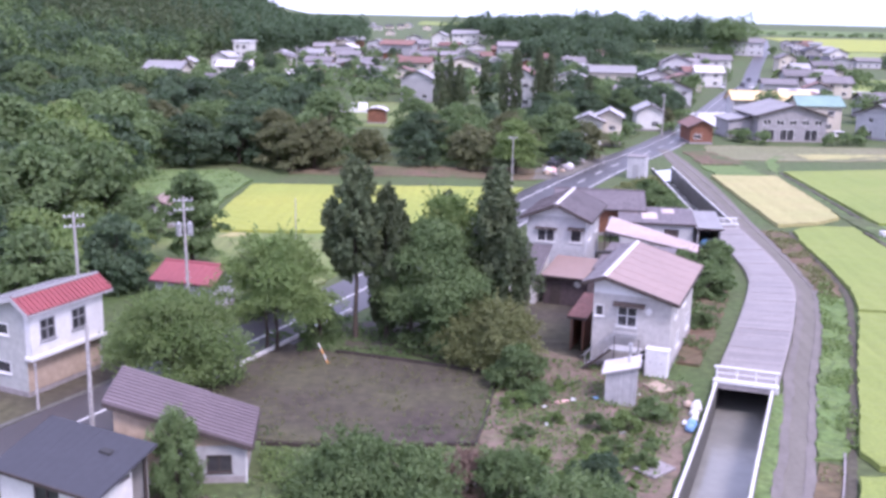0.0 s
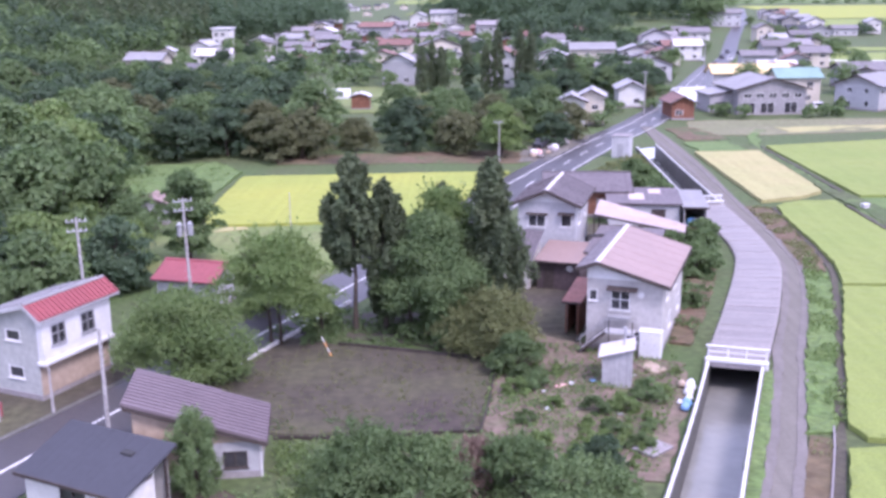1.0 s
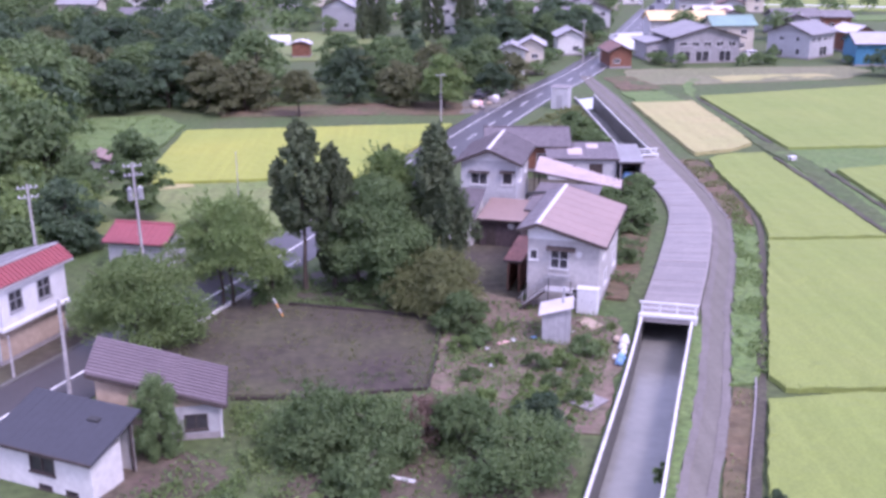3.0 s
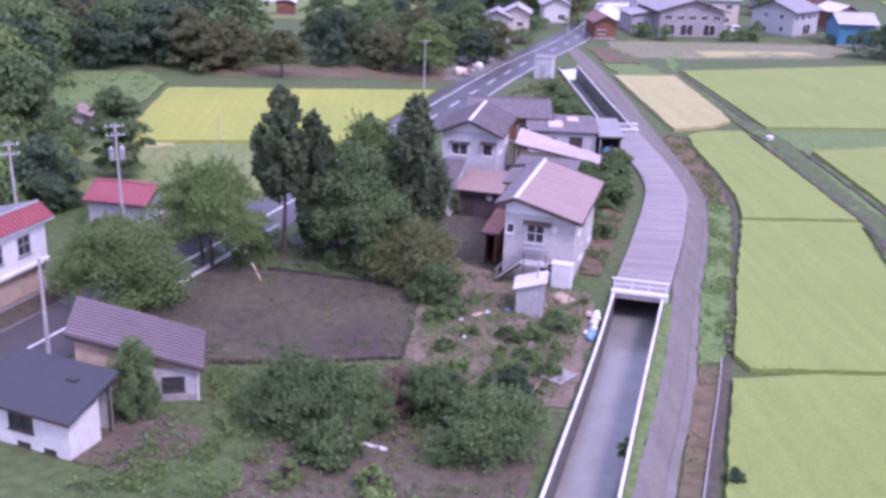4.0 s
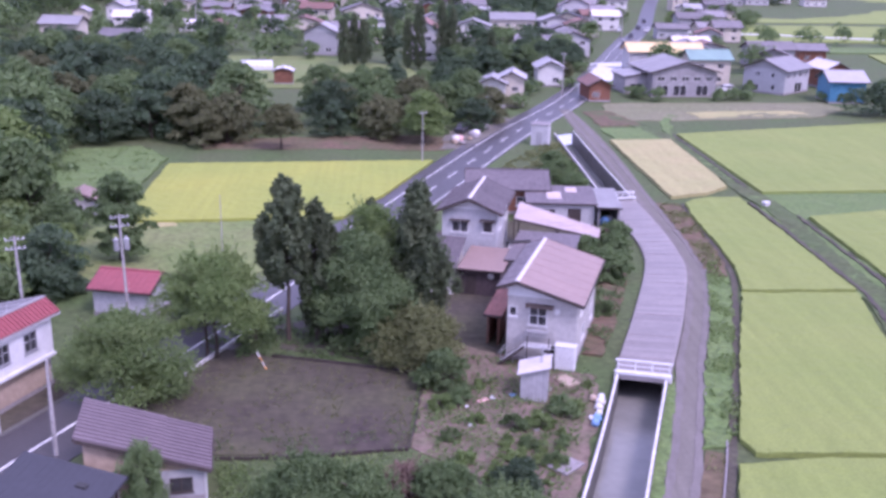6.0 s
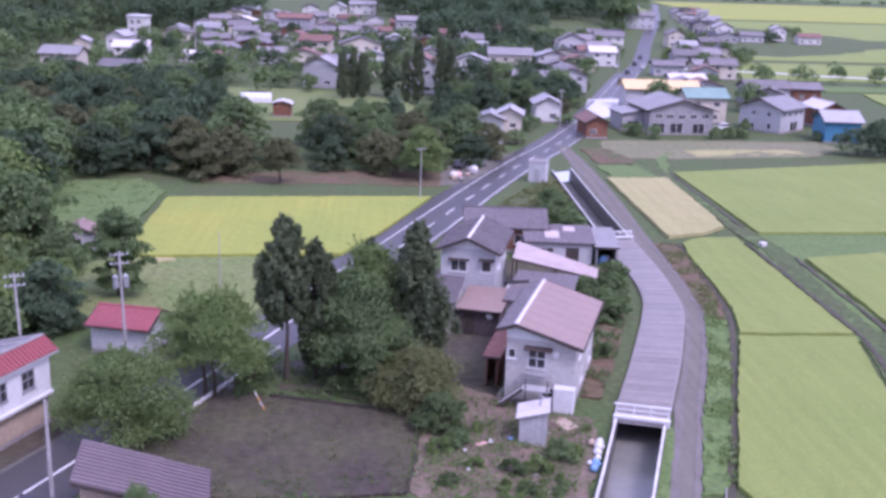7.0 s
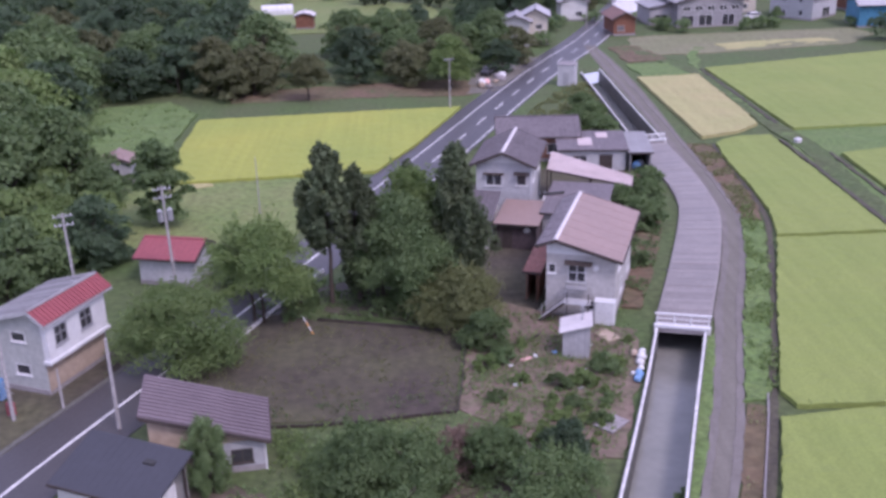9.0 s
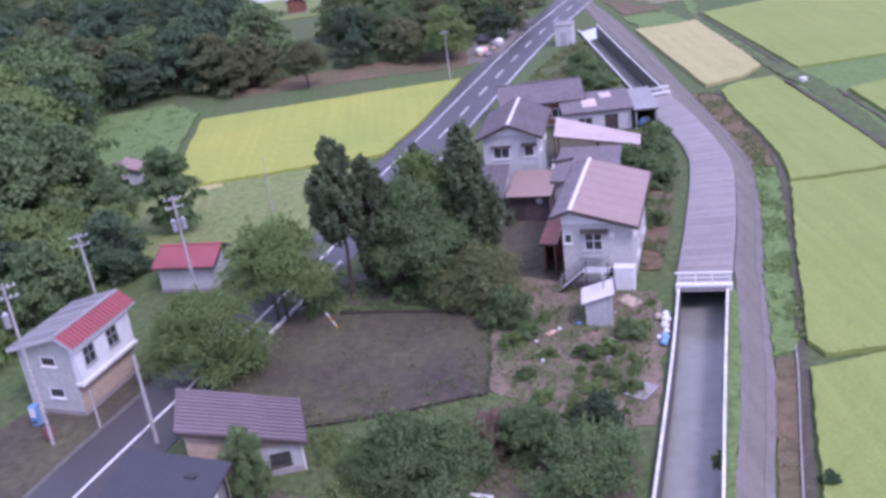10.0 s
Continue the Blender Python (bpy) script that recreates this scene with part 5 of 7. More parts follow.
make_tree("b3", "dense green shrub at the edge of the lot", "broad", 3.0, 1.9, 0.1, 5000, 0.15, LEAF_MID, place(3.6, 60.6), 34, seed=16, category="shrub", name="shrub")
make_tree("b4", "rounded light green tree beside the road", "broad", 6.3, 4.2, 0.4, 26000, 0.12, LEAF_BRIGHT, place(-18.1, 59.2), 62, shoots=120, seed=17)
make_tree("b5", "light green twin-stemmed tree beside the road", "broad", 8.6, 3.7, 2.4, 20000, 0.12, LEAF_LIGHT, place(-13.3, 66.2), 60, r=0.14, stems=2, shoots=120, seed=118)
make_tree("b6", "light green tree across the road", "broad", 4.4, 2.2, 0.4, 5000, 0.2, LEAF_MID, place(-15.6, 74.5), 36, seed=19)
make_tree("b7", "dark rounded tree behind the red shed", "broad", 6.6, 3.3, 0.2, 8000, 0.23, LEAF_DARK, place(-29.3, 80.0), 50, seed=20)
make_tree("b8", "dark slender tree behind the utility pole", "broad", 8.8, 2.8, 1.0, 7000, 0.24, LEAF_MID, place(-25.8, 90.0), 44, r=0.2, seed=21)
make_tree("b9", "slim bushy conifer against the plum-roofed house", "column", 4.7, 1.3, 0.05, 12000, 0.085, LEAF_MID, place(-13.2, 44.0), seed=22)
make_tree("b10", "low shrub beside the trunk", "broad", 2.4, 1.6, 0.05, 2600, 0.18, LEAF_MID, place(-10.6, 69.8), 22, seed=23, category="shrub", name="shrub")
make_tree("b11", "leafy green shrub behind the red shed", "broad", 4.6, 2.6, 0.1, 5200, 0.22, LEAF_LIGHT, place(-31.0, 87.5), 36, seed=46, category="shrub", name="shrub")

# orchard bushes in the foreground
make_tree("o1", "spreading dark green orchard tree", "broad", 3.7, 2.7, 0.1, 18000, 0.11, LEAF_MID, place(-4.6, 43.8), 60, shoots=110, seed=24)
make_tree("o2", "dark green orchard tree", "broad", 3.5, 2.3, 0.1, 15000, 0.11, LEAF_MID, place(-1.7, 43.4), 54, shoots=90, seed=25)
make_tree("o3", "low green shrub on bare soil", "broad", 2.2, 1.5, 0.05, 3600, 0.16, LEAF_MID, place(-2.6, 39.9), 26, seed=26, category="shrub", name="shrub")
make_tree("o4", "spreading light green orchard tree", "broad", 3.5, 2.8, 0.1, 17000, 0.11, LEAF_MID, place(5.6, 40.8), 60, shoots=110, seed=27)
make_tree("o5", "grey-green orchard tree with thin leaves", "broad", 3.2, 1.9, 0.2, 8000, 0.11, LEAF_MID, place(2.7, 44.0), 34, shoots=70, seed=28)
make_tree("o8", "dry reddish-brown shrub between the orchard trees", "broad", 2.6, 1.6, 0.2, 3200, 0.09, LEAF_DRY, place(0.9, 45.2), 30, shoots=50, seed=50, category="shrub", name="shrub")
make_tree("o6", "dark green shrub beside the garden", "broad", 2.3, 1.5, 0.05, 3600, 0.16, LEAF_DARK, place(7.2, 46.0), 26, seed=29, category="shrub", name="shrub")
make_tree("o7", "small bright green shrub on bare soil", "broad", 1.2, 0.8, 0.03, 1400, 0.13, LEAF_LIGHT, place(-4.6, 37.9), 14, seed=30, category="shrub", name="shrub")
make_tree("o7", "", "", 0, 0, 0, 0, 0, None, place(-0.4, 36.9, 1.0, 1.2))

# shrubs and vegetables about the garden
rng = random.Random(77)
for k, (x, y, sc) in enumerate([(4.6, 58.0, 0.8), (5.6, 55.0, 0.7), (9.8, 54.6, 1.1), (11.4, 56.2, 1.0), (12.4, 57.0, 0.7), (8.0, 54.2, 0.8), (7.4, 50.2, 0.7), (8.6, 51.6, 0.6), (3.4, 57.2, 1.0), (9.9, 49.4, 0.7),
                                (4.3, 49.8, 0.9), (3.7, 52.8, 0.6), (14.0, 60.5, 0.5), (18.0, 75.0, 0.9), (17.4, 77.5, 0.7), (10.8, 51.9, 0.5), (6.3, 60.6, 0.6), (-11.0, 66.4, 0.6), (4.8, 61.4, 0.5)]):
    if k == 0:
        make_tree("v1", "low leafy green garden shrub", "broad", 1.5, 0.95, 0.05, 1300, 0.14, LEAF_MID, place(x, y, k, sc), 12, seed=31, category="shrub", group="garden shrubs", name="shrub", r=0.04)
    elif k == 1:
        make_tree("v2", "low light green garden shrub", "broad", 1.2, 0.9, 0.05, 1200, 0.13, LEAF_LIGHT, place(x, y, k, sc), 12, seed=32, category="shrub", group="garden shrubs", name="shrub", r=0.04)
    else:
        make_tree("v1" if k % 2 else "v2", "", "", 0, 0, 0, 0, 0, None, place(x, y, k * 1.7, sc))

for row in range(4):
    for k in range(7):
        make_tree("v2", "", "", 0, 0, 0, 0, 0, None, place(5.4 + row * 1.25 + k * 0.32, 46.6 + k * 1.0 + 0.2 * row, k + row, 0.3 + 0.08 * ((k * 7 + row * 3) % 4)))
make_tree("s0", "low dark shrub beside the field gutter", "broad", 1.6, 1.1, 0.05, 1800, 0.15, LEAF_DARK, place(17.6, 37.9, 0.0, 0.55), 16, seed=47, category="shrub", name="shrub", r=0.05)

# shrubs along the canal behind the house and beside the far canal
make_tree("s1", "rounded green shrub beside the canal", "broad", 2.8, 2.0, 0.1, 3600, 0.2, LEAF_MID, place(20.4, 84.5), 22, seed=33, category="shrub", name="shrub")
for x, y, sc in ((22.0, 90.0, 1.0), (19.0, 88.6, 1.1), (21.2, 87.0, 0.8), (23.4, 96.0, 0.9), (22.6, 124.5, 1.1), (22.4, 130.0, 1.0), (23.2, 119.0, 0.9), (20.4, 122.0, 0.9), (23.2, 135.0, 0.7)):
    make_tree("s1", "", "", 0, 0, 0, 0, 0, None, place(x, y, x * 3.1, sc))
make_tree("v1", "", "", 0, 0, 0, 0, 0, None, Matrix.Translation((13.15, 41.9, -0.95)) @ Matrix.Diagonal((0.55, 0.55, 0.8, 1)))

# woods: a few trees built once and repeated
KINDS = {
    "w1": ("dense green broadleaf tree in the wood", "broad", 9.5, 4.8, 0.1, 3600, 0.38, LEAF_MID, 44),
    "w2": ("dark green broadleaf tree in the wood", "broad", 9.0, 4.8, 0.1, 3600, 0.38, LEAF_DARK, 44),
    "w3": ("light green broadleaf tree at the wood's edge", "broad", 8.0, 4.6, 0.1, 3600, 0.38, LEAF_LIGHT, 44),
    "w4": ("olive-green broadleaf tree in the wood", "broad", 8.0, 4.4, 0.3, 3400, 0.36, LEAF_RUSSET, 40),
    "w5": ("tall dark cedar in the wood", "column", 15.0, 2.4, 1.0, 3600, 0.36, LEAF_CEDAR, 0),
}


def wood(kind, x, y, scale=1.0, sz=None):
    label, form, h, rad, base, leaves, size, mat, blobs = KINDS[kind]
    return make_tree(kind, label, form, h, rad, base, leaves, size, mat, place(x, y, (x * 7.3 + y * 3.1) % 6.28, scale, sz), blobs or 10, r=0.25, seed=60 + int(kind[1]), group="trees of the wood")


CLEARING = [(-22.5, 149), (-27.5, 190), (-37, 246), (-42, 290), (-20, 290), (-14.5, 193), (-13.5, 158), (-13.5, 149)]


def scatter(poly, spacing, kinds, seed, lo=0.8, hi=1.2, keep=None):
    rr = random.Random(seed)
    done = []
    xs, ys = [p[0] for p in poly], [p[1] for p in poly]
    for _ in range(int((max(xs) - min(xs)) * (max(ys) - min(ys)) / spacing ** 2 * 5)):
        q = (rr.uniform(min(xs), max(xs)), rr.uniform(min(ys), max(ys)))
        if inside(q, poly) and not inside(q, CLEARING) and all((q[0] - a) ** 2 + (q[1] - b) ** 2 > spacing ** 2 for a, b in done):
            done.append(q)
            wood(rr.choice(kinds), q[0], q[1], rr.uniform(lo, hi))


scatter([(-75, 84), (-44, 84), (-37, 100), (-46, 116), (-47, 142), (-95, 142)], 5.0, ["w1", "w2", "w1", "w3"], 1, 0.8, 1.3)
scatter([(-100, 143), (-40, 145), (-23, 148), (-20, 160), (-24, 178), (-38, 205), (-46, 226), (-110, 232)], 5.6, ["w2", "w2", "w2", "w1", "w4"], 2)
scatter([(-14, 154), (12, 153), (20, 172), (10, 182), (-18, 178)], 5.6, ["w2", "w4", "w1"], 3, 0.55, 0.95)
scatter([(-40, 84), (-31, 82), (-30, 97), (-38, 104)], 4.6, ["w3", "w1"], 4, 0.45, 0.7)
for kind, x, y, sc in (("w4", -17.0, 155.5, 0.62), ("w4", -24.4, 148.4, 0.7), ("w4", 0.2, 152.0, 0.8), ("w4", -27.4, 147.0, 0.9)):
    wood(kind, x, y, sc)
make_tree("r1", "small olive-brown tree with a bare stem on the bank", "broad", 7.2, 2.7, 2.2, 5000, 0.22, LEAF_RUSSET, place(-15.8, 143.6), 40, r=0.17, seed=51)
make_tree("r2", "spreading light olive-green tree beside the stone yard", "broad", 8.2, 3.9, 2.0, 8000, 0.24, LEAF_LIGHT, place(5.4, 149.2), 50, r=0.2, seed=52)
scatter([(-56, 60), (-34, 62), (-32, 80), (-40, 86), (-56, 84)], 4.6, ["w3", "w1", "w2"], 5, 0.5, 0.8)


# ---------------------------------------------------------------- village and distance
ROOF_WORDS = {LIGHT_ROOF: "a light grey metal roof", TILE_ROOF: "a dark grey tiled roof", WHITE_ROOF: "a white metal roof", RUST_ROOF: "a rusty brown roof", RED_ROOF: "a red metal roof", GREEN_ROOF: "a green metal roof", ORANGE_ROOF: "a wide pale yellow roof", BLUE_WALL: "a bright blue roof", SLATE_ROOF: "a slate-blue roof"}
WALL_WORDS = {WHITE_WALL: "white", CREAM_WALL: "cream", GREY_WALL: "grey", BROWN_WALL: "brown timber", BLUE_WALL: "blue sheet-clad", DIM_WALL: "weathered grey"}
BUILT = []


def far_house(x, y, w, h, front, roof, wall, dice, clear=0):
    """A village house: front 'g' turns its gable to the valley, 'e' its long side."""
    storeys = 2 if h > 6.2 else 1
    rise = min(0.3 * h, 0.22 * (w if front == "g" else 7) + 0.4)
    eave = h - rise
    depth = dice.uniform(6.5, 8.5)
    turn = dice.uniform(-14, 8)
    text = WALL_WORDS[wall] + (" two-storey" if storeys == 2 else " single-storey") + " village house with " + ROOF_WORDS[roof]
    wins = []
    span = w
    n = max(2, int(span / 3.2))
    for level in range(storeys):
        z = 0.9 + level * (eave * 0.5)
        for i in range(n):
            u = span * (i + 0.5) / n - 0.7 + dice.uniform(-0.3, 0.3)
            if dice.random() < 0.85 and wall is not BLUE_WALL:
                wins.append(("F" if front == "g" else "L", u, z, 1.4, min(1.1, eave * 0.3), 2))
    BUILT.append((x, y + depth / 2, max(w, depth) * 0.62))
    z0 = hill(x, y)
    if front == "g":
        m = pose(x, y, 0, 0, 0, turn) @ pose(-w / 2, 0, 0)
        add_house(text, m.translation.x, m.translation.y, turn, w, depth, [(-0.6, eave), (w / 2, h), (w + 0.6, eave)], wall, roof, wins, over=0.6, rib_h=0, base_z=z0)
    else:
        m = pose(x, y, 0, 0, 0, turn) @ pose(w / 2, 0, 0)
        add_house(text, m.translation.x, m.translation.y, 90 + turn, depth, w, [(-0.6, eave), (depth / 2, h), (depth + 0.6, eave)], wall, roof, wins, over=0.6, rib_h=0, base_z=z0)


VILLAGE_WEST = [
    (-86.7, 273.0, 10.0, 8.4, "e", LIGHT_ROOF, CREAM_WALL), (-70.9, 270.6, 10.5, 5.5, "e", TILE_ROOF, WHITE_WALL), (-80.2, 324.0, 10.6, 6.5, "e", WHITE_ROOF, WHITE_WALL), (-89.6, 343.0, 6.3, 8.4, "g", LIGHT_ROOF, WHITE_WALL),
    (-99.5, 338.0, 4.7, 6.1, "g", LIGHT_ROOF, CREAM_WALL), (-52.3, 308.0, 4.0, 5.2, "g", RUST_ROOF, BROWN_WALL), (-63.0, 326.0, 7.2, 3.7, "e", WHITE_ROOF, WHITE_WALL), (-66.8, 398.7, 7.1, 4.5, "e", WHITE_ROOF, WHITE_WALL),
    (-40.6, 459.0, 14.2, 9.1, "e", RUST_ROOF, GREY_WALL), (-39.3, 400.7, 5.9, 4.5, "g", WHITE_ROOF, WHITE_WALL), (-25.3, 362.7, 10.8, 7.3, "e", RUST_ROOF, CREAM_WALL), (-36.0, 326.3, 9.0, 5.6, "e", TILE_ROOF, GREY_WALL),
    (-52.0, 463.5, 6.3, 6.2, "g", TILE_ROOF, WHITE_WALL), (-48.0, 372.0, 11.0, 5.6, "e", TILE_ROOF, DIM_WALL), (-58.0, 352.0, 12.0, 5.0, "e", TILE_ROOF, DIM_WALL), (-67.0, 480.0, 11.0, 6.4, "g", WHITE_ROOF, GREY_WALL), (-58.0, 425.0, 9.4, 6.2, "e", TILE_ROOF, WHITE_WALL),
]
VILLAGE_MIDDLE = [
    (-17.7, 266.5, 8.6, 8.2, "g", LIGHT_ROOF, GREY_WALL), (-8.7, 348.6, 13.6, 8.3, "g", TILE_ROOF, CREAM_WALL), (3.0, 390.0, 6.6, 6.6, "g", WHITE_ROOF, GREY_WALL), (-3.7, 297.7, 4.8, 4.3, "e", BLUE_WALL, CREAM_WALL),
    (8.4, 258.0, 7.6, 10.2, "g", RUST_ROOF, WHITE_WALL), (12.4, 455.6, 15.5, 8.8, "e", TILE_ROOF, GREY_WALL), (38.6, 316.0, 13.3, 8.0, "e", LIGHT_ROOF, CREAM_WALL), (25.4, 308.6, 10.6, 6.6, "g", LIGHT_ROOF, WHITE_WALL),
    (53.0, 448.0, 13.9, 6.3, "e", RUST_ROOF, GREY_WALL), (-26.0, 542.0, 7.8, 8.0, "g", LIGHT_ROOF, WHITE_WALL), (-13.0, 560.0, 13.7, 7.6, "e", LIGHT_ROOF, WHITE_WALL), (-10.0, 420.0, 11.0, 6.6, "e", TILE_ROOF, GREY_WALL), (-14.0, 306.0, 9.0, 5.4, "e", TILE_ROOF, DIM_WALL),
]
VILLAGE_ROAD = [
    (69.0, 378.0, 10.0, 9.6, "g", TILE_ROOF, GREY_WALL), (75.0, 350.0, 9.0, 7.0, "e", WHITE_ROOF, WHITE_WALL), (49.0, 268.0, 9.5, 6.9, "g", TILE_ROOF, GREY_WALL), (39.6, 279.0, 8.9, 4.6, "e", TILE_ROOF, WHITE_WALL),
    (34.6, 212.5, 5.4, 5.5, "g", LIGHT_ROOF, WHITE_WALL), (41.2, 192.3, 4.2, 4.5, "g", RUST_ROOF, BROWN_WALL), (93.0, 424.0, 11.8, 7.4, "e", TILE_ROOF, WHITE_WALL), (127.5, 516.0, 15.0, 8.6, "e", TILE_ROOF, GREY_WALL),
    (91.0, 323.0, 9.7, 4.9, "e", TILE_ROOF, GREY_WALL), (86.0, 284.0, 10.0, 4.4, "e", WHITE_ROOF, GREY_WALL), (126.0, 440.0, 7.1, 8.0, "g", TILE_ROOF, CREAM_WALL), (121.0, 404.0, 6.4, 6.2, "e", LIGHT_ROOF, WHITE_WALL),
]
VILLAGE_EAST = [
    (70.4, 216.5, 9.0, 7.6, "e", GREEN_ROOF, CREAM_WALL), (67.0, 241.0, 18.0, 6.6, "e", ORANGE_ROOF, GREY_WALL), (98.4, 254.0, 11.6, 6.0, "e", TILE_ROOF, GREY_WALL), (112.0, 262.0, 7.0, 4.8, "e", TILE_ROOF, BROWN_WALL),
    (90.9, 192.8, 7.0, 6.2, "e", LIGHT_ROOF, BLUE_WALL), (97.4, 213.0, 5.2, 5.8, "g", WHITE_ROOF, BROWN_WALL), (92.0, 238.0, 9.0, 6.2, "g", TILE_ROOF, DIM_WALL),
    (165.4, 497.0, 9.1, 7.9, "g", LIGHT_ROOF, WHITE_WALL), (176.0, 486.0, 11.0, 4.9, "e", TILE_ROOF, GREY_WALL), (196.0, 504.0, 6.3, 7.7, "g", LIGHT_ROOF, WHITE_WALL), (207.0, 492.0, 10.8, 5.3, "e", RUST_ROOF, WHITE_WALL),
]
dice = random.Random(9)
for row in VILLAGE_WEST + VILLAGE_MIDDLE + VILLAGE_ROAD + VILLAGE_EAST:
    far_house(*row, dice)


add_house("grey two-storey village house with a light grey roof", 75.6, 209.9, -47, 9.4, 11.0, [(-0.7, 5.0), (4.7, 7.1), (10.1, 5.0)], GREY_WALL, LIGHT_ROOF, [("F", 2.6, 3.5, 1.1, 0.9, 2), ("F", 6.2, 3.5, 0.9, 0.9, 1), ("F", 2.2, 0.3, 1.4, 1.5, 2), ("F", 6.4, 0.8, 0.9, 1.2, 1), ("R", 0.8, 3.3, 1.4, 1.0, 2), ("R", 3.4, 3.3, 1.4, 1.0, 2), ("R", 6.2, 3.3, 1.4, 1.0, 2), ("R", 8.6, 3.3, 1.4, 1.0, 2), ("R", 4.6, 0.1, 3.4, 2.1, 2)], over=0.6, rib_h=0)
add_house("wide weathered grey hall with a light grey metal roof", 53.3, 199.2, 4, 13.4, 14.0, [(-0.9, 5.0), (6.7, 7.2), (14.3, 5.0)], DIM_WALL, LIGHT_ROOF, [("F", 1.0 + 2.5 * i, 3.2, 1.6, 1.0, 2) for i in range(5)] + [("F", 0.8, 0.2, 2.6, 2.2, 2), ("F", 4.4, 0.2, 2.8, 2.2, 2), ("F", 9.2, 0.2, 2.6, 2.2, 2)], over=0.7, rib=0.9, rib_h=0.03)
add_house("low grey side wing of the hall with a light roof", 48.6, 203.0, 4, 5.0, 9.0, [(-0.4, 3.6), (5.0, 4.6)], DIM_WALL, LIGHT_ROOF, [("F", 1.0, 0.4, 2.6, 1.8, 2)], over=0.4, rib_h=0, category="shed", name="shed")
BUILT.append((60, 206, 13))
BUILT.append((83, 203, 8))


def fill_houses(count, x0, x1, y0, y1, gap, roofs, walls, along=False):
    """More village houses wherever there is room."""
    made = 0
    for _ in range(count * 12):
        x, y = dice.uniform(x0, x1), dice.uniform(y0, y1)
        if along:
            near = min(ROAD, key=lambda p: abs(p.y - y))
            x += near.x
            if abs(x - near.x) < 8.5:
                continue
        if made < count and hill(x, y) < 4 and all((x - a) ** 2 + (y - b) ** 2 > gap ** 2 for a, b, _ in BUILT) and min((x - p.x) ** 2 + (y - p.y) ** 2 for p in ROAD) > 210:
            far_house(x, y, dice.uniform(7.0, 10.5), dice.uniform(4.4, 6.6), dice.choice("ge"), dice.choice(roofs), dice.choice(walls), dice)
            made += 1


DARK_ROOFS = [TILE_ROOF, TILE_ROOF, TILE_ROOF, LIGHT_ROOF, LIGHT_ROOF, RUST_ROOF, SLATE_ROOF]
BUILT += [(24, 236, 16), (34, 246, 16), (46, 258, 14), (30, 222, 12), (66, 236, 10), (76, 238, 10), (58, 225, 8), (84, 226, 8)]
fill_houses(26, -30, 34, 225, 470, 12.5, DARK_ROOFS, [DIM_WALL, GREY_WALL, CREAM_WALL, WHITE_WALL], True)
fill_houses(30, -40, 40, 470, 900, 16, DARK_ROOFS, [DIM_WALL, GREY_WALL, CREAM_WALL], True)
fill_houses(44, -88, 40, 318, 600, 12.5, DARK_ROOFS, [DIM_WALL, GREY_WALL, CREAM_WALL, WHITE_WALL, BROWN_WALL])
fill_houses(26, -260, 20, 700, 1500, 22, DARK_ROOFS, [GREY_WALL, CREAM_WALL, WHITE_WALL])

for kind, x, y, sc in (("w4", 41.0, 229.0, 0.45), ("w2", 46.0, 284.0, 0.6), ("w2", 44.0, 292.0, 0.7), ("w1", 53.5, 272.0, 0.4), ("w3", 108.0, 388.0, 0.6), ("w1", 109.0, 362.0, 0.6), ("w1", 83.0, 432.0, 0.8)):
    wood(kind, x, y, sc)

# no garden trees on the village street and its verges
BUILT += [(p.x + 3, p.y, 9.5) for p in ROAD if 215 < p.y < 490]

# the white house above the road
wh = add_house("white house with two stepped light grey roofs above the road", 16.4, 182.4, -8, 5.0, 6.0, [(-0.6, 4.7), (2.5, 6.0), (5.6, 4.7)], WHITE_WALL, LIGHT_ROOF, [("F", 1.5, 3.3, 1.6, 0.8, 2), ("F", 2.6, 0.3, 1.6, 1.3, 2)], over=0.7, rib_h=0, base_z=0)
Shape().box(-0.15, -0.5, 1.9, 5.1, 0.0, 2.7).link("balcony", WHITE_PAINT, wh, bevel=0.02)
add_house("rear wing with a light grey roof behind the white house", 20.6, 185.2, -8, 4.6, 7.0, [(-0.5, 5.2), (2.3, 6.6), (5.1, 5.2)], CREAM_WALL, LIGHT_ROOF, [("F", 2.4, 2.9, 1.2, 0.9, 2)], over=0.6, rib_h=0)


def tower_block():
    t = thing("apartment_block", pose(-101, 408, 0, 0, 0, -6), "white three-storey flat-roofed building at the hill's foot", "building")
    s = Shape()
    holes = [(0.9 + 2.6 * i, 1.0 + 2.9 * k, 1.5, 1.5) for i in range(2) for k in range(3)]
    wall_face(s, Matrix.Identity(4), 6.6, 9.6, holes, 0.3)
    s.box(0, 0.35, 0, 6.6, 7.5, 9.6)
    s.link("wall", WHITE_WALL, t)
    Shape().box(-0.5, -0.5, 9.6, 7.1, 8.0, 10.1).link("roof", WHITE_PAINT, t, bevel=0.03)
    for x, z, w, h in holes:
        add_window(t, Matrix.Identity(4), x, z, w, h, WHITE_PAINT, 2)


tower_block()


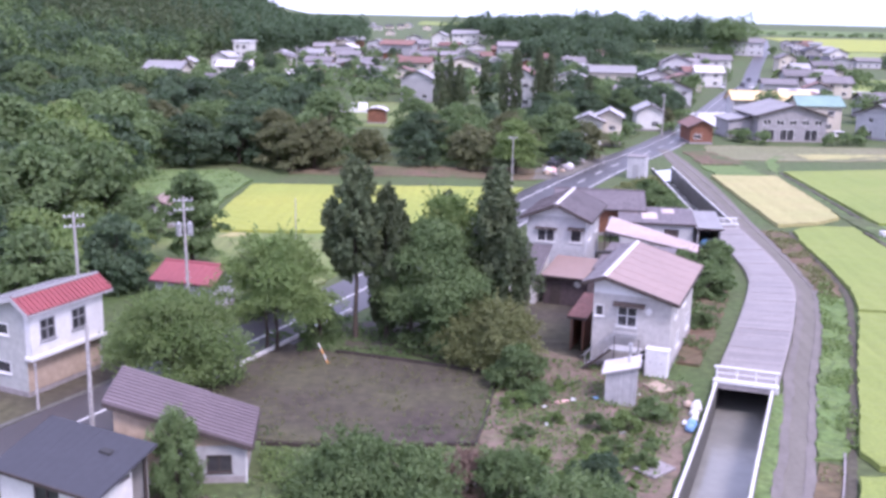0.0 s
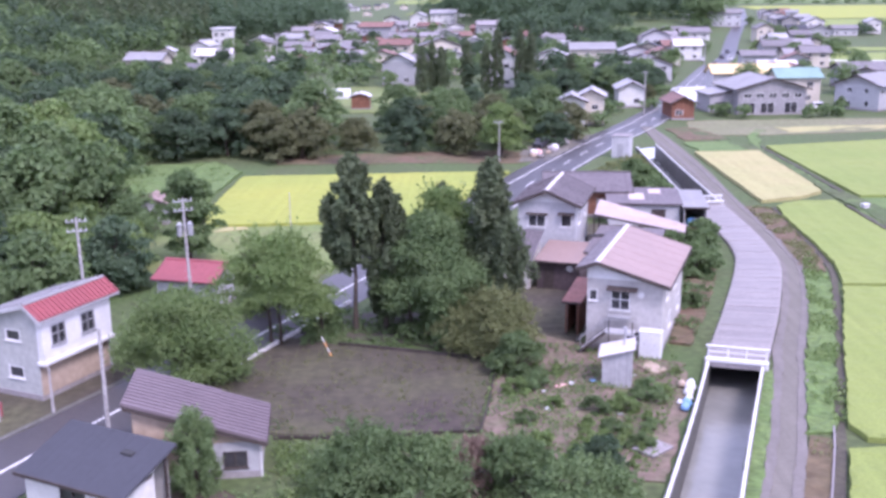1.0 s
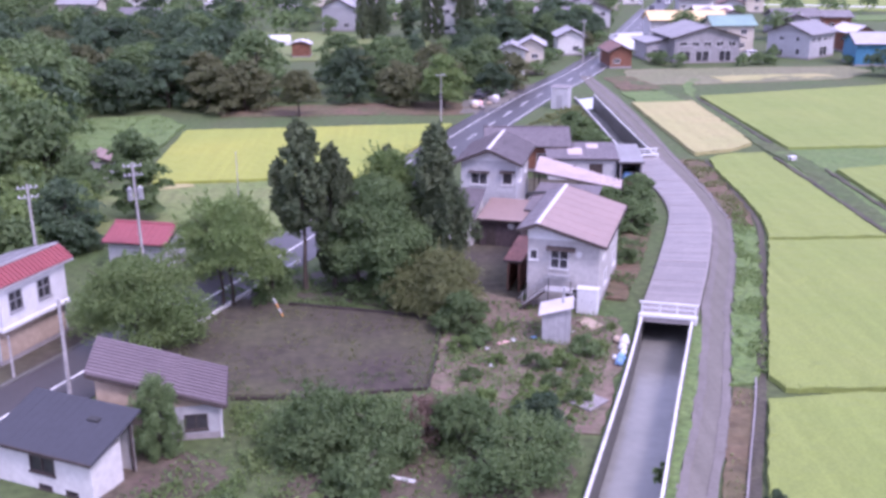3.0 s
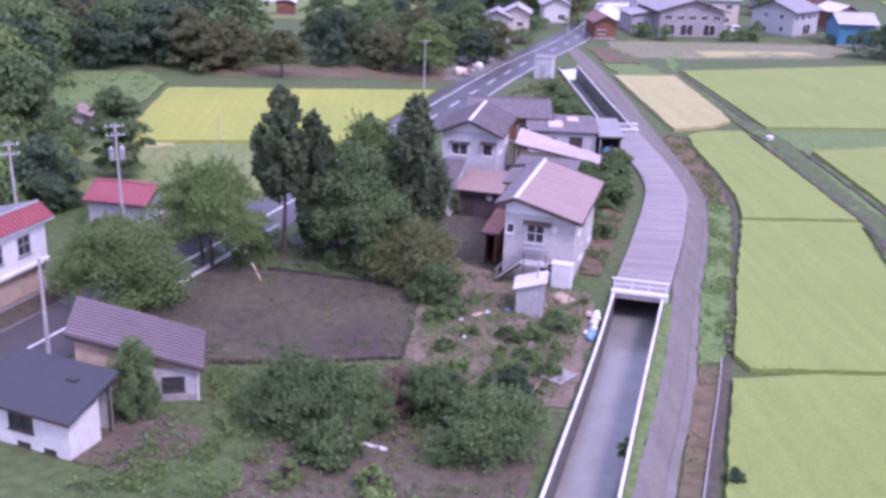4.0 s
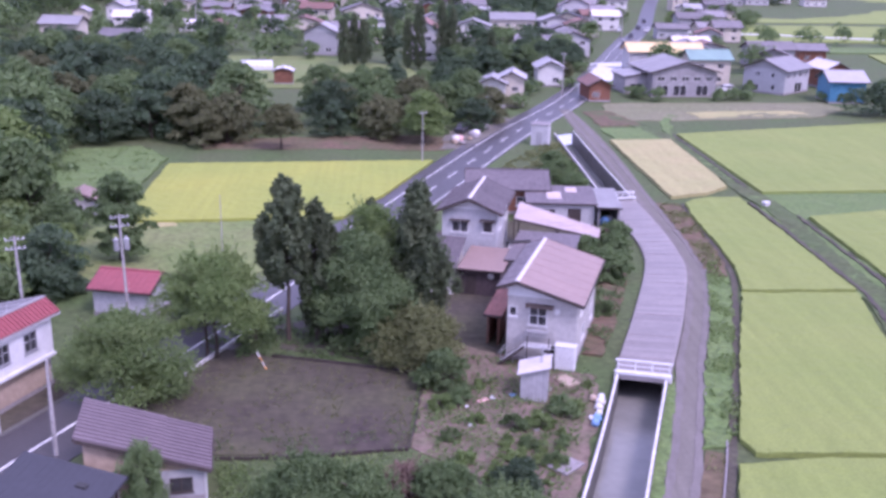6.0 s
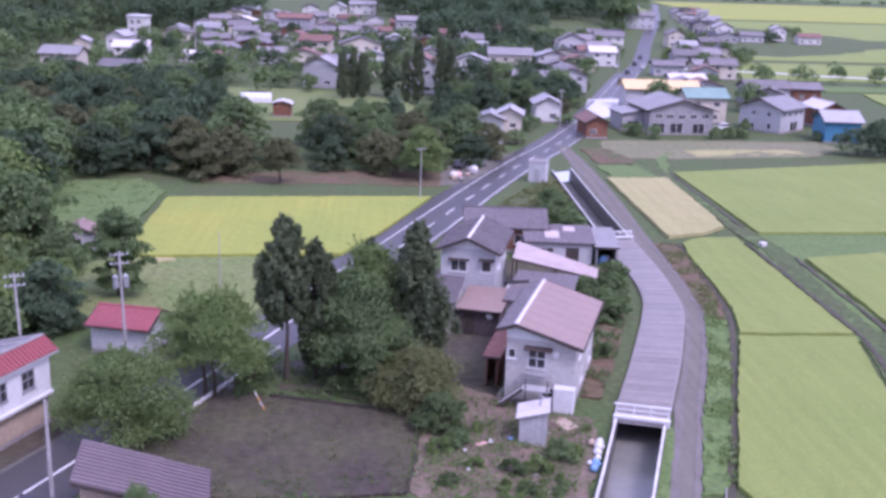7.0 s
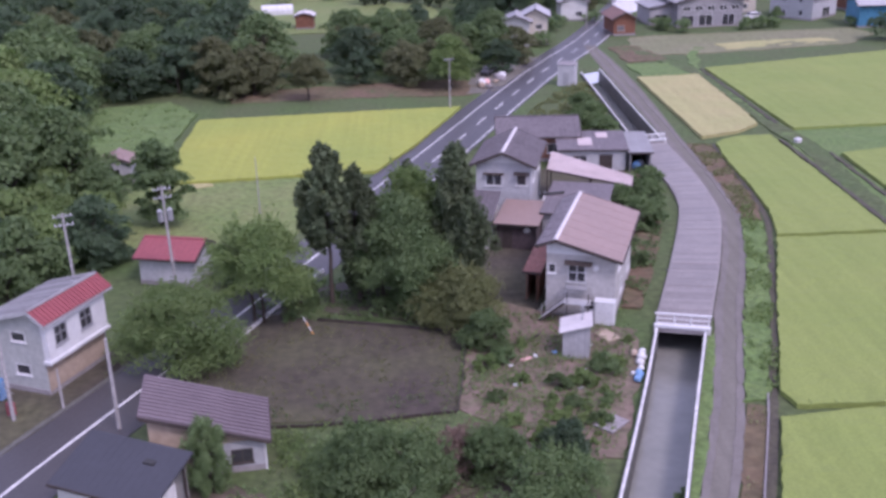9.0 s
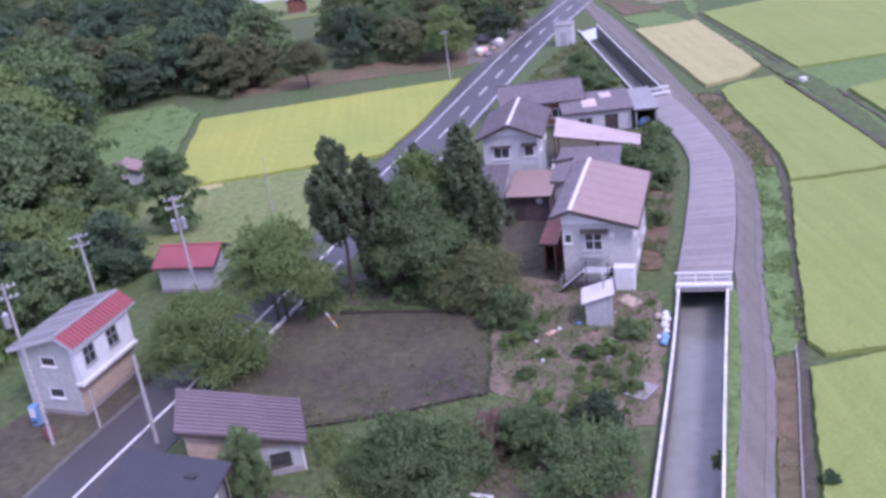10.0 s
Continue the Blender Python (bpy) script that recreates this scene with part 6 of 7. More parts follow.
def tunnel_greenhouse():
    g = thing("greenhouse", pose(-33.8, 233.0, 0, 0, 0, 7), "white plastic tunnel greenhouse on the grass", "greenhouse")
    s = Shape()
    n, r, l = 12, 1.7, 7.2
    v = [(x, 1.7 - r * math.cos(math.pi * i / n), 0.7 + 1.5 * math.sin(math.pi * i / n)) for x in (0, l) for i in range(n + 1)]
    v += [(x, 1.7 + sg * r, 0) for x in (0, l) for sg in (-1, 1)]
    f = [(i, n + 1 + i, n + 2 + i, i + 1) for i in range(n)] + [tuple(range(n + 1)) + (2 * n + 3, 2 * n + 2), tuple(reversed(range(n + 1, 2 * n + 2))) + (2 * n + 4, 2 * n + 5), (2 * n + 2, 2 * n + 4, n + 1, 0), (n, 2 * n + 1, 2 * n + 5, 2 * n + 3)]
    s.add(v, f)
    s.link("cover", WHITE_PAINT, g)
    for k in range(7):
        x = 0.05 + k * (l - 0.1) / 6
        h = Shape()
        arch = [(x + dx, 1.7 - (1.72 + dr) * math.cos(math.pi * i / n), 0.72 + (1.5 + dr) * math.sin(math.pi * i / n)) for i in range(n + 1) for dx, dr in ((-0.025, -0.02), (0.025, -0.02), (0.025, 0.03), (-0.025, 0.03))]
        h.add(arch, [(4 * i + k2, 4 * i + (k2 + 1) % 4, 4 * i + 4 + (k2 + 1) % 4, 4 * i + 4 + k2) for i in range(n) for k2 in range(4)] + [(0, 1, 2, 3), (4 * n + 3, 4 * n + 2, 4 * n + 1, 4 * n)])
        h.link("hoop", METAL, g)


tunnel_greenhouse()
add_house("small brown hut with a white rounded roof on the grass", -24.0, 211.5, 0, 3.7, 4.0, [(-0.35, 2.7), (0.6, 3.2), (1.85, 3.45), (3.1, 3.2), (4.05, 2.7)], BROWN_WALL, WHITE_ROOF, over=0.3, rib_h=0, name="hut", category="hut")


# The bright glare on the street corner is put in as a pale sheet.
sheet("forecourt", [Vector(p) for p in [(45.4, 219.5), (50.0, 223), (54.9, 231), (61.5, 259), (51.0, 255), (47.8, 238)]], PALE_CONCRETE, 0.075, 0.2, 2.0, 0.004, "paving at the street corner, made pale for its glare", "forecourt", seed=76)


def pump_box():
    b = thing("pump_house", pose(21.7, 148.3, 0, 0, 0, -20), "light grey metal pump housing beside the road", "pump house")
    Shape().box(0, 0, 0, 2.6, 2.4, 3.2).link("body", GREY_WALL, b, bevel=0.03)
    Shape().slab([(-0.1, -0.1, 3.28), (2.7, -0.1, 3.28), (2.7, 2.5, 3.34), (-0.1, 2.5, 3.34)], (0, 0, -0.08)).link("roof", CONCRETE, b)
    d = Shape().box(0.8, -0.04, 0.1, 1.7, 0.0, 2.1).link("door", GREY_WALL, b)
    Shape().box(0.9, -0.07, 1.0, 0.96, -0.04, 1.15).link("handle", METAL, d)


pump_box()


def car(x, y, yaw, paint, label):
    c = thing("car", pose(x, y, 0.06, 0, 0, yaw), label, "car")
    s = Shape()
    prof = [(-1.7, 0.35), (-1.7, 0.85), (-1.0, 0.95), (-0.55, 1.45), (1.3, 1.5), (1.65, 1.0), (1.7, 0.35)]
    v = [(px, sy * 0.74, pz) for sy in (-1, 1) for px, pz in prof]
    n = len(prof)
    s.add(v, [tuple(range(n)), tuple(reversed(range(n, 2 * n)))] + [(i, n + i, n + (i + 1) % n, (i + 1) % n) for i in range(n)])
    s.link("body", paint, c, bevel=0.04)
    for sy in (-0.742, 0.742):
        Shape().box(-0.6, min(sy, sy * 1.01), 1.0, 1.35, max(sy, sy * 1.01), 1.38).link("side_window", GLASS, c)
    Shape().slab([(-1.02, -0.62, 1.0), (-1.02, 0.62, 1.0), (-0.62, 0.62, 1.43), (-0.62, -0.62, 1.43)], (-0.02, 0, 0.02)).link("windscreen", GLASS, c)
    for wx in (-1.1, 1.1):
        for wy in (-0.66, 0.66):
            Shape().tube((wx, wy - 0.08, 0.28), (wx, wy + 0.08, 0.28), 0.28, n=12).link("wheel", BLACK, c)


DARK_PAINT = surface("dark_car_paint", (0.05, 0.05, 0.06), (0.06, 0.06, 0.07), 0.3, 1, 3, 0, spec=0.6)
for x, y, yaw, paint, label in ((71.0, 207.0, 10, WHITE_PAINT, "white kei car parked beside the grey houses"), (78.0, 212.0, 100, WHITE_PAINT, "white car parked between the village houses"), (70.4, 301.0, 73, DARK_PAINT, "dark car on the village street"), (78.4, 326.7, 73, DARK_PAINT, "dark car on the village street"),
                                (88.5, 359.3, 73, DARK_PAINT, "dark car far down the street"), (97.6, 388.3, 74, DARK_PAINT, "dark car far down the street"), (115.0, 454.0, 75, DARK_PAINT, "dark car far down the street"), (88.9, 349.0, 73, WHITE_PAINT, "white car far down the street"), (79.4, 347.8, 73, WHITE_PAINT, "white car parked beside the village street"),
                                (12.0, 158.0, 60, DARK_PAINT, "dark car parked beside the stone yard")):
    car(x, y, yaw, paint, label)


# ---------------------------------------------------------------- poles and small roadside things
def utility_pole(label, x, y, height, lean=(0, 0), arms=2, can=0, r=0.13, bare=False):
    p = thing("utility_pole", pose(x, y, hill(x, y), lean[0], lean[1], 20), label, "utility pole")
    Shape().tube((0, 0, -0.2), (0, 0, height), r, r * 0.62, 10).link("shaft", POLE_GREY, p, smooth=False)
    for k in range(arms):
        z = height - 0.35 - k * 0.7
        a = Shape().box(-0.7, 0.10, z, 0.7, 0.17, z + 0.07).link("crossarm", METAL, p)
        for xx in (-0.62, -0.25, 0.25, 0.62):
            Shape().tube((xx, 0.135, z + 0.07), (xx, 0.135, z + 0.24), 0.045, 0.03, 8).link("insulator", WHITE_PAINT, a)
    for k in range(can):
        xx = -0.38 + 0.76 * k
        t = Shape().tube((xx, 0.1, height - 2.9), (xx, 0.1, height - 2.0), 0.22, n=12).link("transformer", METAL, p)
        Shape().tube((xx, 0.1, height - 2.0), (xx, 0.1, height - 1.85), 0.08, n=8).link("bushing", WHITE_PAINT, t)
    if not bare:
        for k in range(6):
            z = 1.9 + 0.45 * k
            Shape().box(-0.24, -0.015, z, 0.24, 0.015, z + 0.03).link("step_bolt", METAL, p)
    return p


utility_pole("grey concrete utility pole in front of the white building", -27.3, 52.8, 11.6, (0, 0), 2, 1)
utility_pole("grey utility pole with two transformers behind the lot", -20.5, 71.0, 9.8, (0, -1), 2, 2)
utility_pole("grey utility pole with crossarms behind the white building", -27.0, 67.0, 9.2, (0, -1), 2, 0)
utility_pole("plain grey pole between the two low houses", -20.2, 51.2, 6.3, (0, 0), 0, 0, 0.14, True)
utility_pole("short grey roadside post", -24.55, 54.1, 2.9, (0, 0), 0, 0, 0.09, True)
utility_pole("thin utility pole at the edge of the rice field", 4.6, 134.4, 7.4, (0, 0), 1, 0, 0.09)
utility_pole("utility pole beside the village street", 35.2, 200.5, 8.5, (0, 0), 1, 0, 0.15)
utility_pole("thin utility pole on the grass", -16.5, 92.0, 6.0, (0, 0), 0, 0, 0.06, True)
utility_pole("utility pole at the village edge", -62.0, 335.0, 11.0, (0, 0), 2, 0, 0.18)
utility_pole("utility pole beside the far street", 76.0, 330.0, 10.0, (0, 0), 2, 0, 0.18)

# leaning orange marker, edging of the lot, kerb by the road
mk = thing("marker_pole", pose(-9.0, 63.8, 0, 0, -24, 10), "leaning orange and white marker pole on the lot", "marker pole")
for k in range(4):
    Shape().tube((0, 0, 0.42 * k - 0.05), (0, 0, 0.42 * (k + 1) - 0.05), 0.055, n=8).link("band", ORANGE if k % 2 == 0 else WHITE_PAINT, mk)
ed = thing("lot_edging", Matrix.Identity(4), "dark timber edging boards round the bare lot", "edging")
LOT = [(-10.6, 50.5), (-7.5, 50.5), (-4.2, 50.7), (-1.5, 51.2), (1.1, 51.5), (1.6, 55), (2.0, 59), (2.3, 63.0), (-0.8, 63.9), (-3.6, 64.8), (-6.2, 65.5), (-8.9, 66.2)]
for (ax, ay), (bx, by) in zip(LOT, LOT[1:]):
    Shape().bar((ax, ay, 0.1), (bx, by, 0.1), 0.08, 0.26).link("board", DARK_WOOD, ed)
side = [(p + Vector((-(q - p).y, (q - p).x)).normalized() * -2.3) for p, q in zip(ROAD, ROAD[1:]) if 59 < p.y < 78]
kb = thing("roadside_kerb", Matrix.Identity(4), "pale concrete kerb stones along the road", "kerb", kind="structure")
for a, b in zip(side, side[1:]):
    n = max(1, int((b - a).length / 0.9))
    for i in range(n):
        p, q = a.lerp(b, (i + 0.02) / n), a.lerp(b, (i + 0.98) / n)
        Shape().bar((p.x, p.y, 0.14), (q.x, q.y, 0.14), 0.2, 0.3).link("kerb_stone", PALE_CONCRETE, kb)
drain = smooth_line([Vector(p) for p in [(-31.2, 37), (-27.4, 47), (-25.8, 51.0), (-23.2, 56.6), (-21.0, 62)]], 2.0)
sheet("gutter", ribbon(drain, 0.2, 0.2), DARK_CONCRETE, 0.07, 0.1, 1.0, 0, "dark open roadside gutter", "gutter", seed=61)
sheet("forecourt", [Vector(p) for p in [(-36, 40), (-28.0, 44), (-24.0, 53.0), (-21.2, 60.5), (-22.4, 63.5), (-24.6, 62.2), (-27.0, 56.4), (-30.5, 57.4), (-33.5, 53.5), (-34.5, 47)]], EARTH, 0.035, 0.1, 1.2, 0.01, "worn brown earth forecourt before the white building", "forecourt", jitter=0.3, seed=62)
ditch = smooth_line([Vector(p) for p in [(9.2, 16), (14.1, 31), (17.2, 39.7), (20.7, 49.2), (22.4, 54.4), (24.9, 61.2), (27.3, 68.4), (30.6, 78.6), (32.3, 84.3), (33.5, 91), (34.1, 97.5), (34.8, 104), (35.2, 112.4)]], 1.5)
sheet("ditch", ribbon(ditch, 0.28, 0.28), WET_AND_SHADE_SOIL, 0.06, 0.1, 0.8, 0.01, "narrow dark ditch beside the rice fields", "ditch", jitter=0.06, seed=63)
for k, line in enumerate(([(46.3, 157), (46.2, 140), (46.0, 121)], [(43.8, 113), (43.5, 97), (43.2, 84), (42.8, 78), (40.4, 67), (37.4, 52)], [(47.4, 107), (46.9, 95), (46.4, 82)])):
    sheet("ditch", ribbon(smooth_line([Vector(p) for p in line]), 0.25, 0.25), WET_AND_SHADE_SOIL, 0.2, 0.2, 0.8, 0.01, "narrow dark ditch along the grassy farm track", "ditch", jitter=0.12, seed=75 + k)
gut = thing("field_gutter", Matrix.Identity(4), "pale concrete gutter beside the rice field", "gutter")
near_ditch = [p for p in ditch if p.y < 52]
for a, b in zip(near_ditch, near_ditch[1:]):
    n = (b - a).normalized()
    o = Vector((-n.y, n.x)) * 0.34
    Shape().bar((a.x + o.x, a.y + o.y, 0.12), (b.x + o.x, b.y + o.y, 0.12), 0.1, 0.22).link("gutter_side", CONCRETE, gut)


def lump(name, label, category, x, y, z, size, material, seed, squash=0.7, group=""):
    """A soft irregular lump such as a bag or a boulder."""
    bm = bmesh.new()
    bmesh.ops.create_icosphere(bm, subdivisions=2, radius=size)
    for v in bm.verts:
        k = 1 + 0.28 * noise.noise(v.co * (1.6 / size) + Vector((seed * 3.1, 0, 0)))
        v.co = Vector((v.co.x * k, v.co.y * k * 0.85, max(-size * 0.35, v.co.z * k) * squash))
    mesh = bpy.data.meshes.new(name)
    bm.to_mesh(mesh)
    bm.free()
    mesh.materials.append(material)
    mesh.polygons.foreach_set("use_smooth", [True] * len(mesh.polygons))
    ob = new(name, mesh)
    ob.matrix_world = pose(x, y, z, 0, 0, seed * 57)
    return tagged(ob, label, category, group)


for k, (x, y, mat_, sz) in enumerate([(13.35, 54.6, BLUE_PLASTIC, 0.34), (13.6, 55.3, BLUE_PLASTIC, 0.36), (13.9, 56.1, WHITE_PAINT, 0.26), (13.2, 55.4, WHITE_PAINT, 0.2), (14.0, 56.9, PALE_CONCRETE, 0.34), (14.3, 57.7, PALE_CONCRETE, 0.38), (14.5, 58.5, WHITE_PAINT, 0.3), (13.9, 58.3, BEIGE_WALL, 0.34)]):
    lump("bag", ("crumpled blue plastic bag" if mat_ is BLUE_PLASTIC else "pale rubble sack") + " beside the canal wall", "bag", x, y, 0.22, sz, mat_, k + 1, 0.9, "bags by the canal")
for k, (x, y, w, l, mat_, text) in enumerate([(5.3, 54.7, 0.55, 0.4, WHITE_PAINT, "white plastic sheet lying in the garden"), (6.3, 58.3, 0.9, 0.4, PINK_PLASTIC, "pink plastic tray lying in the garden"), (7.0, 58.7, 0.5, 0.3, WHITE_PAINT, "white scrap lying in the garden"), (8.4, 59.2, 0.4, 0.35, BLUE_PLASTIC, "pale blue bucket lid in the garden"),
                                              (5.1, 57.4, 0.3, 0.3, WHITE_PAINT, "white scrap lying in the garden"), (6.4, 61.6, 0.7, 0.3, CONCRETE, "grey board lying in the garden"), (7.4, 61.9, 0.8, 0.25, DARK_WOOD, "dark board lying in the garden"), (9.9, 56.2, 0.6, 0.5, WHITE_PAINT, "white tray in front of the shed"), (12.6, 61.4, 1.7, 1.2, BEIGE_WALL, "pale wooden panel lying on the ground"),
                                              (10.9, 60.2, 0.8, 0.25, WHITE_PAINT, "white board lying beside the shed"), (9.4, 53.9, 0.35, 0.3, LIGHT_ROOF, "light tin lying among weeds"), (10.5, 49.2, 2.0, 1.4, CONCRETE, "grey concrete slab beside the canal")]):
    b = Shape(pose(x, y, 0.10 + 0.01 * (k % 3), 3, 2, k * 37)).box(-w / 2, -l / 2, 0, w / 2, l / 2, 0.05 if w < 1 else 0.09).link("scrap", mat_, bevel=0.012)
    tagged(b, text, "scrap")
fb = thing("valve_box", pose(45.3, 111.6, 0.15, 0, 0, 20), "small whitewashed concrete valve box on the farm track", "valve box")
Shape().box(-0.35, -0.3, 0, 0.35, 0.3, 0.4).link("body", PALE_CONCRETE, fb, bevel=0.02)
Shape().box(-0.4, -0.35, 0.4, 0.4, 0.35, 0.47).link("lid", WHITE_PAINT, fb, bevel=0.015)
pl = Shape(pose(-0.5, 41.0, 0.1, 0, 0, -24)).box(-0.8, -0.14, 0, 0.8, 0.14, 0.07).link("plank", WHITE_PAINT, bevel=0.01)
tagged(pl, "weathered white plank lying on bare soil", "plank")
hb = thing("hydrant_box", pose(-27.9, 53.3, 0, 0, 0, -20), "red hydrant box at the foot of the pole", "hydrant box")
Shape().box(0, 0, 0.1, 0.5, 0.35, 1.0).link("body", RED_ROOF, hb, bevel=0.02)
Shape().box(0.05, -0.02, 0.2, 0.45, 0.0, 0.9).link("door", RED_ROOF, hb)
Shape().box(0.05, 0.05, 0, 0.45, 0.3, 0.1).link("foot", CONCRETE, hb)
vb = thing("vending_machine", pose(-29.45, 55.5, 0, 0, 0, -20), "slim pale blue vending machine against the pale wall", "vending machine")
Shape().box(0, 0, 0.08, 0.55, 0.5, 1.55).link("body", BLUE_PLASTIC, vb, bevel=0.02)
Shape().box(0.05, -0.03, 0.75, 0.5, 0.0, 1.45).link("display", WHITE_PAINT, vb)
Shape().box(0.08, -0.02, 0.3, 0.47, 0.0, 0.45).link("outlet", BLACK, vb)
# clutter between the houses
for k, (x, y, z, sz, mat_) in enumerate([(12.0, 92.2, 0.3, 0.5, WHITE_PAINT), (12.5, 93.4, 0.3, 0.6, PALE_CONCRETE), (11.9, 90.6, 0.25, 0.4, DARK_WOOD), (12.7, 91.2, 0.3, 0.45, BLUE_PLASTIC), (24.0, 103.6, 0.3, 0.55, BLUE_PLASTIC), (24.6, 104.0, 0.3, 0.5, GREY_WALL)]):
    lump("sack", "bulky sack stored between the outbuildings", "sack", x, y, z, sz, mat_, k + 21, 1.2, "stored sacks")
for k in range(16):
    dx, dy = dice.uniform(0, 6), dice.uniform(0, 18)
    lump("boulder", "pale reddish garden boulder in the stone yard", "boulder", 8.6 + dx * 0.5 + dy * 0.33, 146.5 + dy, 0.3, dice.uniform(0.4, 0.9), dice.choice([PALE_CONCRETE, CONCRETE, PINK_PLASTIC if k % 5 == 0 else BEIGE_WALL]), k + 40, 0.8, "boulders of the stone yard")
sheet("stone_yard", [Vector(p) for p in [(7.6, 144), (11.8, 145), (18.6, 162), (22, 172), (15, 171), (9, 156)]], GRAVEL, 0.08, 0.15, 2.0, 0.02, "pale gravel stone yard beside the road", "stone yard", jitter=0.3, seed=64)


# ---------------------------------------------------------------- far woods, weeds
def canopy(name, label, spots, radius, height, leaves, size, material, seed, cone=False, category="wood"):
    """Many crowns in one mesh."""
    rng = np.random.default_rng(seed)
    cs, os_ = [], []
    for x, y in spots:
        r, h = radius * rng.uniform(0.7, 1.3), height * rng.uniform(0.75, 1.2)
        q = rng.normal(0, 1, (leaves, 3))
        q /= np.linalg.norm(q, axis=1, keepdims=True)
        q[:, 2] = np.abs(q[:, 2])
        if cone:
            t = rng.uniform(0, 1, leaves) ** 1.2
            ang = rng.uniform(0, 6.283, leaves)
            rr = r * (1 - t) ** 0.7 * rng.uniform(0.7, 1.1, leaves) * (1 + 0.25 * np.sin(t * 23 + x))
            p = np.stack([rr * np.cos(ang), rr * np.sin(ang), h * (0.05 + 0.95 * t)], 1)
        else:
            lobe = rng.normal(0, 1, (8, 3))
            lobe[:, 2] = np.abs(lobe[:, 2]) * 0.9
            lobe /= np.linalg.norm(lobe, axis=1, keepdims=True)
            which = rng.integers(0, 8, leaves)
            p = (lobe[which] * 0.58 + q * 0.46 * rng.uniform(0.75, 1.1, (leaves, 1))) * np.array([r, r, h * 0.58])
            p[:, 2] += h * 0.34
            low = rng.random(leaves) < 0.15
            p[low, 2] *= rng.uniform(0.1, 0.8, low.sum())
            q = q * 0.7 + lobe[which] * 0.4
        p += np.array([x, y, hill(x, y)])
        cs.append(p)
        os_.append(q + np.array([0, 0, 0.4]))
    ob = new(name, leaf_mesh(name, np.concatenate(cs), np.concatenate(os_), size, rng, material, 0.35))
    return tagged(ob, label, category, "", "stuff")


def spots_in(poly, spacing, seed, clear=()):
    rng = np.random.default_rng(seed)
    xs, ys = [p[0] for p in poly], [p[1] for p in poly]
    gx, gy = np.meshgrid(np.arange(min(xs), max(xs), spacing), np.arange(min(ys), max(ys), spacing))
    q = np.stack([gx.ravel(), gy.ravel()], 1) + rng.uniform(-0.45, 0.45, (gx.size, 2)) * spacing
    q = q[inside_many(q, poly)]
    return [(a, b) for a, b in q if all((a - c) ** 2 + (b - d) ** 2 > (e + 2) ** 2 for c, d, e in clear)]


near_hill = [(-118, 150), (-96, 262), (-112, 330), (-118, 420), (-125, 520), (-330, 520), (-300, 200)]
foot_wood = spots_in([(-118, 430), (-84, 500), (-66, 560), (-95, 760), (-150, 1100), (-200, 1100), (-150, 760), (-122, 520)], 8.5, 31, BUILT)
canopy("foothill_wood", "dark wood at the foot of the hill", foot_wood, 5.8, 17, 220, 0.85, LEAF_DARK, 32)
sp = spots_in(near_hill, 6.5, 1)
canopy("hillside_wood", "dense mixed green wood on the hillside", sp[::2], 5.8, 12, 230, 0.75, LEAF_MID, 2)
canopy("hillside_wood", "dense dark green wood on the hillside", sp[1::2], 5.6, 13, 230, 0.75, LEAF_DARK, 3)
canopy("cedar_plantation", "dark cedar plantation on the hill", spots_in([(-125, 330), (-112, 520), (-330, 520), (-300, 300)], 9, 4), 3.4, 19, 170, 0.8, LEAF_CEDAR, 5, True)
far_hill = [(-125, 520), (-150, 760), (-190, 1100), (-560, 1100), (-420, 520)]
canopy("distant_wood", "dark green distant hill wood", spots_in(far_hill, 13, 6), 9, 18, 200, 1.4, LEAF_DARK, 7)
canopy("village_grove", "dark tall grove behind the village", spots_in([(8, 505), (60, 500), (130, 560), (150, 640), (60, 700), (-30, 640)], 9.0, 8, BUILT), 6.2, 17, 260, 0.85, LEAF_DARK, 9)
canopy("village_grove", "large rounded trees beside the village street", [(128, 590), (134, 596), (140, 588), (146, 598), (135, 604), (128, 602)], 8.5, 21, 320, 1.0, LEAF_MID, 10)
canopy("village_trees", "garden trees scattered among the village houses", spots_in([(-95, 262), (-40, 250), (30, 262), (40, 330), (110, 420), (40, 500), (-60, 480), (-118, 430)], 13, 11, BUILT), 3.6, 6.5, 300, 0.62, LEAF_MID, 12)
canopy("village_trees", "dark garden trees among the village houses", spots_in([(-90, 262), (-20, 245), (30, 245), (48, 330), (70, 420), (-60, 440)], 19, 13, BUILT), 3.4, 8.0, 300, 0.62, LEAF_DARK, 14)
canopy("village_trees", "green garden trees along the far village street", spots_in([(60, 282), (100, 288), (146, 400), (150, 520), (112, 520), (84, 430), (60, 330)], 13, 45, BUILT), 3.4, 6.0, 320, 0.55, LEAF_MID, 46)
canopy("village_trees", "dark garden trees between the village roofs", spots_in([(14, 268), (44, 268), (66, 330), (78, 420), (60, 470), (14, 400)], 11, 47, BUILT), 3.6, 7.0, 320, 0.55, LEAF_DARK, 48)
canopy("street_trees", "trees beside the far village street", [(88, 238), (92, 242), (66, 238), (70, 242), (64, 234), (30, 232), (34, 240), (112, 300), (118, 310), (126, 300), (140, 310), (152, 305), (215, 540), (220, 545), (208, 546), (45, 262), (60, 300), (62, 310)], 3.8, 7.0, 420, 0.55, LEAF_MID, 15)
canopy("field_trees", "dark trees at the edge of the fields", [(86.5, 178.5), (89, 176.5), (91.5, 180), (94, 177), (96.5, 181), (93.5, 183), (99, 179), (185, 496), (188, 498), (190, 495), (187, 492)], 3.6, 6.4, 420, 0.45, LEAF_DARK, 16)
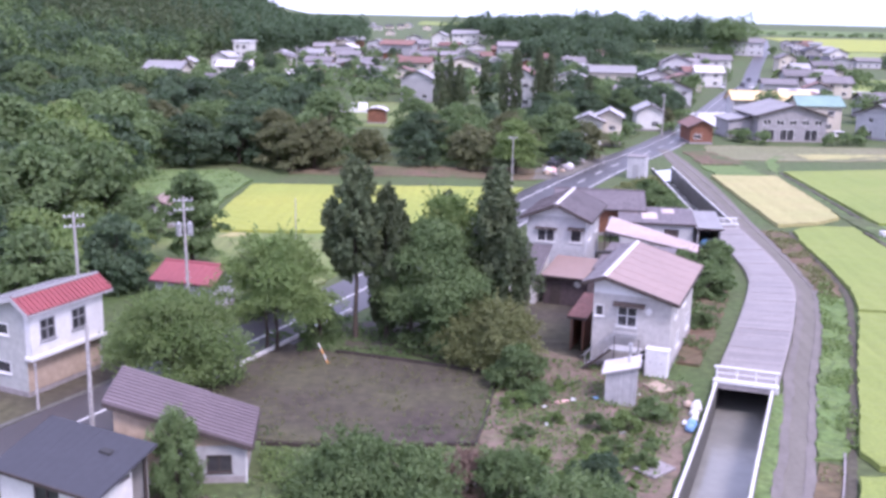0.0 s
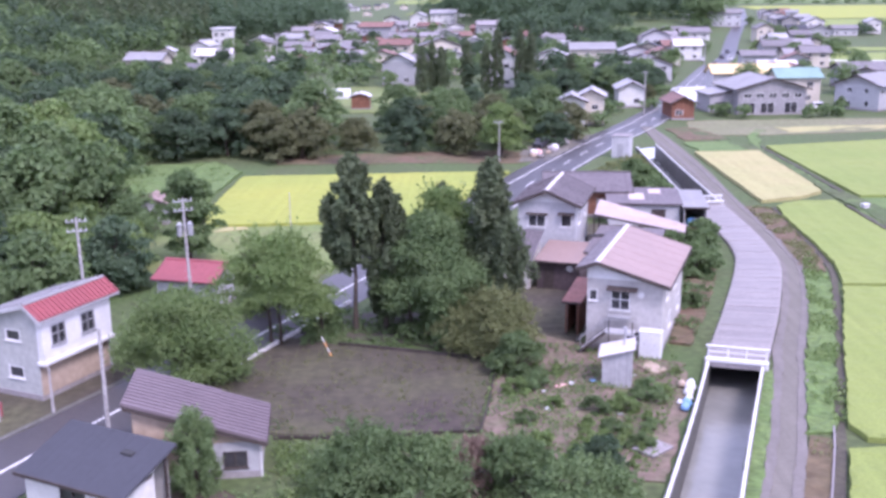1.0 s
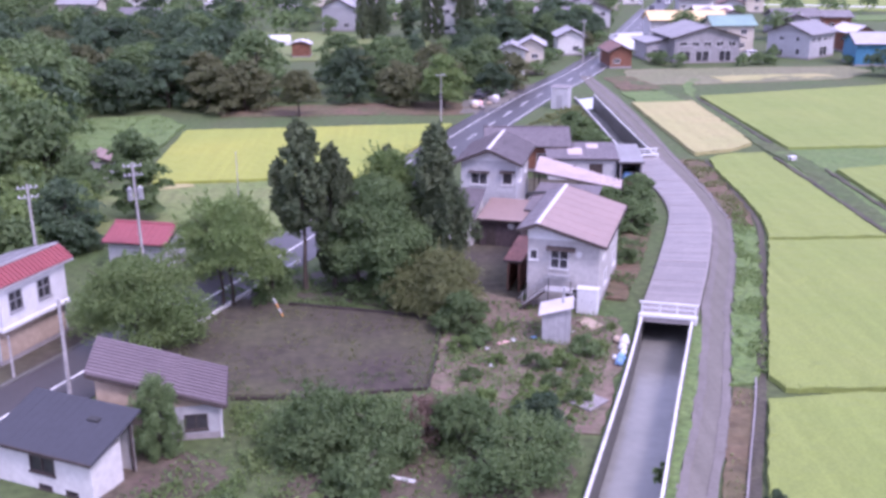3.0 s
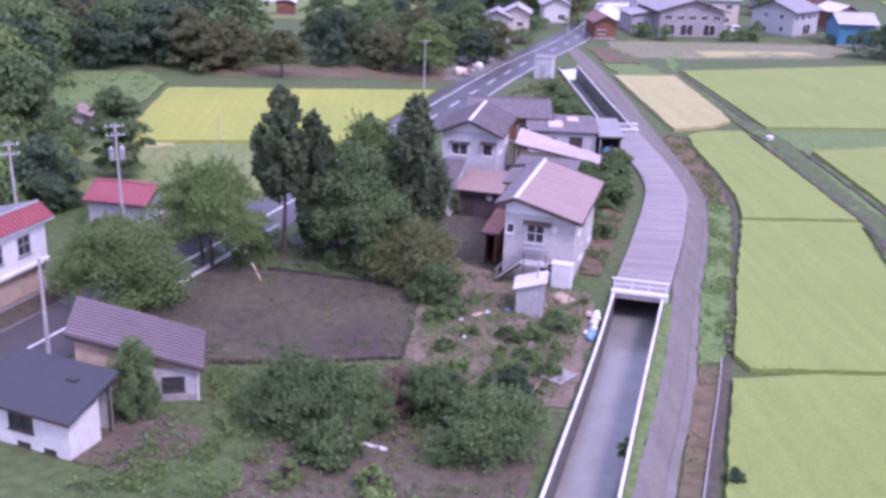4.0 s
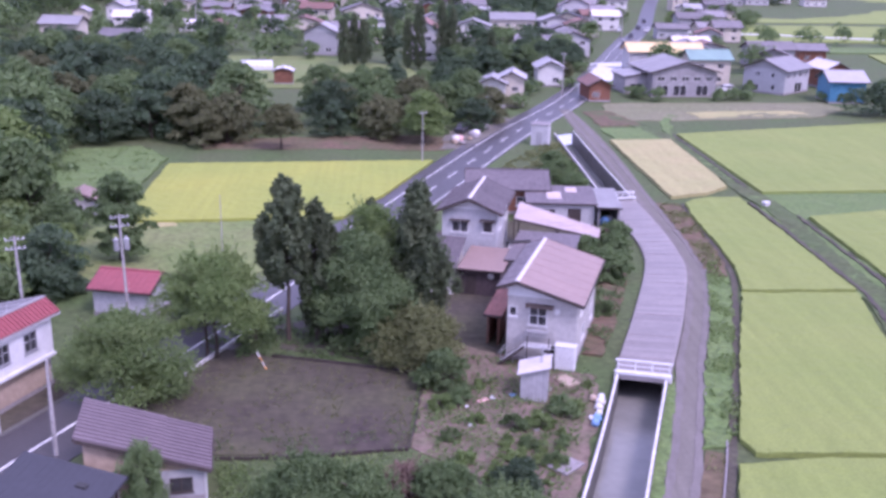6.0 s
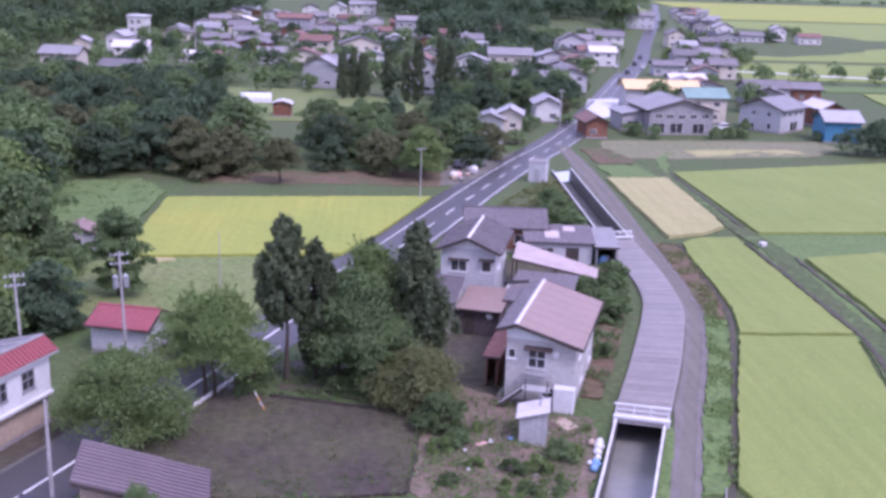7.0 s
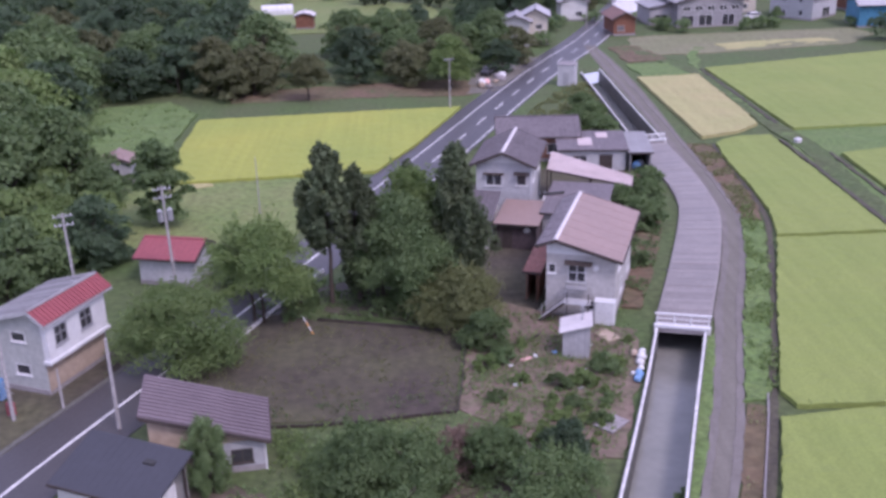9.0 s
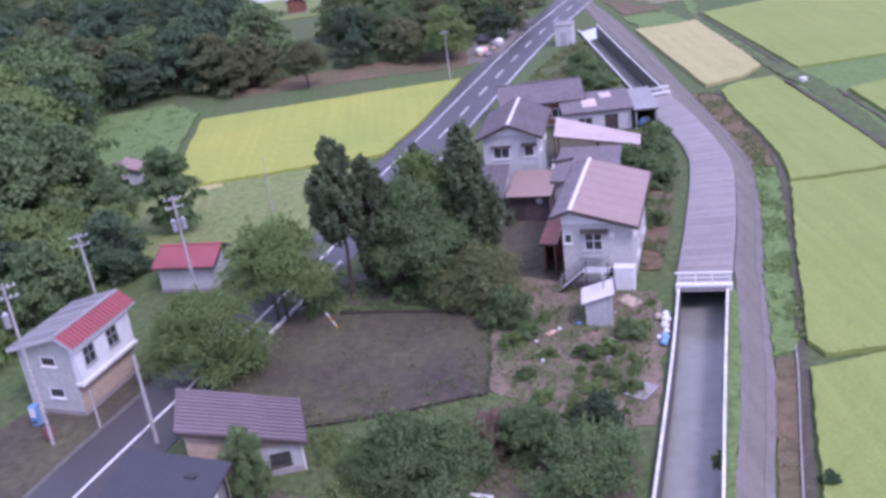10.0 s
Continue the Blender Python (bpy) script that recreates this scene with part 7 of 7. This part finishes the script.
canopy("village_shrubs", "low shrubs in front of the village houses", [(50, 196), (53, 194), (66, 195), (69, 196), (72, 197), (88, 196), (75, 204), (49, 199), (30, 206), (28, 200), (38, 211), (24, 183), (22, 190), (40, 232), (46, 238), (70, 233), (66, 231), (74, 234), (62, 232)], 1.9, 3.0, 260, 0.4, LEAF_MID, 33)
canopy("village_grove", "tall dark trees beside the village houses", spots_in([(14, 405), (40, 398), (62, 425), (70, 470), (40, 490), (14, 470)], 9, 34, BUILT), 5.0, 14, 320, 0.85, LEAF_DARK, 35)
canopy("village_grove", "large rounded tree beside the village street", [(112, 520), (117, 524), (121, 519), (117, 515), (114, 526)], 7.5, 19, 800, 0.8, LEAF_MID, 36)
canopy("distant_wood", "thin broken band of woods across the plain", spots_in([(160, 1380), (1500, 1500), (1520, 1530), (160, 1410)], 26, 17), 9, 6, 60, 2.0, LEAF_MID, 18)
scatter([(-50, 228), (-110, 234), (-104, 268), (-62, 262)], 6.5, ["w1", "w2", "w3"], 44, 0.4, 0.62)
for x, y, tall in ((-10.6, 245.5, 0.76), (-8.2, 246.5, 0.84), (-6.0, 246.0, 0.74), (0.1, 250.0, 0.82), (4.6, 240.0, 0.8), (7.2, 239.0, 1.02), (13.2, 252.0, 1.0), (16.0, 252.5, 0.92), (23.5, 230.0, 0.68)):
    wood("w5", x, y, 0.72 + 0.1 * math.sin(x), tall)
scatter([(14, 214), (33, 226), (48, 250), (40, 268), (12, 250)], 5.8, ["w1", "w2", "w2"], 41, 0.5, 0.85)
for x, y, sc in ((36, 234, 0.9), (29, 229, 0.8), (22, 224, 0.85), (42, 250, 0.8)):
    wood("w2", x, y, sc)
scatter([(-18, 182), (12, 186), (16, 215), (-14, 205)], 6.5, ["w2", "w4", "w1"], 42, 0.4, 0.75)
scatter([(24, 186), (30, 202), (22, 215), (14, 196)], 6.0, ["w1", "w2"], 43, 0.4, 0.6)


def weeds(name, label, poly, count, size, material, seed, tall=0.3, avoid=()):
    rng = np.random.default_rng(seed)
    xs, ys = [p[0] for p in poly], [p[1] for p in poly]
    q = np.stack([rng.uniform(min(xs), max(xs), count * 3), rng.uniform(min(ys), max(ys), count * 3)], 1)
    q = q[inside_many(q, poly)]
    for a in avoid:
        q = q[~inside_many(q, a)]
    patchy = np.array([noise.noise((a * 0.35 + seed, b * 0.35, 0)) + 0.5 * noise.noise((a * 1.2, b * 1.2, seed)) for a, b in q])
    q = q[patchy > -0.05][:count]
    c = np.concatenate([q, 0.08 + rng.uniform(0, tall, (len(q), 1))], 1)
    o = np.tile(np.array([[0, 0, 0.8]]), (len(q), 1)) + rng.normal(0, 0.5, (len(q), 3))
    return tagged(new(name, leaf_mesh(name, c, o, size, rng, material)), label, "weeds", "", "stuff")


LOT_RING = [(-18.3, 55.2), (-11.0, 51.0), (-4.5, 51.0), (1.0, 51.6), (2.1, 62.9), (-3.5, 64.6), (-8.8, 66.0), (-12.6, 67.8), (-15.6, 63)]
YARD = [(-16, 36), (6.2, 36), (8.2, 41.5), (11.4, 51), (14.8, 61.5), (14.6, 66), (9, 65.5), (3.5, 66.5), (2.2, 62), (1.0, 51.6), (-10.5, 50.5), (-10, 46), (-15, 39)]
weeds("weeds", "low green weeds over the garden and orchard", YARD, 3600, 0.13, LEAF_LIGHT, 81, 0.25, [LOT_RING])
weeds("weeds", "darker green weeds over the garden and orchard", YARD, 3600, 0.14, LEAF_MID, 82, 0.3, [LOT_RING])
weeds("weeds", "lush bright green weeds beside the low houses", [(-15, 37), (-7, 36.3), (-5.2, 41), (-7.6, 49.4), (-10.3, 49.6), (-9.2, 44), (-12.6, 40.4)], 3200, 0.13, LEAF_BRIGHT, 92, 0.35)
weeds("weeds", "mixed green weeds in the garden rows", [(2.0, 51), (8.2, 46.2), (10.2, 46.2), (13.6, 57), (12.2, 62), (4.6, 62), (2.4, 58)], 1500, 0.12, LEAF_LIGHT, 93, 0.3)
weeds("weeds", "dry olive weeds on the strip beside the track", [(12.0, 30), (14.6, 36.5), (19.6, 50.6), (20.8, 50.4), (17.0, 40.2), (14.0, 31.5)], 700, 0.12, LEAF_OLIVE, 94, 0.15)
weeds("weeds", "dry olive weeds beside the bend of the ditch", [(30.3, 86), (31.4, 95), (32.3, 113), (34.9, 112), (34.2, 102), (33.0, 91), (32.0, 85.5)], 1200, 0.16, LEAF_OLIVE, 95, 0.2)
weeds("weeds", "thin dry weeds on the bare lot", LOT_RING, 1500, 0.10, LEAF_OLIVE, 83, 0.08)
weeds("weeds", "short green weeds along the edges of the bare lot", [(-12, 51.6), (1.2, 52.4), (2.0, 60), (0.6, 58), (-0.6, 54), (-11, 53.2)], 900, 0.10, LEAF_MID, 91, 0.1)
weeds("weeds", "green weeds at the foot of the trees", [(-16, 66.5), (-8.8, 66.4), (-3.5, 65.0), (2.3, 63.4), (4.5, 66), (4, 74), (-12, 74)], 3500, 0.16, LEAF_MID, 84, 0.3)
weeds("weeds", "rank weeds on the canal bank", [(14.7, 66.5), (16.2, 66), (19.0, 74), (22.2, 84.5), (24.2, 93.5), (25.2, 104), (24.4, 104), (19.4, 95), (17.6, 85), (15.2, 76)], 3500, 0.2, LEAF_MID, 85, 0.4)
weeds("weeds", "lush weeds on the verge between track and ditch", [(20.4, 53.7), (27.1, 74.5), (30.8, 88), (32.4, 91), (31.0, 81.5), (29.2, 74.5), (22.3, 52.5)], 4500, 0.17, LEAF_LIGHT, 86, 0.35)
weeds("weeds", "tall grass on the bank beside the rice field", [(-45, 116), (-33, 108.5), (-32.0, 118), (-31.6, 137), (-36, 144), (-46, 141)], 1600, 0.22, LEAF_BRIGHT, 87, 0.35)
weeds("weeds", "grass beside the far canal and the road", [(10, 118), (23, 119), (26, 131), (26.5, 150), (22, 146), (14, 128)], 3000, 0.25, LEAF_OLIVE, 88, 0.4)


# ---------------------------------------------------------------- distance
def far_hills(name, dist, top, seed, colour):
    """A low range round the horizon; its pale colour and glow stand in for haze."""
    m = bpy.data.materials.new(name)
    m.use_nodes = True
    bsdf = m.node_tree.nodes["Principled BSDF"]
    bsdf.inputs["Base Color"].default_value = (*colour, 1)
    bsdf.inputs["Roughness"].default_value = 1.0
    # No lamp: the hills glow so that they keep their haze-pale blue.
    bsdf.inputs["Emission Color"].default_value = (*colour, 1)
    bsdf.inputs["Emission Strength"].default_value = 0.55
    v, f = [], []
    for i in range(241):
        a = radians(-60 + i * 0.5)
        h = top * (0.55 + 0.9 * noise.noise((i * 0.06, seed, 0)) + 0.25 * noise.noise((i * 0.3, seed, 2)))
        v += [(dist * math.sin(a), dist * math.cos(a), -4), (dist * math.sin(a), dist * math.cos(a), max(4, h))]
        if i:
            f.append((2 * i - 2, 2 * i, 2 * i + 1, 2 * i - 1))
    me = bpy.data.meshes.new(name)
    me.from_pydata(v, [], f)
    me.materials.append(m)
    tagged(new(name, me), "horizon range with haze put into its pale glowing colour", "distance", "", "structure")


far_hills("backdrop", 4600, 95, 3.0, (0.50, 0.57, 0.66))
